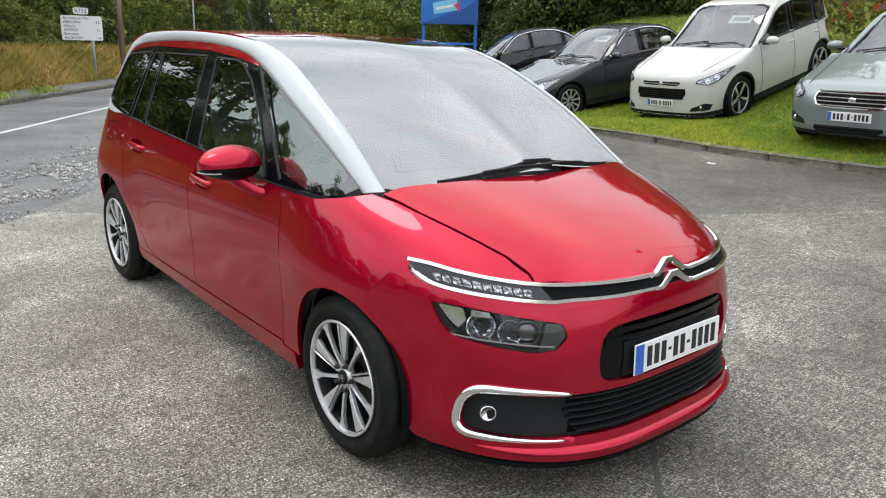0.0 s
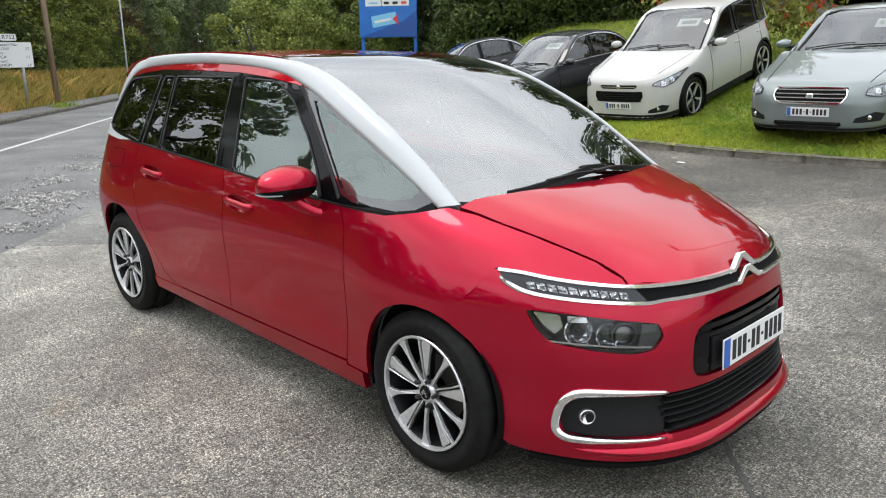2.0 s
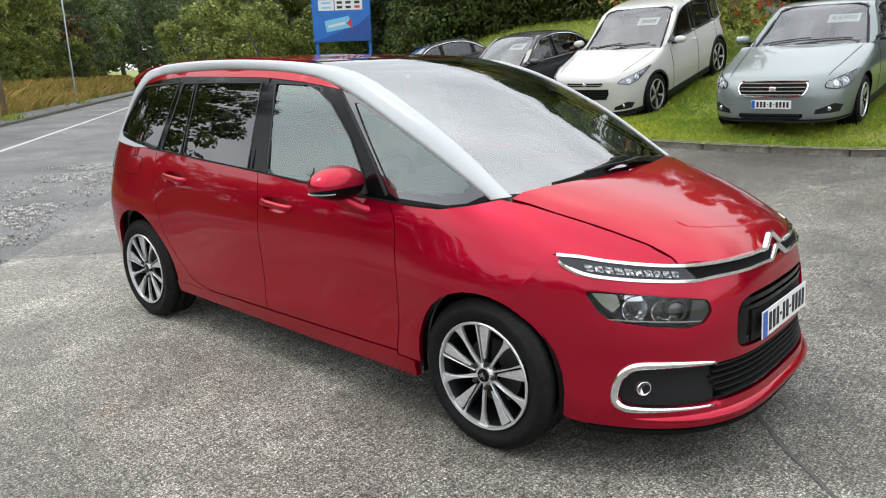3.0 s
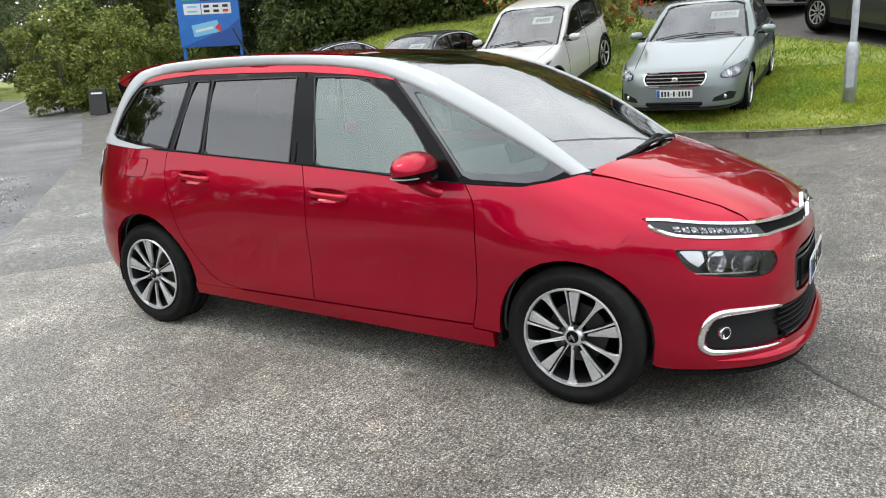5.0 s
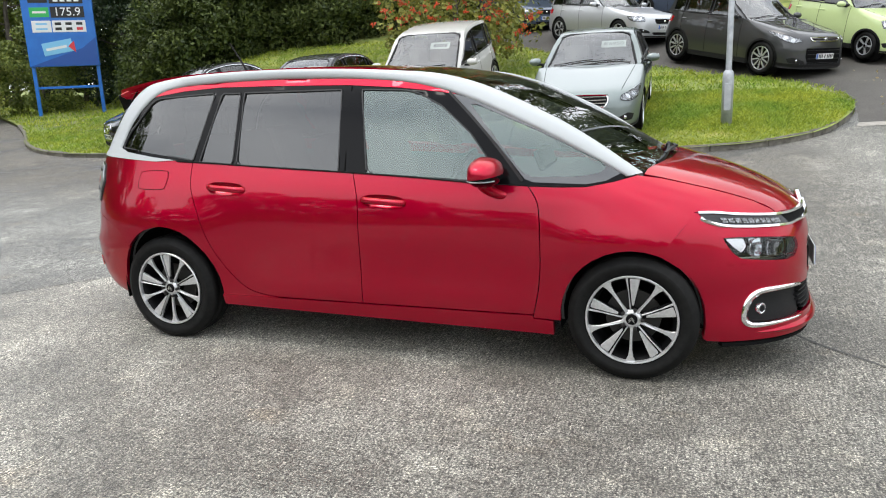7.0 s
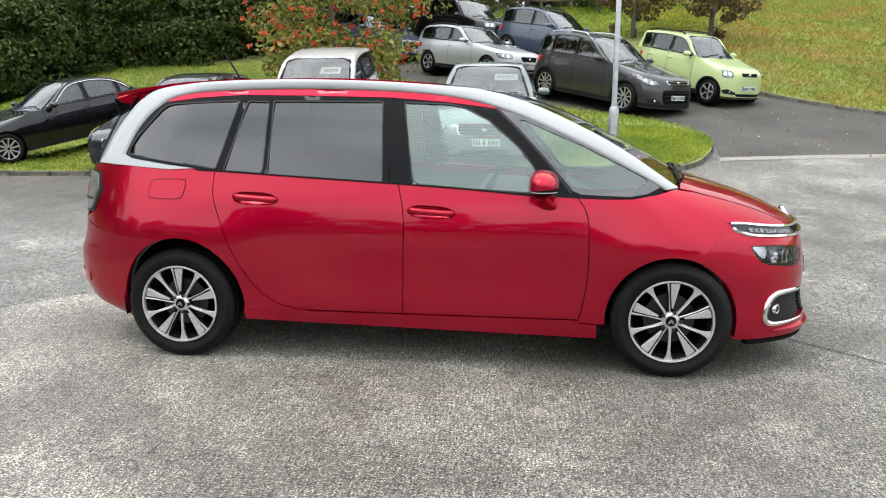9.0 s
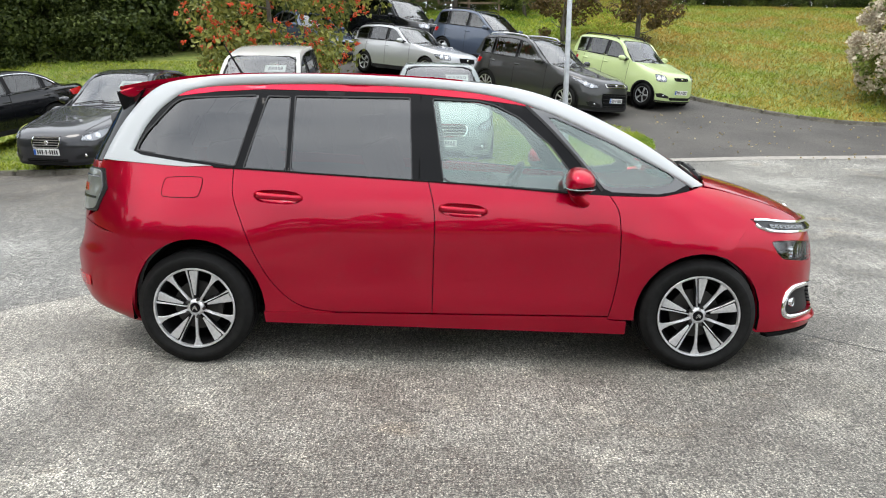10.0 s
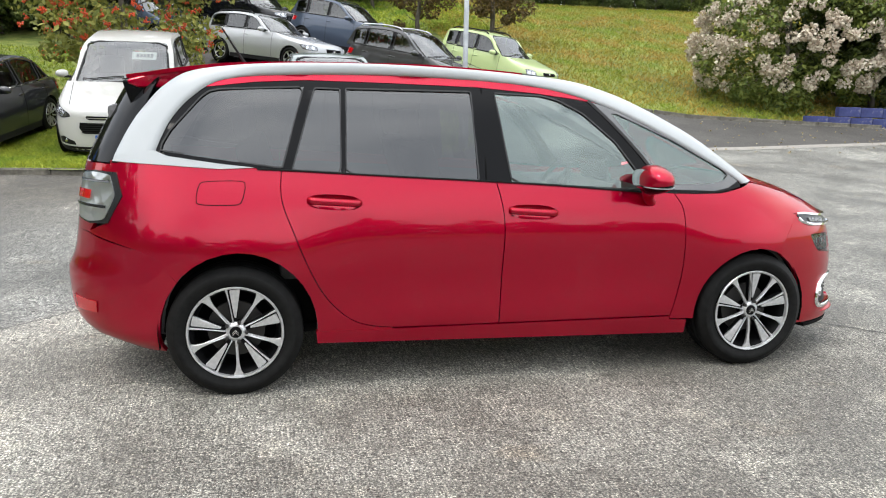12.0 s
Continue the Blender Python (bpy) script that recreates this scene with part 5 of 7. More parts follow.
    part("instrument_screen", box(0.04, 0.42, 0.13, pose(2.22, 0.0, 1.05, 0, -20, 0), 0.02), M_BLACK_GLOSS, car)
    part("interior_mirror", blob(0.02, 0.12, 0.035, pose(2.02, 0, 1.44), 3), M_BLACK_TRIM, car)
    # wipers
    for y0, y1 in ((-0.50, 0.10), (0.52, -0.06)):
        line = []
        for k in range(15):
            y = y0 + (y1 - y0) * k / 14
            x = 2.975 - 0.03 * (k / 14) ** 1.2 - 0.16 * (y / 0.7) ** 2 * 0.7
            line.append((x, y, R.top(x, y) + 0.018))
        w = part("wiper_blade", sweep(line, [(-0.009, -0.008), (0.009, -0.008), (0.006, 0.010), (-0.006, 0.010)]), M_BLACK_TRIM, car, "black wiper blade")
        mid = Vector(line[5])
        foot = Vector((line[13][0] + 0.045, line[13][1], line[13][2] - 0.012))
        part("wiper_arm", sweep([mid + Vector((0, 0, 0.010)), mid.lerp(foot, 0.5) + Vector((0, 0, 0.012)), foot], [(-0.009, -0.004), (0.009, -0.004), (0.009, 0.005), (-0.009, 0.005)]), M_BLACK_TRIM, w)
    # aerial on the roof's back edge
    part("aerial", sweep([(0.05, 0.12, 1.64), (0.02, 0.12, 1.69), (-0.08, 0.12, 1.85)], circle_section(0.007), (0, 1, 0), lambda t: 1.6 - t), M_BLACK_TRIM, car, "black roof aerial")
    return car


red_car()


# ---- the other cars ----
def other_car(name, label, spec, front, yaw, group=""):
    """A parked car from its main sizes; front is its front axle's middle on the ground."""
    wb, W, H, cz, hz = spec["wb"], spec["w"] / 2, spec["h"], spec["cz"], spec["hz"]
    xf, xr, cx, rx = wb + spec["fo"], -spec["ro"], spec["cx"], spec["rx"]
    w = [(0.15, 0.92 * W), (0.32, 0.965 * W), (0.6, W), (0.8, 0.985 * W), (cz, 0.93 * W), (cz + 0.12, 0.87 * W), (H - 0.16, spec.get("upper", 0.76) * W), (H, (spec.get("upper", 0.76) - 0.10) * W)]
    tf = [(0.15, xf - 0.09), (0.24, xf), (0.5, xf - 0.015), (hz - 0.12, xf - 0.05), (hz, xf - 0.17), (hz + (cz - hz) * 0.5, xf - 0.17 - (xf - 0.17 - cx) * 0.42), (cz, cx + 0.04), (cz + 0.05, cx - 0.4)]
    if spec["saloon"]:
        tr = [(0.15, xr + 0.14), (0.35, xr), (0.6, xr + 0.01), (cz - 0.10, xr + 0.05), (cz - 0.03, xr + 0.12), (cz, rx - 0.05), (cz + 0.05, rx + 0.5)]
    else:
        tr = [(0.15, xr + 0.14), (0.35, xr), (0.6, xr + 0.01), (cz, rx - 0.03), (H - 0.1, rx + 0.2), (H, rx + 0.3)]
    S = Shape(w, tf, tr, spec["roof"], (0.14, spec["wt"] + 0.5, spec["wt"]), wb * 0.82, wb * 0.14, spec.get("nose", (4.2, 3.3)), 3.2, (spec["wt"] + 0.2, 0.10, 0.2, 0.08), 0.03, spec.get("upper", 0.76) * W)
    body_m, dark = spec["paint"], spec.get("glass", M_GLASS_CARS)
    car = new(name, None)
    tagged(car, label, "car", group)
    ctr, d = Vector(front), Vector((math.cos(radians(yaw)), math.sin(radians(yaw))))
    back = ctr - d * wb
    z1, z0 = spec["z"](ctr.x, ctr.y), spec["z"](back.x, back.y)
    car.matrix_world = pose(back.x, back.y, z0, 0, -math.degrees(math.atan2(z1 - z0, wb)), yaw)
    r = spec.get("r", 0.325)
    arches = {s: [] for s in (-1, 1)}
    for ax in (0, wb):
        a = arch(ax, r, r + 0.055, r + 0.05, 0.12, 12)
        for s in (-1, 1):
            arches[s].append([(s * abs(S.q(x, -S.half(x, z), z)), z) for x, z in a])
    halves = [skin([(0.0, 0.19), (s * 2.999, 0.19), (s * 2.999, cz), (0.0, cz)], S.ring, (0.075, 0.034), 0, 0, 0, arches[s], (wb / 2, 0, 0.5)) for s in (-1, 1)]
    bm = merge(*halves)
    bmesh.ops.remove_doubles(bm, verts=bm.verts, dist=0.002)
    body = part("body", bm, body_m, car, smooth=True)
    inner = [skin([(0.0, 0.22), (s * 2.999, 0.22), (s * 2.999, cz - 0.12), (0.0, hz - 0.12)], S.ring, (0.25, 0.2), 0, 0, -0.07, (), (wb / 2, 0, 0.5)) for s in (-1, 1)]
    part("underbody", merge(*inner, box(xf - xr - 0.5, W * 1.5, 0.05, pose((xf + xr) / 2, 0, 0.24))), M_UNDER, car)
    # cabin
    xs = list(np.linspace(cx - 0.03, rx + 0.03, 26))
    edge = [(x, S.edge(x)[1]) for x in xs]
    edge = [(x, z) for x, z in edge if z > cz + 0.01]
    wt, wr = spec["wt"], spec["wr"]
    holes = []
    for a, b in spec["win"]:
        pts = []
        for x in np.linspace(a, b, 9):
            t = S.edge(x)[1] - 0.065
            if t > cz + 0.06:
                pts.append((x, t))
        if len(pts) > 1:
            holes.append([(b, cz + 0.045), (a, cz + 0.045)] + pts)
    for s in (-1, 1):
        poly = [(rx + 0.02, cz - 0.02), (cx - 0.02, cz - 0.02)] + edge
        part("cabin_side", skin(poly, S.pane(s), (0.12, 0.08), 0.02, 0, 0, holes, (wb / 2, 0, 0.5)), body_m, car, smooth=True)
        for h in holes:
            g = part("side_window", skin(h, S.pane(s), (0.12, 0.1), 0, -0.004, -0.006, (), (wb / 2, 0, 0.5)), dark, car, smooth=True)
            g.visible_shadow = False
            ring = [S.pane(s)(x, z) + Vector((0, s * 0.003, 0)) for x, z in rounded(h, 0.08, 1)]
            part("window_seal", sweep(ring, [(-0.006, -0.009), (0.006, -0.009), (0.006, 0.009), (-0.006, 0.009)], (0, s, 0.3), closed=True), M_SEAL, g)
        for h0, h1 in zip(holes, holes[1:]):
            a0, a1 = max(p[0] for p in h1), min(p[0] for p in h0)
            if a1 - a0 < 0.3:
                t0, t1 = S.edge(a0)[1] - 0.062, S.edge(a1)[1] - 0.062
                part("pillar_cover", skin([(a0, cz + 0.045), (a1, cz + 0.045), (a1, t1), (a0, t0)], S.pane(s), (0.12, 0.08), 0, 0.004, 0.003, (), (wb / 2, 0, 0.5)), M_BLACK_GLOSS, car, smooth=True)
        if spec.get("brow"):
            top = [(x, S.edge(x)[1] - 0.052) for x in np.linspace(spec["win"][0][1] - 0.02, spec["win"][-1][0] + 0.04, 24)]
            line = [S.pane(s)(x, max(z, cz + 0.045)) + Vector((0, s * 0.006, 0)) for x, z in top]
            part("window_brow", sweep(line, [(-0.006, -0.009), (0.006, -0.009), (0.006, 0.009), (-0.006, 0.009)], (0, s, 0.3)), spec["brow"], car)
        zb = cz + 0.03
        line = [S.pane(s)(x, zb) + Vector((0, s * 0.006, 0)) for x in np.linspace(holes[-1][1][0] if holes else 0, holes[0][0][0], 10)]
        part("waist_trim", sweep(line, [(-0.006, -0.008), (0.006, -0.008), (0.006, 0.008), (-0.006, 0.008)]), spec.get("waist", M_BLACK_TRIM), car)
        for x in spec["handles"]:
            part("door_handle", blob(0.10, 0.022, 0.018, pose(x, s * S.half(x, cz - 0.12), cz - 0.12), 3, 14, 8), spec.get("handle", body_m), car, smooth=True)
        for x in spec["gaps"]:
            line = [S.side(s)(x - 0.05 * abs(z - 0.6), z) + Vector((0, s * 0.001, 0)) for z in np.linspace(0.28, cz + 0.03, 9)]
            part("door_gap", sweep(line, [(-0.004, -0.002), (0.004, -0.002), (0.004, 0.002), (-0.004, 0.002)], (0, 1, 0)), M_UNDER, car)
        mx = spec["win"][0][1] - 0.10
        cap = blob(0.075, 0.105, 0.068, pose(mx, s * (W + 0.085), cz + 0.055), 2.7, 20, 12, lambda c: Vector((c.x * (1 - 0.25 * abs(c.z)), c.y, c.z * (1 - 0.18 * max(0, c.y * s)))))
        bmesh.ops.bisect_plane(cap, geom=cap.verts[:] + cap.edges[:] + cap.faces[:], plane_co=(mx - 0.03, 0, 0), plane_no=(1, 0, 0), clear_inner=True)
        mir = part("door_mirror", cap, spec.get("mirror", body_m), car, smooth=True)
        part("mirror_glass", box(0.006, 0.17, 0.10, pose(mx - 0.028, s * (W + 0.085), cz + 0.055), 0.002, seg=1), M_CHROME, mir)
        part("mirror_stalk", box(0.06, 0.12, 0.04, pose(mx + 0.02, s * (W - 0.01), cz + 0.01), 0.012), M_BLACK_TRIM, mir)
        sill = [S.side(s)(x, 0.24) for x in np.linspace(r + 0.08, wb - r - 0.08, 10)]
        part("sill_trim", sweep(sill, [(-0.012, -0.06), (0.012, -0.06), (0.015, 0.05), (-0.012, 0.05)]), spec.get("sill", M_BLACK_TRIM), car)
        if spec.get("rails"):
            line = [Vector((x, s * (S.edge(x)[0] - 0.06), S.top(x, S.edge(x)[0] - 0.06) + 0.045 * min(1, 8 * min(x - wr - 0.1, wt - 0.1 - x) + 0.15))) for x in np.linspace(wr + 0.1, wt - 0.1, 14)]
            part("roof_rail", sweep(line, circle_section(0.018, 6)), spec["rails"], car, smooth=True)
    def yw(x, k):
        return (S.edge(x)[0] - k)
    wsp = [(x, -yw(x, 0.075)) for x in (wt, cx - 0.06)]
    wsp = wsp + [(cx + 0.01, -yw(cx - 0.05, 0.30)), (cx + 0.03, 0.0), (cx + 0.01, yw(cx - 0.05, 0.30))] + [(x, -y) for x, y in wsp[::-1]]
    rwp = [(x, -yw(x, 0.09)) for x in np.linspace(wr, rx + 0.10, 5)]
    rwp = rwp + [(x, -y) for x, y in rwp[::-1]]
    outer = [(x, -S.edge(x)[0]) for x in np.linspace(rx, cx - 0.02, 30)]
    outer = outer + [(cx + 0.07, -yw(cx, 0.3)), (cx + 0.09, 0), (cx + 0.07, yw(cx, 0.3))] + [(x, -y) for x, y in outer[::-1]]
    part("roof", skin(outer, S.over, (0.12, 0.12), 0.015, 0, 0, [wsp, rwp], (wb / 2, 0, 0.5)), body_m, car, smooth=True)
    for nm, pl in (("windscreen", wsp), ("rear_window", rwp)):
        g = part(nm, skin(pl, S.over, (0.12, 0.12), 0, -0.004, -0.006, (), (wb / 2, 0, 0.5)), M_SCREEN_CARS if nm == "windscreen" else dark, car, smooth=True)
        g.visible_shadow = False
    rim_line = [S.over(x, y) + Vector((0, 0, 0.002)) for x, y in rounded(wsp, 0.1, 1)]
    part("screen_seal", sweep(rim_line, [(-0.020, -0.003), (0.014, -0.003), (0.014, 0.003), (-0.020, 0.003)], (0.35, 0, 1), closed=True), M_BLACK_TRIM, car)
    # bonnet shut lines
    for s in (-1, 1):
        line = [(x, s * W * (0.80 - 0.14 * i / 11)) for i, x in enumerate(np.linspace(cx + 0.10, xf - 0.30, 12))]
        line = [Vector((x, y, S.hood(x, y) + 0.001)) for x, y in line]
        part("bonnet_gap", sweep(line, [(-0.004, -0.002), (0.004, -0.002), (0.004, 0.002), (-0.004, 0.002)]), M_UNDER, body)
    vq = [(q, zz) for q, zz in ((-0.98, 0.20), (0.98, 0.20), (0.98, spec.get("skirt", 0.235)), (0.0, spec.get("skirt", 0.235) + 0.005), (-0.98, spec.get("skirt", 0.235)))]
    part("valance", skin(vq, S.ring, (0.06, 0.05), 0.01, 0, 0.005, (), (wb / 2, 0, 0.5)), M_BLACK_TRIM, car, "black lower edge of the bumper", smooth=True)
    if spec.get("cladding"):
        for s in (-1, 1):
            for ax in (0, wb):
                lip = [S.side(s)(x, z) + Vector((0, s * 0.004, 0)) for x, z in arch(ax, r, r + 0.052, r + 0.047, 0.20, 16)]
                part("arch_trim", sweep(lip, [(-0.020, -0.008), (0.020, -0.008), (0.020, 0.008), (-0.020, 0.008)], (0, s, 0)), M_BLACK_TRIM, car)
    part("dashboard", box(0.5, W * 1.4, 0.1, pose(cx - 0.35, 0, cz - 0.02), 0.03), M_DASH, car)
    for x in (wb * 0.42, wb * 0.10):
        for y in (-0.36, 0.36):
            st = part("seat", box(0.14, 0.44, 0.6, pose(x, y, cz - 0.05, 0, -12, 0), 0.05), M_SEAT, car)
            part("headrest", box(0.09, 0.24, 0.20, pose(x - 0.09, y, cz + 0.32), 0.03), M_SEAT, st)
    for y0, y1 in ((-0.55, 0.02), (0.0, 0.55)):
        line = [(cx - 0.02 - 0.06 * k / 6 - 0.1 * ((y0 + (y1 - y0) * k / 6) / 0.7) ** 2, y0 + (y1 - y0) * k / 6, 0) for k in range(7)]
        part("wiper", sweep([(x, y, S.top(x, y) + 0.012) for x, y, _ in line], [(-0.008, -0.006), (0.008, -0.006), (0.006, 0.008), (-0.006, 0.008)]), M_BLACK_TRIM, car)
    if spec.get("card"):
        x, y = wt + (cx - wt) * 0.36, spec["card"]
        e = 0.01
        nn = Vector((-(S.top(x + e, y) - S.top(x - e, y)) / (2 * e), 0, 1)).normalized()
        mc = Matrix.Translation((x - 0.02, y, S.top(x, y) - 0.03)) @ Matrix((Vector((0, 1, 0)), nn.cross(Vector((0, 1, 0))), nn)).transposed().to_4x4()
        cd = part("price_card", box(0.42, 0.20, 0.004, mc, 0.001, seg=1), M_CARD, car, "white price card behind the windscreen")
        if spec.get("price"):
            tx = bpy.data.curves.new("price", "FONT")
            tx.body, tx.size, tx.align_x, tx.align_y, tx.extrude = spec["price"], 0.13, "CENTER", "CENTER", 0.001
            to = new("price_text", tx)
            to.data.materials.append(M_INK_GREY)
            to.parent = cd
            to.matrix_local = mc @ pose(0, 0, 0.004)
            dg = bpy.context.evaluated_depsgraph_get()
            me = bpy.data.meshes.new_from_object(to.evaluated_get(dg))
            bpy.data.objects.remove(to)
            tm = new("price_text", me)
            tm.parent, tm.matrix_local = cd, mc @ pose(0, 0, 0.004)
        else:
            part("price_marks", merge(*[box(0.05, 0.09, 0.002, mc @ pose(-0.11 + 0.06 * k, 0, 0.004)) for k in range(5)]), M_INK_GREY, cd)
    # nose
    def P(pts):
        return [(S.q(xf - 0.05, y, z), z) for y, z in pts]
    for s in (-1, 1):
        pl = [(s * q, z) for q, z in rounded(spec["lamp"], 0.14, 2)]
        lp = part("headlamp", skin(pl, S.ring, (0.05, 0.04), 0.006, 0, 0.003, (), (wb / 2, 0, 0.5)), M_LAMP_DARK, car, "clear headlamp with bright reflectors", smooth=True)
        inner_pl = inset(pl, 0.012)
        part("reflector", skin(inner_pl, S.ring, (0.05, 0.04), 0.003, 0, 0.007, (), (wb / 2, 0, 0.5)), M_FACET_CARS, lp, smooth=True)
        for q, z, rr in spec["bowls"]:
            c, o = S.ring(s * q, z), S.ring(s * q, z) - S.ring(s * q + 0.02, z)
            o2 = S.ring(s * q, z + 0.02) - S.ring(s * q, z - 0.02)
            n = o.cross(o2).normalized()
            n = n if n.x > 0 else -n
            bw = lathe([(rr * 1.12, 0.0), (rr * 1.12, 0.012), (rr, 0.014), (rr * 0.86, 0.008), (rr * 0.5, 0.014), (0.001, 0.017)], 20, "z")
            bmesh.ops.transform(bw, matrix=Matrix.Translation(c) @ n.to_track_quat("Z", "Y").to_matrix().to_4x4(), verts=bw.verts)
            part("projector", bw, M_LAMP_BOWL, lp, smooth=True)
        gl = part("lens", skin(pl, S.ring, (0.05, 0.04), 0, 0, 0.020, (), (wb / 2, 0, 0.5)), M_LENS, lp, smooth=True)
        gl.visible_shadow = False
        fy, fz = spec.get("fog", (0.72 * W, 0.36))
        fl = [(fy - 0.15, fz - 0.055), (fy + 0.10, fz - 0.05), (fy + 0.13, fz + 0.03), (fy + 0.05, fz + 0.065), (fy - 0.13, fz + 0.0)]
        fl = [(s * math.asin(min(1, y / S.w(z)) ** (S.n(z) / 2)) * 2 / math.pi, z) for y, z in fl]
        fp = part("fog_lamp_recess", skin(fl, S.ring, (0.06, 0.05), 0.01, 0, 0.004, (), (wb / 2, 0, 0.5)), M_BLACK_TRIM, car, smooth=True)
        qf = s * math.asin(min(1, fy / S.w(fz)) ** (S.n(fz) / 2)) * 2 / math.pi
        part("fog_lamp", blob(0.012, 0.034, 0.030, Matrix.Translation(S.ring(qf, fz)), 2, 12, 8), M_LAMP_BOWL, fp, smooth=True)
        tq = [(2.55, cz - 0.24), (2.30, cz - 0.22), (2.28, cz - 0.10), (2.55, cz - 0.08)]
        part("tail_lamp", skin([(s * q, z) for q, z in tq], S.ring, (0.06, 0.05), 0.01, 0, 0.006, (), (wb / 2, 0, 0.5)), M_RED_LENS, car, smooth=True)
    for nm, g in (("grille", spec["grille"]), ("lower_intake", spec["intake"])):
        hw, ga, gb, bars = g
        pl = [(-hw * 0.86, ga), (hw * 0.86, ga), (hw, (ga + gb) / 2), (hw * 0.97, gb), (-hw * 0.97, gb), (-hw, (ga + gb) / 2)]
        pl = [((-1 if y < 0 else 1) * math.asin(min(1, abs(y) / S.w(z)) ** (S.n(z) / 2)) * 2 / math.pi, z) for y, z in pl]
        gp = part(nm, skin(pl, S.ring, (0.06, 0.05), 0.006, 0, 0.003, (), (wb / 2, 0, 0.5)), M_UNDER, car, smooth=True)
        if nm == "grille" and spec.get("surround"):
            ring = [S.ring(q, z) + Vector((0.008, 0, 0)) for q, z in rounded(pl, 0.16, 2)]
            part("grille_surround", sweep(ring, [(-0.008, -0.010), (0.008, -0.010), (0.008, 0.010), (-0.008, 0.010)], (1, 0, 0.1), closed=True), M_CHROME, gp)
        for k in range(bars):
            z = ga + (gb - ga) * (k + 0.5) / bars
            line = [S.ring((1 if y > 0 else -1) * math.asin(min(1, abs(y) / S.w(z)) ** (S.n(z) / 2)) * 2 / math.pi, z) + Vector((0.006, 0, 0)) for y in np.linspace(-hw * 0.93, hw * 0.93, 15)]
            part("grille_bar", sweep(line, [(-0.006, -0.007), (0.006, -0.007), (0.006, 0.007), (-0.006, 0.007)]), spec.get("bar", M_BLACK_TRIM) if nm == "grille" else M_BLACK_TRIM, gp)
    bz = (spec["grille"][1] + spec["grille"][2]) / 2 + spec.get("badge", 0)
    part("badge", blob(0.010, 0.045, 0.032, Matrix.Translation(S.ring(0.0001, bz) + Vector((0.012, 0, 0))), 2, 16, 10), M_CHROME, car, smooth=True)
    pz = spec["plate"]
    number_plate(car, Matrix.Translation(S.ring(0.0001, pz) + Vector((0.014, 0, 0))) @ pose(0, 0, 0, 0, 0, 90), 0.50, 0.11, spec.get("marks", (3, 1, 4)))
    for ax in (0, wb):
        for s in (-1, 1):
            road_wheel(car, ax, s * (W - 0.125), s, r, 0.2, r - 0.105, spec.get("spokes", "10"), 0.2 + ax)
    for s in (-1, 1):
        for ax in (0, wb):
            part("wheel_well", lathe([(r + 0.06, s * 0.24), (r + 0.06, 0), (0.02, 0)], 20), M_UNDER, car).location = (ax, s * (W - 0.03) - s * 0.24, r)
    return car


M_GLASS_CARS = glass("tinted_car_glass", (0.30, 0.34, 0.33), 1.8)
M_SCREEN_CARS = glass("car_windscreen", (0.55, 0.62, 0.60), 2.1)
M_FACET_CARS = faceted("car_lamp_reflector", (0.33, 0.335, 0.345), 18, 0.16)
M_CARD = mat("card", (0.75, 0.78, 0.76), 0.6)
M_INK_GREY = mat("grey_ink", (0.22, 0.22, 0.24), 0.6)
P_SILVER = paint("silver_green_paint", (0.175, 0.205, 0.20), 0.5, 0.4)
P_WHITE = paint("white_paint", (0.47, 0.465, 0.44), 0.0, 0.35)
P_GREY = paint("dark_grey_paint", (0.026, 0.027, 0.031), 0.4, 0.4)
P_BLACK = paint("black_paint", (0.004, 0.0045, 0.006), 0.1, 0.35)
P_BROWN = paint("graphite_paint", (0.050, 0.051, 0.053), 0.5, 0.4)
P_LIME = paint("pale_lime_paint", (0.46, 0.56, 0.26), 0.0, 0.4)
P_ALU = paint("pale_silver_paint", (0.46, 0.47, 0.48), 0.5, 0.4)
P_NAVY = paint("blue_grey_paint", (0.07, 0.09, 0.13), 0.4, 0.4)


def on_grass(x, y):
    return height(x, y) + rise(x, y)


SALOON = dict(wb=2.74, w=1.86, h=1.48, fo=0.95, ro=1.12, cz=0.98, hz=0.74, cx=2.08, rx=-0.42, wt=1.18, wr=0.05, saloon=True, z=on_grass,
              roof=[(-0.55, 0.95), (-0.40, 1.01), (0.05, 1.33), (0.35, 1.44), (0.75, 1.48), (1.10, 1.46), (1.3, 1.40), (1.6, 1.26), (2.10, 1.00), (2.3, 0.9)],
              win=[(0.96, 1.86), (0.16, 0.86), (-0.22, 0.06)], handles=(1.02, 0.12), gaps=(1.98, 0.95, 0.10), lamp=[(0.30, 0.615), (0.47, 0.585), (0.62, 0.615), (0.76, 0.755), (0.72, 0.785), (0.47, 0.735), (0.31, 0.69)], bowls=((0.42, 0.655, 0.036), (0.54, 0.675, 0.045)), grille=(0.36, 0.55, 0.70, 5), intake=(0.40, 0.24, 0.31, 2), plate=0.43)
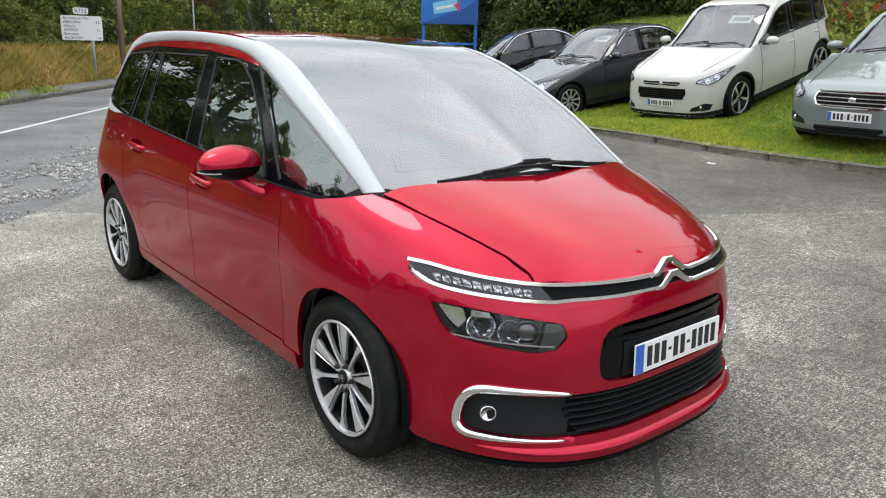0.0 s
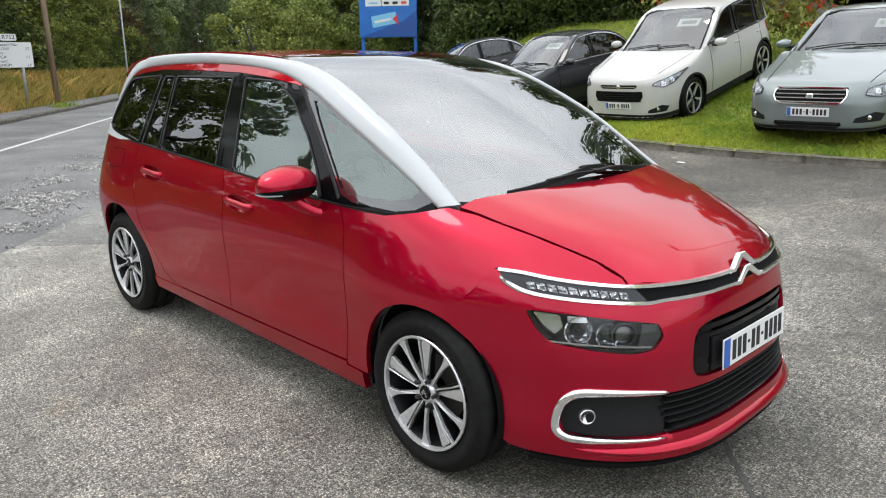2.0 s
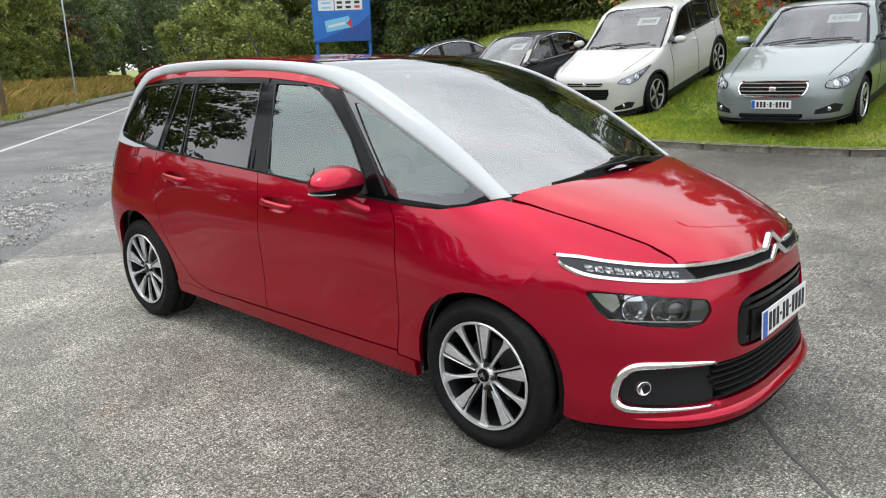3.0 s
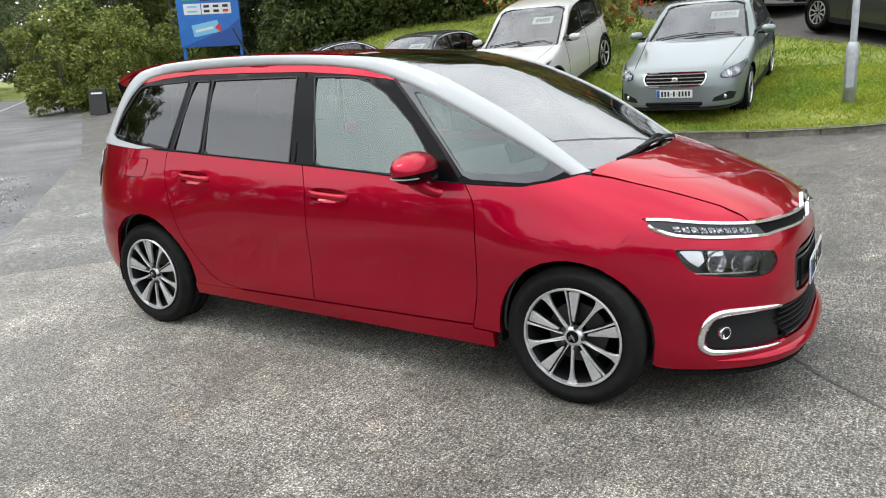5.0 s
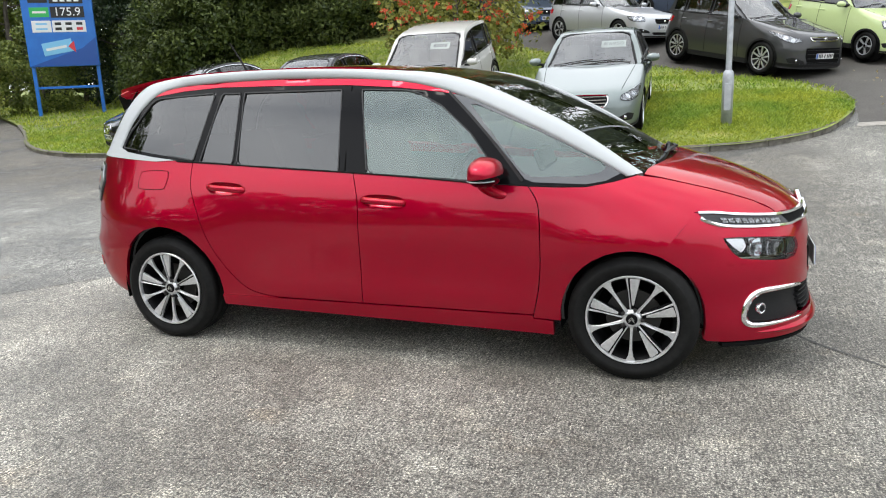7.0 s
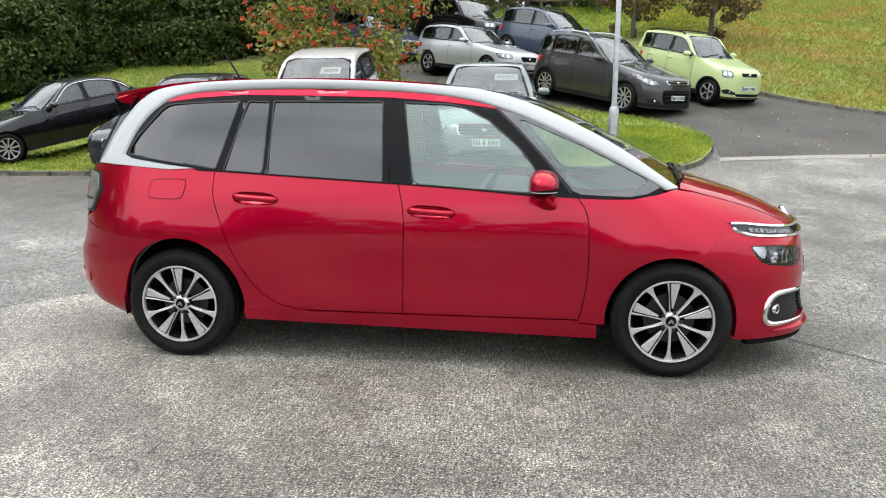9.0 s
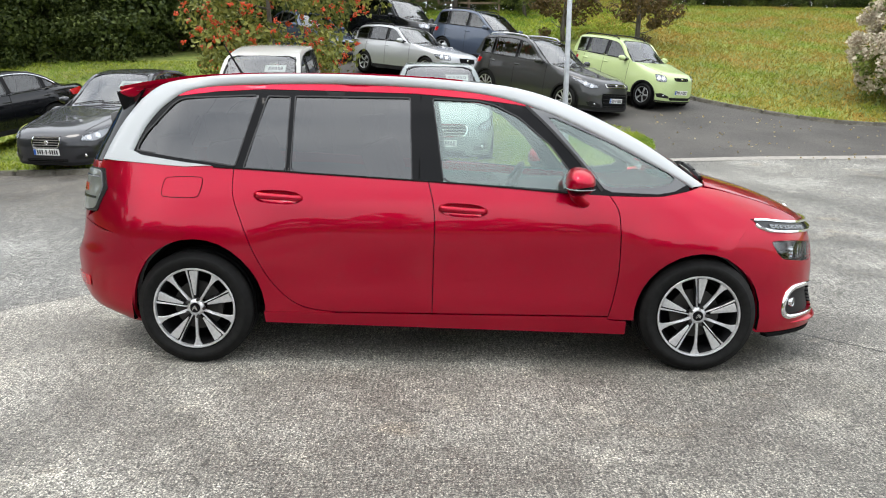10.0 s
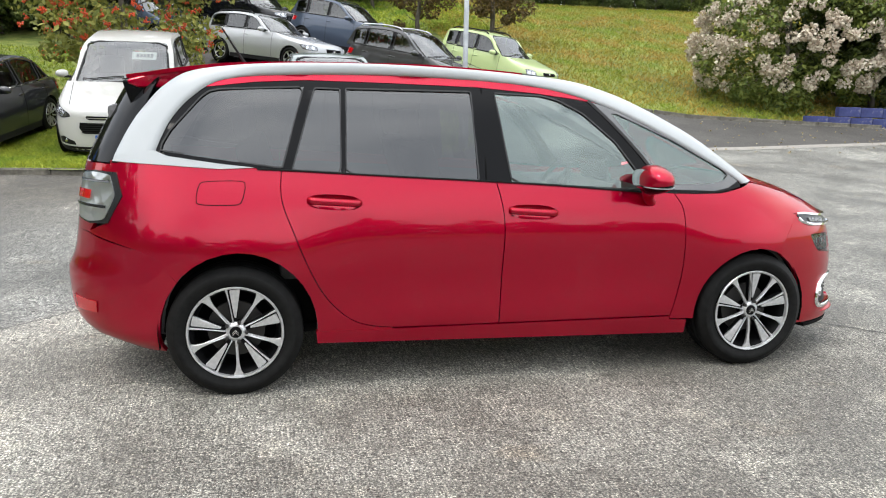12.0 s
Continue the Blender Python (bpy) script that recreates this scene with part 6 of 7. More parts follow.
SUV = dict(upper=0.80, wb=2.66, w=1.83, h=1.68, fo=0.88, ro=0.88, cz=1.10, hz=0.90, cx=2.12, rx=-0.68, wt=1.18, wr=-0.42, saloon=False, z=on_grass, r=0.345,
           roof=[(-0.85, 1.0), (-0.70, 1.12), (-0.50, 1.46), (-0.36, 1.58), (0.1, 1.655), (0.6, 1.68), (1.0, 1.66), (1.25, 1.60), (1.6, 1.43), (2.14, 1.11), (2.3, 1.0)],
           win=[(0.98, 1.90), (0.12, 0.88), (-0.42, 0.02)], handles=(1.02, 0.14), gaps=(2.02, 0.96, 0.08), lamp=[(0.29, 0.745), (0.46, 0.70), (0.62, 0.745), (0.82, 0.90), (0.79, 0.915), (0.55, 0.855), (0.33, 0.80)], bowls=((0.46, 0.765, 0.040), (0.58, 0.80, 0.042)), grille=(0.40, 0.56, 0.70, 2), intake=(0.42, 0.26, 0.33, 2), plate=0.46, spokes="5")


def sized(base, **kw):
    return {**base, **kw}


other_car("saloon_car", "silver saloon car with a price card, parked on grass", sized(SALOON, paint=P_SILVER, bar=M_CHROME, surround=1, card=0.33, price="€6950", spokes="7", grille=(0.43, 0.53, 0.71, 4)), (1.22, 8.10), -88, "cars for sale")
other_car("crossover_car", "white crossover car with a price card, parked on grass", sized(SUV, paint=P_WHITE, r=0.358, w=1.93, cz=1.07, cx=2.20, wt=1.24, win=[(0.98, 1.97), (0.12, 0.88), (-0.42, 0.02)], roof=[(-0.85, 1.0), (-0.70, 1.12), (-0.50, 1.46), (-0.36, 1.58), (0.1, 1.655), (0.6, 1.68), (1.02, 1.66), (1.3, 1.60), (1.66, 1.42), (2.22, 1.08), (2.4, 0.97)], card=0.3, cladding=1, skirt=0.275, grille=(0.36, 0.715, 0.775, 1), bar=M_CHROME, intake=(0.47, 0.495, 0.67, 5), badge=0.0, plate=0.43, sill=M_BLACK_TRIM), (-2.42, 9.52), -90.5, "cars for sale")
other_car("saloon_car", "dark grey saloon car parked on grass by the kerb", sized(SALOON, paint=P_GREY, h=1.53, roof=[(x, z + (0.05 if z > 1.2 else 0.0)) for x, z in SALOON["roof"]], wb=2.84, bar=M_CHROME, card=0.3, grille=(0.27, 0.49, 0.69, 5), waist=M_CHROME, brow=M_CHROME, surround=1), (-5.45, 9.0), -100, "cars for sale")
other_car("saloon_car", "black saloon car with chrome window trim on grass", sized(SALOON, paint=P_BLACK, wb=2.89, fo=0.85, bar=M_CHROME, grille=(0.22, 0.52, 0.68, 8), waist=M_CHROME, brow=M_CHROME, surround=1), (-9.8, 10.3), -122, "cars for sale")
other_car("crossover_car", "graphite grey crossover car with silver roof rails", sized(SUV, paint=P_BROWN, spokes="10", cladding=1, skirt=0.30, rails=M_ALLOY, wb=2.69, z=height, bar=M_CHROME, surround=1, grille=(0.40, 0.76, 0.84, 2), intake=(0.5, 0.28, 0.62, 4)), (4.74, 14.12), -46.5, "cars for sale")
other_car("small_car", "pale lime green small car with black roof rails", sized(SUV, paint=P_LIME, rails=M_BLACK_TRIM, wb=2.30, w=1.58, h=1.57, fo=0.62, ro=0.58, cx=1.84, rx=-0.48, wt=1.12, wr=-0.36, r=0.30, z=height, cz=1.05, hz=0.88,
          roof=[(-0.62, 0.95), (-0.50, 1.07), (-0.42, 1.40), (-0.30, 1.51), (0.2, 1.56), (0.7, 1.57), (1.0, 1.55), (1.18, 1.50), (1.5, 1.30), (1.86, 1.06), (2.0, 0.95)], win=[(0.82, 1.62), (0.12, 0.74), (-0.30, 0.04)], handles=(0.86, 0.12), gaps=(1.70, 0.80, 0.08), lamp=[(0.32, 0.70), (0.48, 0.69), (0.60, 0.70), (0.63, 0.85), (0.48, 0.865), (0.33, 0.84)], bowls=((0.42, 0.775, 0.045), (0.54, 0.775, 0.045)), cladding=1, grille=(0.28, 0.74, 0.82, 2)), (6.90, 15.25), -52.8, "cars for sale")

other_car("estate_car", "pale silver estate car with dark roof rails", sized(SUV, paint=P_ALU, rails=M_BLACK_TRIM, wb=2.70, w=1.79, h=1.49, fo=0.92, ro=1.0, cx=2.0, rx=-0.85, wt=1.15, wr=-0.55, r=0.315, z=height, cz=0.98, hz=0.78,
          roof=[(-1.0, 0.9), (-0.88, 1.0), (-0.66, 1.30), (-0.5, 1.41), (0, 1.47), (0.5, 1.49), (0.95, 1.47), (1.2, 1.42), (1.55, 1.25), (2.02, 0.99), (2.2, 0.9)], win=[(0.95, 1.78), (0.14, 0.86), (-0.60, 0.05)], lamp=[(0.32, 0.60), (0.50, 0.59), (0.68, 0.62), (0.74, 0.74), (0.52, 0.745), (0.33, 0.73)], bowls=((0.44, 0.665, 0.045), (0.57, 0.675, 0.045)), grille=(0.33, 0.55, 0.68, 3)), (1.16, 18.25), -42, "cars for sale")
other_car("off_road_car", "large black off-road car parked on the tarmac", sized(SUV, paint=P_BLACK, wb=2.88, w=1.95, h=1.84, fo=0.85, ro=1.1, cx=2.25, rx=-0.95, wt=1.45, wr=-0.75, r=0.37, z=height, cz=1.16, hz=1.0, spokes="10",
          roof=[(-1.1, 1.0), (-0.98, 1.18), (-0.86, 1.66), (-0.72, 1.78), (0, 1.83), (0.6, 1.84), (1.25, 1.82), (1.5, 1.74), (1.8, 1.52), (2.27, 1.17), (2.4, 1.05)], win=[(1.12, 2.02), (0.16, 1.02), (-0.8, 0.06)], handles=(1.16, 0.2), gaps=(2.14, 1.1, 0.1), lamp=[(0.34, 0.82), (0.50, 0.81), (0.66, 0.83), (0.68, 0.96), (0.50, 0.975), (0.35, 0.965)], bowls=((0.45, 0.89, 0.05), (0.57, 0.89, 0.05)), grille=(0.45, 0.80, 0.96, 3)), (0.5, 23.0), -43, "cars for sale")
other_car("off_road_car", "dark blue-grey off-road car with roof rails", sized(SUV, paint=P_NAVY, rails=M_BLACK_TRIM, z=height), (3.6, 20.1), -40, "cars for sale")
other_car("hatchback_car", "blue-grey hatchback parked beside the berry tree", sized(SALOON, paint=P_NAVY, z=height), (-2.9, 22.4), -48, "cars for sale")
other_car("hatchback_car", "white hatchback parked behind the other cars", sized(SALOON, paint=P_WHITE, z=height), (-4.6, 26.0), -48, "cars for sale")


# ---- kerbs, lines, joints ----
def kerb_run(name, label, pts, zf, up, width=0.13, length=0.9):
    """A kerb of single stones along a line; the line is its face, the stones lie to its left."""
    line = smooth_line(pts, 8)
    run, acc = [line[0]], 0.0
    for a, b in zip(line, line[1:]):
        seg = (b - a).length
        while acc + seg >= length:
            a = a + (b - a) * ((length - acc) / seg)
            run.append(a.copy())
            seg, acc = (b - a).length, 0.0
        acc += seg
    top = new(name, None)
    tagged(top, label, "kerb", kind="structure")
    shapes = []
    for k in range(4):
        b = box(length - 0.014, width, 0.26, Matrix(), 0.012 + 0.006 * k, seg=1)
        rnd = random.Random(k)
        for v in b.verts:
            v.co += Vector((rnd.uniform(-1, 1), rnd.uniform(-1, 1), rnd.uniform(-1, 1))) * 0.004
        me = mesh_of(b, "kerb_stone")
        me.materials.append(M_KERB)
        shapes.append(me)
    rnd = random.Random(5)
    for a, b in zip(run, run[1:]):
        m, d = (a + b) / 2, b - a
        n = Vector((-d.y, d.x)).normalized()
        c = m + n * width / 2
        st = new("kerb_stone", shapes[rnd.randrange(4)])
        st.parent = top
        slope = math.atan2(zf(b.x, b.y) - zf(a.x, a.y), d.length)
        st.matrix_world = Matrix.Translation((c.x, c.y, zf(m.x, m.y) + up - 0.13 + rnd.uniform(-0.006, 0.006))) @ Euler((rnd.uniform(-0.02, 0.02), -slope, math.atan2(d.y, d.x))).to_matrix().to_4x4()
    return top


kerb_run("kerb", "weathered concrete kerb round the grass verge", KERB_ISLAND[1:], height, 0.095)
kerb_run("kerb_far", "low concrete kerb along the grass bank", [(16.4, 13.05), (14.2, 13.45), (12.36, 13.9), (11.2, 14.05), (9.4, 15.2), (8.09, 16.25), (7.0, 17.6)][::-1], height, 0.10)
kerb_run("kerb_road", "grey kerb along the far side of the road", [along(u, -7.9)[:2] for u in range(90, -16, -5)], lambda x, y: height(x, y), 0.10, 0.13, 1.2)
bm = sheet([along(u, n)[:2] for u, n in ((-40, -8.04), (120, -8.04), (120, -9.3), (-40, -9.3))], lambda x, y: height(x, y) + 0.085, 3.0)
tagged(solid("pavement", bm, M_ASPHALT, True), "narrow worn tarmac footpath beside the road", "pavement", kind="structure")
bm = bmesh.new()
for u in range(-20, 100, 3):
    n = -5.28 - 0.004 * u
    bm.faces.new([bm.verts.new(along(a, b, height(*along(a, b)[:2]) - 0.008 + 0.003)) for a, b in ((u, n - 0.06), (u + 3, n - 0.06), (u + 3, n + 0.06), (u, n + 0.06))])
tagged(solid("road_line", bm, M_WHITE_LINE), "worn white line painted along the road", "road marking", kind="structure")
bm = sheet([(5.42, 9.2), (7.3, 9.6), (9.29, 10.02), (12, 10.65), (14.7, 11.1), (30, 13.2), (30, 14.3), (16.4, 13.0), (14.2, 13.4), (12.36, 13.85), (11.2, 14.0), (9.4, 15.15), (8.0, 16.3), (6.5, 19.9), (3, 26.9), (-4, 30.9), (-7.9, 27), (-5.4, 21.5), (-0.95, 17.5), (2.65, 14.5), (4.95, 12.6), (5.45, 11.6), (5.6, 10.6)], lambda x, y: height(x, y) + 0.004, 1.0)
tagged(solid("driveway", bm, M_TARMAC, True), "dark tarmac driveway up to the parked cars", "pavement", kind="structure")
bm = sheet([(5.34, 8.88), (7.3, 9.28), (9.29, 9.70), (12, 10.33), (14.7, 10.78), (30, 12.85), (30, 13.2), (14.7, 11.1), (12, 10.65), (9.29, 10.02), (7.3, 9.6), (5.42, 9.2)], lambda x, y: height(x, y) + 0.007, 1.0)
tagged(solid("drain_strip", bm, M_PALE, True), "pale concrete strip across the driveway mouth", "pavement", kind="structure")


# loose gravel where the road meets the concrete
M_GRAVEL = noisy("loose_gravel", [(0.36, (0.12, 0.115, 0.105)), (0.62, (0.50, 0.49, 0.46))], 9, 0.5)
rv = np.random.default_rng(31)
stones = bmesh.new()
bmesh.ops.create_icosphere(stones, subdivisions=1, radius=1.0)
sv, sf = np.array([v.co[:] for v in stones.verts]), np.array([[v.index for v in f.verts] for f in stones.faces])
stones.free()
gu, gn = rv.uniform(0.5, 9.0, 5200), -2.75 + rv.normal(size=5200) * 0.33
keep = [noise.noise((a * 1.3, b * 1.3, 0)) > -0.12 for a, b in zip(gu, gn)]
gu, gn = gu[keep], gn[keep]
at = np.column_stack([-0.829 * gu + 0.559 * gn, 0.559 * gu + 0.829 * gn, np.zeros(len(gu))])
at[:, 2] = [height(x, y) for x, y, _ in at]
rr_ = rv.uniform(0.006, 0.017, len(at))[:, None] * rv.uniform(0.6, 1.3, (len(at), 3))
me = bpy.data.meshes.new("gravel")
me.from_pydata((at[:, None, :] + sv[None] * rr_[:, None, :]).reshape(-1, 3).tolist(), [], (np.arange(len(at))[:, None, None] * len(sv) + sf[None]).reshape(-1, 3).tolist())
me.materials.append(M_GRAVEL)
tagged(new("gravel", me), "loose pale gravel along the edge of the road", "gravel", kind="stuff")


def joint(pts, w=0.014):
    path = smooth_line(pts, 6)
    bm = bmesh.new()
    rows = []
    for i, p in enumerate(path):
        d = (path[min(i + 1, len(path) - 1)] - path[max(i - 1, 0)]).normalized()
        n = Vector((-d.y, d.x)) * w * (1 + 0.5 * noise.noise((p.x * 3, p.y * 3, 0)))
        q = p + Vector((-d.y, d.x)) * 0.01 * noise.noise((p.x * 5, p.y * 5, 4))
        rows.append([bm.verts.new((q.x + s * n.x, q.y + s * n.y, height(q.x, q.y) + 0.003)) for s in (-1, 1)])
    for a, b in zip(rows, rows[1:]):
        bm.faces.new((a[0], a[1], b[1], b[0]))
    return tagged(solid("slab_joint", bm, M_JOINT), "dark tarred joint between concrete slabs", "joint", kind="structure")


joint([(3.0, 0.95), (3.49, 0.30), (3.81, -0.11), (4.15, -0.45), (5.2, -1.7), (6.6, -3.4)], 0.010)
joint([(-2.6, -0.95), (-1.84, 0.02), (-1.42, 0.55), (-0.4, 1.65), (1.2, 3.6), (3.5, 6.5)], 0.006)
joint([(-6.3, 2.45), (-5.0, 3.9), (-2.8, 6.4)], 0.006)


# ---- plants ----
def cloud_mesh(name, centres, radii, count, size, material, seed, flat=0.6, aspect=0.55):
    """Leaves strewn in clumps: centres (n, 3) with radii; count leaves of about that size."""
    rng = np.random.default_rng(seed)
    k = rng.integers(0, len(centres), count)
    v = rng.normal(size=(count, 3))
    v /= np.linalg.norm(v, axis=1)[:, None]
    rad = rng.uniform(0.35, 1.0, count) ** 0.5
    p = centres[k] + v * (radii[k] * rad)[:, None] * np.array([1, 1, 0.8])
    nrm = v * 0.7 + rng.normal(size=(count, 3)) * flat + np.array([0, 0, 0.5])
    nrm /= np.linalg.norm(nrm, axis=1)[:, None]
    t = np.cross(nrm, rng.normal(size=(count, 3)))
    t /= np.linalg.norm(t, axis=1)[:, None]
    b = np.cross(nrm, t)
    s = (size * rng.uniform(0.6, 1.35, count))[:, None]
    quad = np.stack([p - t * s, p + b * s * aspect, p + t * s - nrm * s * 0.3, p - b * s * aspect], 1).reshape(-1, 3)
    me = bpy.data.meshes.new(name)
    faces = np.arange(count * 4).reshape(-1, 4)
    me.from_pydata(quad.tolist(), [], faces.tolist())
    me.materials.append(material)
    return me


def leaf_mat(name, dark, light, rough=0.55, patch=None):
    m = mat(name, light, rough, spec=0.3)
    nt = m.node_tree
    g = nt.nodes.new("ShaderNodeNewGeometry")
    c = ramp_of(nt, g.outputs["Random Per Island"], [(0.0, dark), (0.55, tuple((a + b) / 2 for a, b in zip(dark, light))), (1.0, light)])
    if patch:
        c = mix_of(nt, 1.0, c, ramp_of(nt, noise_of(nt, patch[0], 5, 0.6), [(0.36, patch[1]), (0.62, patch[2])]), "MULTIPLY")
    oi = nt.nodes.new("ShaderNodeObjectInfo")
    c = mix_of(nt, 1.0, c, ramp_of(nt, oi.outputs["Random"], [(0, (0.75, 0.8, 0.7)), (1, (1.25, 1.15, 1.1))]), "MULTIPLY")
    p = nt.nodes["Principled BSDF"]
    nt.links.new(c, p.inputs["Base Color"])
    tr = nt.nodes.new("ShaderNodeBsdfTranslucent")
    nt.links.new(c, tr.inputs["Color"])
    mx = nt.nodes.new("ShaderNodeMixShader")
    mx.inputs["Fac"].default_value = 0.25
    nt.links.new(p.outputs["BSDF"], mx.inputs[1])
    nt.links.new(tr.outputs["BSDF"], mx.inputs[2])
    nt.links.new(mx.outputs["Shader"], nt.nodes["Material Output"].inputs["Surface"])
    return m


L_OAK = leaf_mat("oak_leaf", (0.028, 0.047, 0.013), (0.11, 0.145, 0.038))
# oak leaves made paler and greyer: distance haze is in the colour
L_HAZE = leaf_mat("hazy_oak_leaf", (0.075, 0.105, 0.055), (0.21, 0.26, 0.12))
L_PALE = leaf_mat("sycamore_leaf", (0.075, 0.115, 0.024), (0.27, 0.31, 0.075))
L_YEW = leaf_mat("yew_leaf", (0.016, 0.032, 0.016), (0.05, 0.078, 0.032))
L_ROWAN = leaf_mat("rowan_leaf", (0.09, 0.12, 0.025), (0.28, 0.29, 0.07))
L_RUST = leaf_mat("rusty_leaf", (0.07, 0.05, 0.02), (0.2, 0.13, 0.05))
M_BERRY = mat("orange_berry", (0.62, 0.07, 0.015), 0.35)
M_BLOOM = leaf_mat("faded_bloom", (0.40, 0.33, 0.27), (0.78, 0.74, 0.66))
M_BARK = noisy("bark", [(0.3, (0.05, 0.042, 0.033)), (0.7, (0.14, 0.12, 0.10))], 12, 0.9, bump=0.6, bscale=30, stretch=(1, 1, 0.25))


def tree_form(seed, height_, spread, trunk_r, clear, leaves, size, material, clumps=46, narrow=0.0):
    """The trunk mesh and the crown mesh of one tree form, its foot at the origin."""
    rng = random.Random(seed)
    lean = Vector((rng.uniform(-0.05, 0.05), rng.uniform(-0.05, 0.05), 1))
    bms = [sweep([lean * (height_ * 0.8 * k / 7) + Vector((rng.uniform(-1, 1), rng.uniform(-1, 1), 0)) * trunk_r * 0.5 for k in range(8)], circle_section(trunk_r, 8), (0, 1, 0), lambda t: 1.25 - 1.05 * t)]
    cs, rs = [], []
    for k in range(9):
        a, z = k * 2.4 + rng.uniform(-0.4, 0.4), height_ * (clear + (0.85 - clear) * (k + 0.5) / 9)
        reach = spread * (0.9 - 0.5 * abs((z / height_ - clear) / (1 - clear) - 0.35))
        s = lean * z
        e = s + Vector((math.cos(a) * reach * 0.8, math.sin(a) * reach * 0.8, reach * 0.35))
        m = s.lerp(e, 0.5) + Vector((0, 0, -0.08 * reach))
        bms.append(sweep(smooth_line([s, m, e], 4), circle_section(trunk_r * 0.32, 6), (0, 0.2, 1), lambda t: 1 - 0.8 * t))
    for k in range(clumps):
        z = clear + (1 - clear) * rng.random()
        w = math.sin(math.pi * min(1, max(0.06, ((z - clear) / (1 - clear)) * (0.86 - narrow) + 0.12))) ** 0.6
        a, r = rng.uniform(0, 2 * math.pi), spread * w * math.sqrt(rng.uniform(0.15, 1))
        cs.append((r * math.cos(a), r * math.sin(a), z * height_))
        rs.append(spread * rng.uniform(0.16, 0.34))
    crown = cloud_mesh("crown", np.array(cs), np.array(rs), leaves, size, material, seed)
    t = merge(*bms)
    tm = mesh_of(t, "trunk")
    tm.materials.append(M_BARK)
    tm.shade_smooth()
    return tm, crown


FORMS = {
    "oak": [tree_form(11 + k, 13, 4.3, 0.26, 0.12, 9000, 0.17, L_OAK, 70) for k in range(3)],
    "pale": [tree_form(31 + k, 12, 3.8, 0.2, 0.10, 8500, 0.16, L_PALE, 64) for k in range(2)],
    "hazy_oak": [tree_form(15 + k, 13, 4.3, 0.26, 0.12, 9000, 0.17, L_HAZE, 70) for k in range(2)],
    "yew": [tree_form(51, 7.5, 3.0, 0.2, 0.03, 12000, 0.10, L_YEW, 70)],
    "bush": [tree_form(61 + k, 4.0, 2.1, 0.07, 0.02, 7000, 0.085, (L_PALE, L_OAK)[k], 44) for k in range(2)],
    "rust": [tree_form(71, 7.0, 2.4, 0.14, 0.08, 5000, 0.12, L_RUST, 40)],
}


def plant(kind, label, form, x, y, z, turn, size, category="tree", group=""):
    t = new(kind, None)
    t.matrix_world = pose(x, y, z, 0, 0, turn) @ Matrix.Scale(size, 4)
    tagged(t, label, category, group)
    for nm, me in zip(("trunk", "crown"), form):
        o = new(nm, me)
        o.parent = t
    return t


rt = random.Random(8)


def belt_of(kind, label, forms, spots, sizes, group):
    for x, y in spots:
        f = FORMS[rt.choice(forms)]
        plant(kind, label, rt.choice(f), x, y, height(x, y) - 0.1, rt.uniform(0, 360), rt.uniform(*sizes), "tree", group)


# wood behind the cars, and the one across the road
belt_of("tree", "tall leafy tree in a dense dark wood", ("oak", "oak", "yew", "pale"), [(-31 + k * 2.5 + rt.uniform(-0.8, 0.8), 27.5 + rt.uniform(-1.2, 1.6) - 0.12 * k) for k in range(11)], (0.6, 0.8), "wood behind the cars")
belt_of("tree", "tall leafy tree in a dense dark wood", ("oak",), [(-36 + k * 3.2 + rt.uniform(-1, 1), 36 + rt.uniform(-2, 2)) for k in range(9)], (0.7, 0.9), "wood behind the cars")
belt_of("tree", "leafy green tree beside the road", ("hazy_oak", "pale", "pale", "pale", "rust"), [tuple(along(u + rt.uniform(-1, 1), -14.5 + rt.uniform(-1.4, 1.2))[:2]) for u in range(10, 90, 4)], (0.6, 0.95), "trees across the road")
belt_of("tree", "leafy green tree beside the road", ("hazy_oak",), [tuple(along(u + rt.uniform(-1, 1), -20 + rt.uniform(-2, 2))[:2]) for u in range(14, 130, 6)], (1.0, 1.3), "trees across the road")
belt_of("tree", "leafy green tree beside the road", ("hazy_oak", "pale"), [tuple(along(u, n)[:2]) for u, n in ((46, 4.5), (50, 2.6), (55, 5.0), (57, 1.6), (62, 2), (70, -1), (78, 3), (86, 0), (95, -3), (90, -11.5), (97, -12.5), (105, -6), (108, -12), (116, -8), (118, -13), (60, 8), (68, 10))], (0.9, 1.2), "trees across the road")
belt_of("tree", "low leafy tree in the roadside hedge", ("hazy_oak", "pale"), [tuple(along(u, -17 + rt.uniform(-1.5, 1.5))[:2]) for u in range(-46, 8, 5)], (0.26, 0.38), "trees across the road")
for x, y, s in ((-27.0, 19.2, 1.0), (-25.4, 17.6, 0.85), (-28.5, 17.0, 1.1), (-25.0, 21.6, 0.95), (-30, 19, 1.2)):
    plant("bush", "dense pale green hedge bush beside the price sign", FORMS["bush"][0], x, y, height(x, y), rt.uniform(0, 360), s, "bush", "hedge")
for x, y, s in ((-20.5, 25.5, 0.95), (-17.6, 26.0, 1.05), (-22.8, 24.6, 0.85)):
    plant("yew_tree", "dark dense yew tree", FORMS["yew"][0], x, y, height(x, y), rt.uniform(0, 360), s, "tree", "wood behind the cars")
foot = smooth_line([(-18.5, 21.4), (-16.5, 20.6), (-14.5, 20.3), (-11.6, 21.4), (-9.2, 23.2), (-6.5, 25.0), (-3.5, 26.5)], 7)
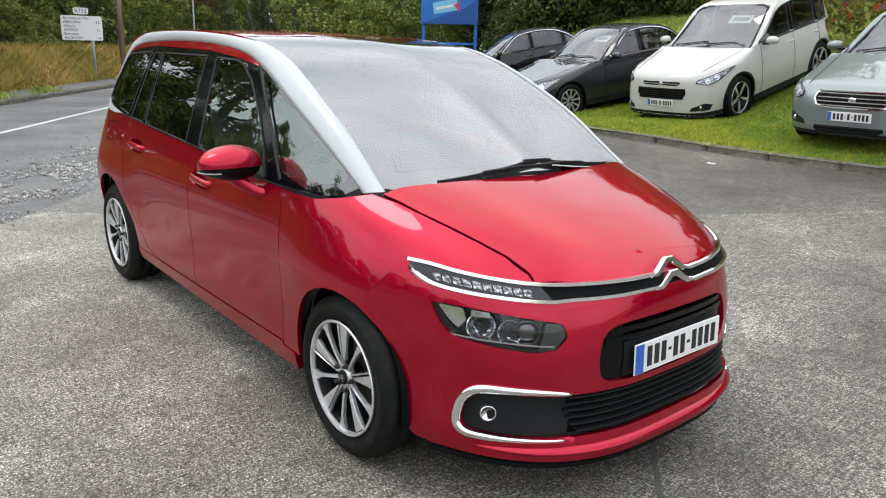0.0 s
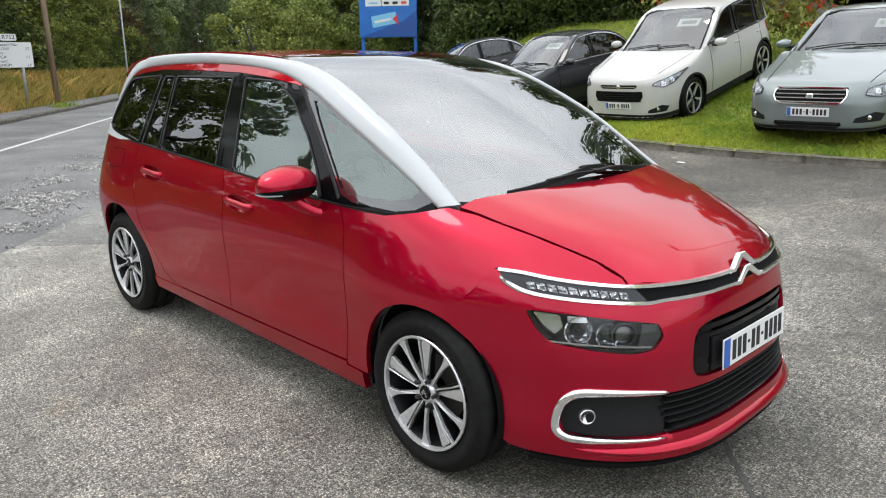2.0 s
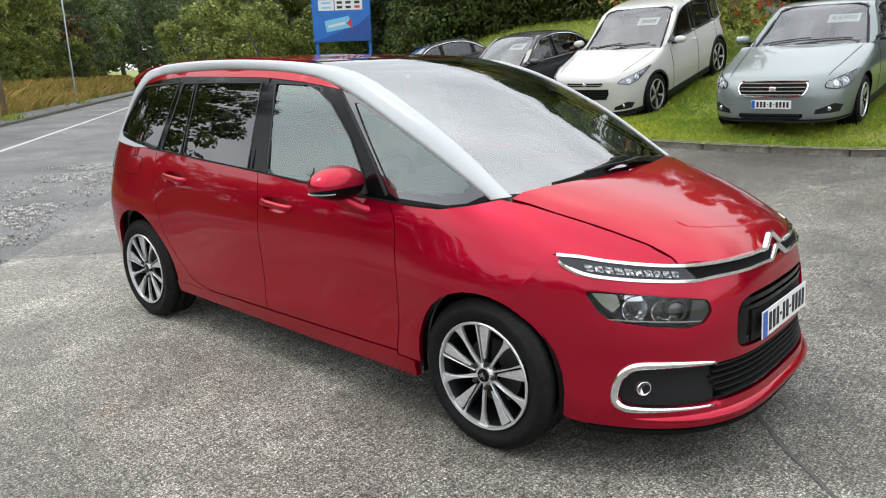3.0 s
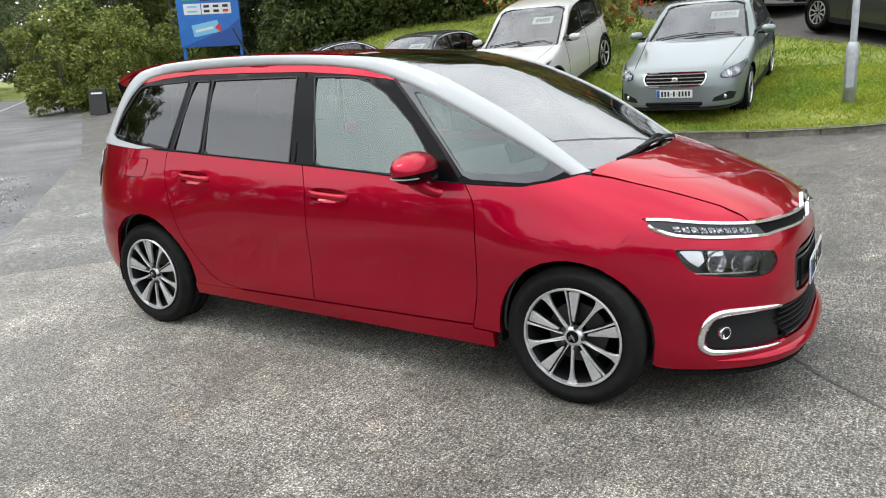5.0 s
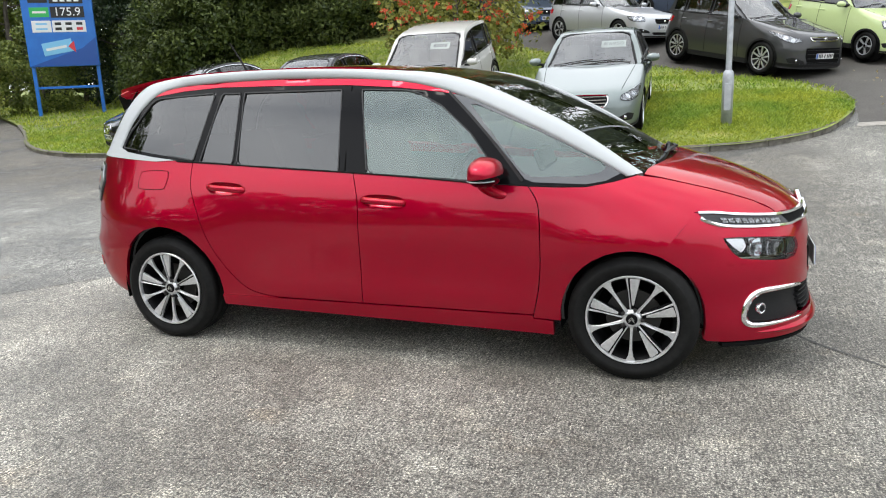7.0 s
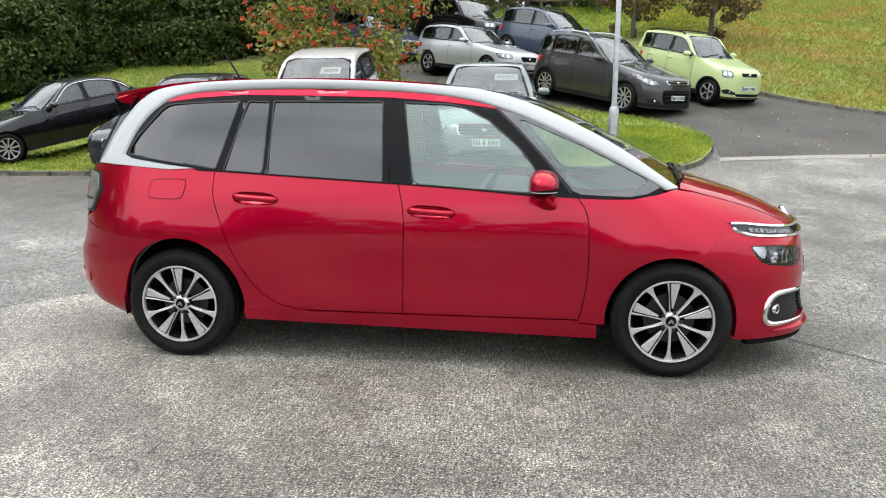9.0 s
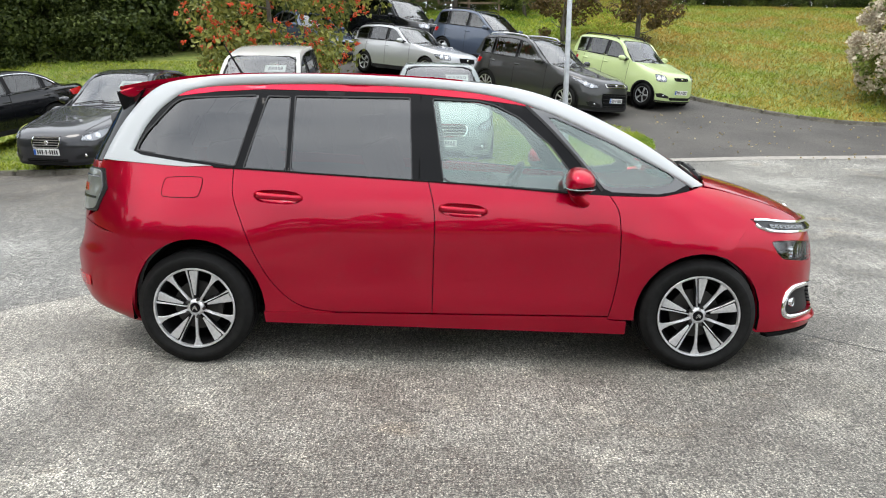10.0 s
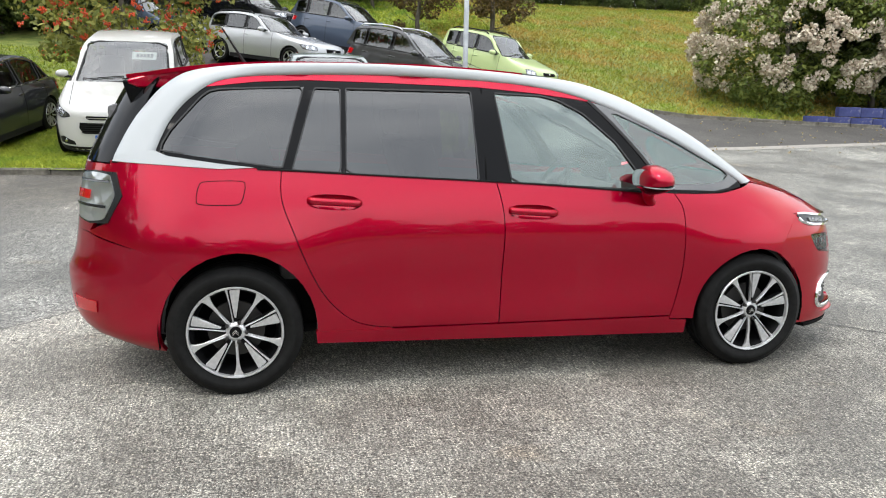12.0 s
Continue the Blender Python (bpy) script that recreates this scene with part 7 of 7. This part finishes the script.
for k, p in enumerate(foot):
    x, y = p[0] + rt.uniform(-0.3, 0.3), p[1] + rt.uniform(-0.4, 0.6)
    plant("bush", "dark undergrowth at the foot of the wood", FORMS["bush"][1], x, y, height(x, y) - 0.15, rt.uniform(0, 360), rt.uniform(0.6, 1.1), "bush", "undergrowth")
belt_of("tree", "tall leafy tree in a dense dark wood", ("oak", "oak", "pale"), [(-17.5 + k * 2.2 + rt.uniform(-0.6, 0.6), 22.8 + 0.35 * k + rt.uniform(-0.5, 0.5)) for k in range(6)], (0.52, 0.7), "wood behind the cars")
for k in range(54):
    x, y = along(-44 + k * 2.1, -13.2 + rt.uniform(-0.6, 0.6))[:2]
    plant("bush", "bramble and hedge along the road", FORMS["bush"][rt.random() < 0.2], x, y, height(x, y) - 0.1, rt.uniform(0, 360), rt.uniform(0.45, 0.9), "bush", "roadside hedge")
for k in range(40):
    x, y = 0 + k * 1.15, 37.0 + rt.uniform(-0.5, 0.5)
    plant("bush", "brownish hedge along the top of the bank", FORMS["bush"][1] if k % 3 else FORMS["bush"][0], x, y, height(x, y) - 0.1, rt.uniform(0, 360), rt.uniform(0.4, 0.6), "bush", "bank hedge")
for k in range(24):
    x, y = 4 + k * 1.75, 39.0 + rt.uniform(-0.5, 0.5)
    plant("bush", "brownish hedge along the top of the bank", FORMS["bush"][1], x, y, height(x, y) - 0.2, rt.uniform(0, 360), rt.uniform(0.8, 1.1), "bush", "bank hedge")
belt_of("tree", "slim young tree on the bank", ("pale", "oak"), [(-1.5, 33.5), (1.5, 36), (5.0, 34), (-5, 34), (9, 40), (14, 42), (20, 43), (27, 42), (34, 40)], (0.36, 0.5), "bank trees")
belt_of("tree", "tall leafy tree behind the hedge of the bank", ("oak", "hazy_oak"), [(-8 + 3.6 * k + rt.uniform(-1, 1), 44 + rt.uniform(-2, 2)) for k in range(12)], (0.9, 1.1), "bank trees")
plant("shrub", "loose rusty green shrub above the parked cars", FORMS["rust"][0], 8.2, 23.5, height(8.2, 23.5), 40, 0.62, "shrub")
plant("shrub", "loose rusty green shrub above the parked cars", FORMS["rust"][0], 5.8, 26, height(5.8, 26), 140, 0.6, "shrub")
# rowan with berries
rowan = plant("rowan_tree", "spreading rowan tree hung with orange berries", tree_form(91, 4.6, 2.5, 0.09, 0.16, 9500, 0.075, L_ROWAN, 52), -3.2, 14.8, on_grass(-3.2, 14.8) - 0.05, 20, 1.0)
rb = random.Random(3)
cs = []
for k in range(300):
    a, z = rb.uniform(0, 6.28), rb.uniform(0.7, 4.3)
    r = 2.5 * math.sqrt(rb.uniform(0.2, 1)) * math.sin(math.pi * min(0.95, z / 4.9)) ** 0.5
    cs += [(r * math.cos(a) + rb.gauss(0, 0.04), r * math.sin(a) + rb.gauss(0, 0.04), z + rb.gauss(0, 0.03)) for _ in range(10)]
ball = bmesh.new()
bmesh.ops.create_icosphere(ball, subdivisions=1, radius=0.024)
bv, bf = np.array([v.co[:] for v in ball.verts]), np.array([[v.index for v in f.verts] for f in ball.faces])
ball.free()
me = bpy.data.meshes.new("berries")
me.from_pydata((np.array(cs)[:, None, :] + bv[None]).reshape(-1, 3).tolist(), [], (np.arange(len(cs))[:, None, None] * len(bv) + bf[None]).reshape(-1, 3).tolist())
me.materials.append(M_BERRY)
o = tagged(new("fruit", me), "clusters of orange berries")
o.parent = rowan
tagged(o, kind="stuff")
# flowering bush and ivy
fb = plant("flowering_bush", "large bush covered with faded white flowers", tree_form(95, 4.3, 2.7, 0.08, 0.02, 13000, 0.085, L_PALE, 60), 15.5, 16.3, height(15.5, 16.3) - 0.1, 0, 1.0, "bush")
rc = random.Random(4)
cs = [(2.75 * math.cos(a) * w, 2.75 * math.sin(a) * w, z) for a, z, w in ((rc.uniform(0, 6.28), zz, math.sin(math.pi * min(0.95, zz / 4.9 + 0.12)) ** 0.55) for zz in (rc.uniform(0.6, 4.5) for _ in range(430)))]
o = new("blossom", cloud_mesh("blossom", np.array(cs), np.array([0.22] * len(cs)), 30000, 0.045, M_BLOOM, 6, 1.0, 0.9))
o.parent = fb
tagged(o, "faded white flower heads", kind="stuff")
for x, y, s in ((17.9, 15.3, 1.15), (19.8, 16.2, 1.3), (18.6, 17.8, 1.4), (22.0, 15.6, 1.3)):
    plant("ivy_bush", "dark glossy ivy bush behind the low wall", FORMS["bush"][1], x, y, height(x, y), rt.uniform(0, 360), s, "bush", "ivy")


def blades(name, spots, zf, hgt, wid, material, seed, lean=0.5):
    """Grass blades at plan spots (n, 2)."""
    rng = np.random.default_rng(seed)
    n = len(spots)
    z = np.array([zf(a, b) for a, b in spots])
    p = np.column_stack([spots, z - 0.01])
    a = rng.uniform(0, 2 * np.pi, n)
    side = np.column_stack([np.cos(a), np.sin(a), np.zeros(n)]) * (wid * rng.uniform(0.6, 1.4, n))[:, None]
    h = hgt * rng.uniform(0.4, 1.3, n)
    bend = rng.normal(size=(n, 2)) * (lean * h)[:, None]
    mid = p + np.column_stack([bend * 0.3, h * 0.6])
    tip = p + np.column_stack([bend, h])
    co = np.stack([p - side, p + side, mid + side * 0.7, tip, mid - side * 0.7], 1).reshape(-1, 3)
    me = bpy.data.meshes.new(name)
    idx = np.arange(n) * 5
    me.from_pydata(co.tolist(), [], np.stack([idx, idx + 1, idx + 2, idx + 3, idx + 4], 1).tolist())
    me.materials.append(material)
    return new(name, me)


L_GRASS = leaf_mat("grass_blade", (0.12, 0.19, 0.022), (0.36, 0.46, 0.068), 0.6, (0.9, (0.7, 0.85, 0.7), (1.35, 1.15, 1.0)))
L_BANK = leaf_mat("bank_grass", (0.155, 0.195, 0.034), (0.38, 0.40, 0.095), 0.7, (0.55, (0.78, 0.98, 0.6), (1.35, 0.82, 0.95)))
L_DRY = leaf_mat("dry_grass", (0.26, 0.17, 0.05), (0.66, 0.50, 0.20), 0.8, (0.6, (0.6, 0.8, 0.5), (1.25, 1.15, 1.1)))
rg = np.random.default_rng(2)
isl_poly = [tuple(p) for p in isl] + [(2.5, 14.4), (-1.1, 17.4), (-5.6, 21.5), (-9, 28), (-30, 34), (-34, 26)]


def strewn(n, x0, x1, y0, y1, ok):
    pts = np.column_stack([rg.uniform(x0, x1, n), rg.uniform(y0, y1, n)])
    return np.array([p for p in pts if ok(p[0], p[1])])


near = strewn(150000, -4.5, 5.8, 6.7, 11.5, lambda x, y: within(isl_poly, x, y - 0.10))
tagged(blades("grass", near, on_grass, 0.062, 0.0042, L_GRASS, 3, 0.7), "uneven green grass on the verge", "grass", kind="stuff")
far = strewn(88000, -17, 5.8, 8, 21, lambda x, y: within(isl_poly, x, y - 0.1) and not (x > -4.5 and y < 11.5))
tagged(blades("grass", far, on_grass, 0.085, 0.009, L_GRASS, 4, 0.7), "uneven green grass behind the cars", "grass", kind="stuff")
left = strewn(14000, -32, -17, 11, 32, lambda x, y: within(isl_poly, x, y - 0.1))
tagged(blades("grass", left, on_grass, 0.12, 0.014, L_GRASS, 9), "green grass round the price sign", "grass", kind="stuff")
bank = strewn(110000, 6.5, 32, 13, 38, lambda x, y: y > 17.6 - 1.0 * (x - 7) + 0.6 if x < 11.2 else y > 14.6 - 0.25 * (x - 11.2))
tagged(blades("bank_grass", bank, height, 0.11, 0.013, L_BANK, 5, 0.9), "rough mown grass on the bank, part dried", "grass", kind="stuff")
bank2 = strewn(30000, -12, 9, 26, 38, lambda x, y: True)
tagged(blades("bank_grass", bank2, height, 0.14, 0.018, L_GRASS, 6, 0.9), "green grass above the parked cars", "grass", kind="stuff")
un = np.column_stack([rg.uniform(-6, 75, 70000), rg.uniform(-13.2, -9.05, 70000)])
dry = np.column_stack([-0.829 * un[:, 0] + 0.559 * un[:, 1], 0.559 * un[:, 0] + 0.829 * un[:, 1]])
tagged(blades("dry_grass", dry, lambda x, y: height(x, y) + 0.02, 0.55, 0.012, L_DRY, 7, 0.6), "tall dry yellow grass along the road", "grass", kind="stuff")
un = np.column_stack([rg.uniform(8, 40, 1500), rg.uniform(-8.5, -7.9, 1500)])
dry = np.column_stack([-0.829 * un[:, 0] + 0.559 * un[:, 1], 0.559 * un[:, 0] + 0.829 * un[:, 1]])
dry = dry[[noise.noise((p[0] * 0.5, p[1] * 0.5, 0)) > 0.15 for p in dry]]
tagged(blades("weeds", dry, lambda x, y: height(x, y) + 0.08, 0.22, 0.014, L_GRASS, 8, 0.8), "tufts of weed along the kerb", "weed", kind="stuff")


# ---- signs, posts, wall ----
M_BLUE = noisy("sign_blue", [(0.3, (0.010, 0.13, 0.50)), (0.7, (0.014, 0.17, 0.58))], 3, 0.35)
M_BLUE_DEEP = mat("sign_deep_blue", (0.008, 0.075, 0.34), 0.35)
M_SIGN_WHITE = mat("sign_white", (0.74, 0.75, 0.76), 0.4)
M_SIGN_GREEN = mat("sign_green", (0.03, 0.42, 0.10), 0.4)
M_PALE_BLUE = mat("card_blue", (0.20, 0.52, 0.78), 0.35)
M_SIGN_RED = mat("sign_red", (0.65, 0.04, 0.05), 0.4)
M_GALV = noisy("galvanised_steel", [(0.3, (0.30, 0.32, 0.34)), (0.7, (0.46, 0.48, 0.50))], 9, 0.5, metal=0.5)
M_WOOD = noisy("weathered_pole_wood", [(0.3, (0.15, 0.10, 0.065)), (0.7, (0.32, 0.24, 0.17))], 8, 0.9, bump=0.4, stretch=(1, 1, 0.1))


def text_part(body, size, m, material, parent, name="lettering", align="LEFT"):
    """Letters as a flat mesh; m takes the letters' plane to the thing."""
    tx = bpy.data.curves.new("letters", "FONT")
    tx.body, tx.size, tx.align_x, tx.align_y, tx.extrude = body, size, align, "CENTER", 0.002
    to = bpy.data.objects.new("letters", tx)
    scene.collection.objects.link(to)
    me = bpy.data.meshes.new_from_object(to.evaluated_get(bpy.context.evaluated_depsgraph_get()))
    bpy.data.objects.remove(to)
    me.materials.clear()
    me.materials.append(material)
    ob = new(name, me)
    ob.parent, ob.matrix_local = parent, m
    return ob


def price_sign():
    a, b = Vector((-23.4, 19.67, 0)), Vector((-21.28, 21.29, 0))
    s = new("price_sign", None)
    d = (b - a).normalized()
    s.matrix_world = Matrix.Translation((a.x, a.y, height(a.x, a.y) + 0.1)) @ Euler((0, 0, math.atan2(d.y, d.x))).to_matrix().to_4x4()
    tagged(s, "tall blue fuel price sign on two blue posts", "sign")
    w, z0 = 2.66, 2.62 - height(a.x, a.y) - 0.1
    for x in (0.10, w - 0.10):
        part("post", box(0.14, 0.14, z0 + 5, pose(x, 0.08, (z0 + 5) / 2 - 0.1), 0.01), M_BLUE, s)
    part("crossbar", box(w - 0.3, 0.09, 0.10, pose(w / 2, 0.08, z0 - 0.85), 0.01), M_BLUE, s)
    p = part("panel", box(w, 0.22, 5.0, pose(w / 2, 0, z0 + 2.5), 0.02), M_BLUE, s)
    f = -0.114
    part("wedge", plate_strip([(0.05, z0 + 0.03), (w - 0.03, z0 + 0.03), (w - 0.03, z0 + 1.15), (w * 0.78, z0 + 0.72)], -0.006, pose(0, f, 0)), M_BLUE_DEEP, p)
    part("card", plate_strip([(0.62, z0 + 0.42), (1.75, z0 + 0.62), (1.68, z0 + 1.12), (0.55, z0 + 0.92)], -0.012, pose(0, f - 0.004, 0)), M_PALE_BLUE, p)
    part("arrow", plate_strip([(1.55, z0 + 0.80), (1.78, z0 + 1.02), (1.82, z0 + 0.55)], -0.008, pose(0, f - 0.017, 0)), M_SIGN_RED, p)
    part("card_mark", plate_strip([(0.72, z0 + 0.62), (1.5, z0 + 0.76), (1.48, z0 + 0.86), (0.70, z0 + 0.72)], -0.006, pose(0, f - 0.017, 0)), M_SIGN_WHITE, p)
    for x0, x1 in ((0.30, 1.02), (1.06, 2.32)):
        bx = part("notice", box(x1 - x0, 0.01, 0.46, pose((x0 + x1) / 2, f - 0.004, z0 + 1.60)), M_SIGN_WHITE, p)
        if x1 < 1.1:
            for zz in (0.10, -0.10):
                part("marks", box(0.42, 0.006, 0.07, pose((x0 + x1) / 2, f - 0.011, z0 + 1.60 + zz)), M_PALE_BLUE, bx)
        else:
            for k in range(3):
                for zz, m in ((0.1, M_INK), (-0.1, M_SIGN_RED if k == 2 else M_INK)):
                    part("mark", box(0.24, 0.006, 0.11, pose(1.28 + k * 0.40, f - 0.011, z0 + 1.60 + zz)), m, bx)
    for k, (price, m) in enumerate((("175.9", M_SIGN_GREEN), ("", M_INK), ("", M_SIGN_GREEN))):
        z = z0 + 2.16 + k * 0.56
        part("fuel_name", box(0.72, 0.01, 0.38, pose(0.64, f - 0.004, z)), m, p)
        part("fuel_mark", box(0.5, 0.006, 0.08, pose(0.64, f - 0.011, z)), M_SIGN_WHITE, p)
        dsp = part("display", box(1.26, 0.01, 0.44, pose(1.69, f - 0.004, z)), M_INK, p)
        if price:
            text_part(price, 0.46, pose(1.69, f - 0.012, z, 90, 0, 0), M_SIGN_WHITE, dsp, "price_digits", "CENTER")
        else:
            for j in range(4):
                part("digit", box(0.18, 0.006, 0.3, pose(1.3 + j * 0.26, f - 0.011, z)), M_SIGN_WHITE, dsp)


price_sign()


def road_sign():
    c = Vector((-25.05, 5.40, 0))
    s = new("road_sign", None)
    s.matrix_world = Matrix.Translation((c.x, c.y, height(c.x, c.y))) @ Euler((0, 0, radians(76))).to_matrix().to_4x4()
    tagged(s, "white direction sign with black place names on a post", "sign")
    for x in (0.32,):
        part("post", sweep([(x, 0.06, 0), (x, 0.06, 2.2)], circle_section(0.055, 10), (1, 0, 0)), M_GALV, s, smooth=True)
    p = part("board", plate_strip(rounded([(-0.68, 1.46), (0.68, 1.46), (0.68, 2.32), (-0.68, 2.32)], 0.03, 2), 0.03), M_SIGN_WHITE, s)
    t = part("route_tab", plate_strip(rounded([(-0.25, 2.37), (0.25, 2.37), (0.25, 2.60), (-0.25, 2.60)], 0.1, 2), 0.03), M_SIGN_WHITE, s)
    text_part("R752", 0.19, pose(0, -0.004, 2.485, 90, 0, 0), M_INK, t, align="CENTER")
    for k, (a, b) in enumerate((("An tInbhear Mór", ""), ("ARKLOW", "22"), ("Abhóca", ""), ("AVOCA", "11"), ("Eachroim", ""), ("AUGHRIM", "14"))):
        z = 2.23 - k * 0.138
        text_part(a, 0.135 if k % 2 else 0.125, pose(-0.60, -0.004, z, 90, 0, 0), M_INK, p)
        if b:
            text_part(b, 0.135, pose(0.60, -0.004, z, 90, 0, 0), M_INK, p, align="RIGHT")


road_sign()


def lamp_post(x, y, z, tall, label, low=True):
    s = new("lamp_post", None)
    s.location = (x, y, z)
    tagged(s, label, "lamp post")
    if low:
        part("base_section", lathe([(0.0, -0.1), (0.085, -0.1), (0.085, 0.74), (0.075, 0.80), (0.05, 0.83)], 16, "z"), M_GALV, s, smooth=True)
        part("inspection_door", box(0.10, 0.012, 0.42, pose(0, -0.083, 0.42), 0.005), M_GALV, s)
    part("shaft", lathe([(0.048, 0.0), (0.046, 0.8), (0.036, tall), (0.0, tall)], 14, "z"), M_GALV, s, smooth=True)
    part("lantern", blob(0.30, 0.12, 0.07, pose(-0.25, 0, tall), 2.6), M_GALV, s, smooth=True)


lamp_post(3.40, 8.32, on_grass(3.4, 8.32), 7.0, "slim galvanised lamp post standing in the grass")
lamp_post(-37.6, 14.5, height(-37.6, 14.5), 8.0, "grey street lamp post beside the road", False)
pl = new("utility_pole", None)
pl.location = (-27.0, 7.35, 0)
tagged(pl, "leaning weathered wooden utility pole", "pole")
part("pole", sweep([(0, 0, -0.2), (0.0, -0.04, 4), (0.05, -0.12, 9)], circle_section(0.115, 10), (1, 0, 0), lambda t: 1 - 0.25 * t), M_WOOD, pl, smooth=True)
ab = new("pavement_board", None)
ab.matrix_world = pose(-22.3, 14.4, height(-22.3, 14.4), 0, 0, 42)
tagged(ab, "black folding pavement board beside the hedge", "board")
for s in (-1, 1):
    bd = part("leaf", box(0.62, 0.03, 1.0, pose(0, s * 0.18, 0.5, s * 16, 0, 0), 0.008), M_INK, ab)
    if s < 0:
        part("emblem", plate_strip([(-0.16, 0.42), (0, 0.26), (0.16, 0.42), (0, 0.58)], -0.006, pose(0, -0.215, 0.02, -16, 0, 0)), M_SIGN_WHITE, bd)
        part("marks", box(0.4, 0.006, 0.06, pose(0, -0.13, 0.82, -16, 0, 0)), M_SIGN_WHITE, bd)
# low blue block wall
M_WALL_BLUE = noisy("flaking_blue_paint", [(0.3, (0.022, 0.030, 0.11)), (0.62, (0.045, 0.055, 0.17)), (0.74, (0.22, 0.22, 0.24))], 5, 0.8, bump=0.3, bscale=40)
wl_ = new("low_wall", None)
tagged(wl_, "low wall of flaking blue painted blocks", "wall", kind="structure")
me = mesh_of(box(0.62, 0.2, 0.26, Matrix(), 0.012, seg=1), "block")
me.materials.append(M_WALL_BLUE)
for k in range(16):
    for r_ in range(2):
        x, y = 14.6 + 0.63 * k * 0.985 + (0.3 if r_ else 0), 13.55 - 0.17 * (14.6 + 0.63 * k - 14.6) * 0.9
        if r_ and k < 1:
            continue
        o = new("block", me)
        o.parent = wl_
        o.matrix_world = pose(x, y, height(x, y) + 0.10 + 0.27 * r_, 0, 0, -9)
# post and rail fence and a far wall above the cars
fn = new("rail_fence", None)
tagged(fn, "weathered brown post and rail fence", "fence")
for k in range(9):
    x, y = -9 + k * 1.6, 36.2
    part("post", box(0.12, 0.12, 1.3, pose(x, y, height(x, y) + 0.6), 0.01), M_WOOD, fn)
for r_ in (0.45, 0.85, 1.15):
    part("rail", sweep([(x, 36.1, height(x, 36.2) + r_) for x in np.linspace(-9.2, 4, 14)], [(-0.02, -0.05), (0.02, -0.05), (0.02, 0.05), (-0.02, 0.05)]), M_WOOD, fn)

# fallen leaves and grit on the paving
rl = np.random.default_rng(12)
pts = np.column_stack([rl.uniform(6, 18, 420), rl.uniform(9.5, 14.5, 420)])
ctr = np.array([(x, y, height(x, y) + 0.012) for x, y in pts])
o = new("fallen_leaves", cloud_mesh("fallen_leaves", ctr, np.array([0.004] * len(ctr)), 420, 0.03, leaf_mat("fallen_leaf", (0.30, 0.22, 0.10), (0.55, 0.48, 0.30)), 3, 0.2, 0.7))
tagged(o, "pale fallen leaves scattered on the tarmac", "leaf", kind="stuff")
lit = new("paper_scrap", mesh_of(box(0.10, 0.06, 0.012, Matrix(), 0.004), "paper_scrap"))
lit.data.materials.append(M_SIGN_WHITE)
lit.location = (0.1, 6.2, height(0.1, 6.2) + 0.008)
tagged(lit, "scrap of white litter on the concrete", "litter")
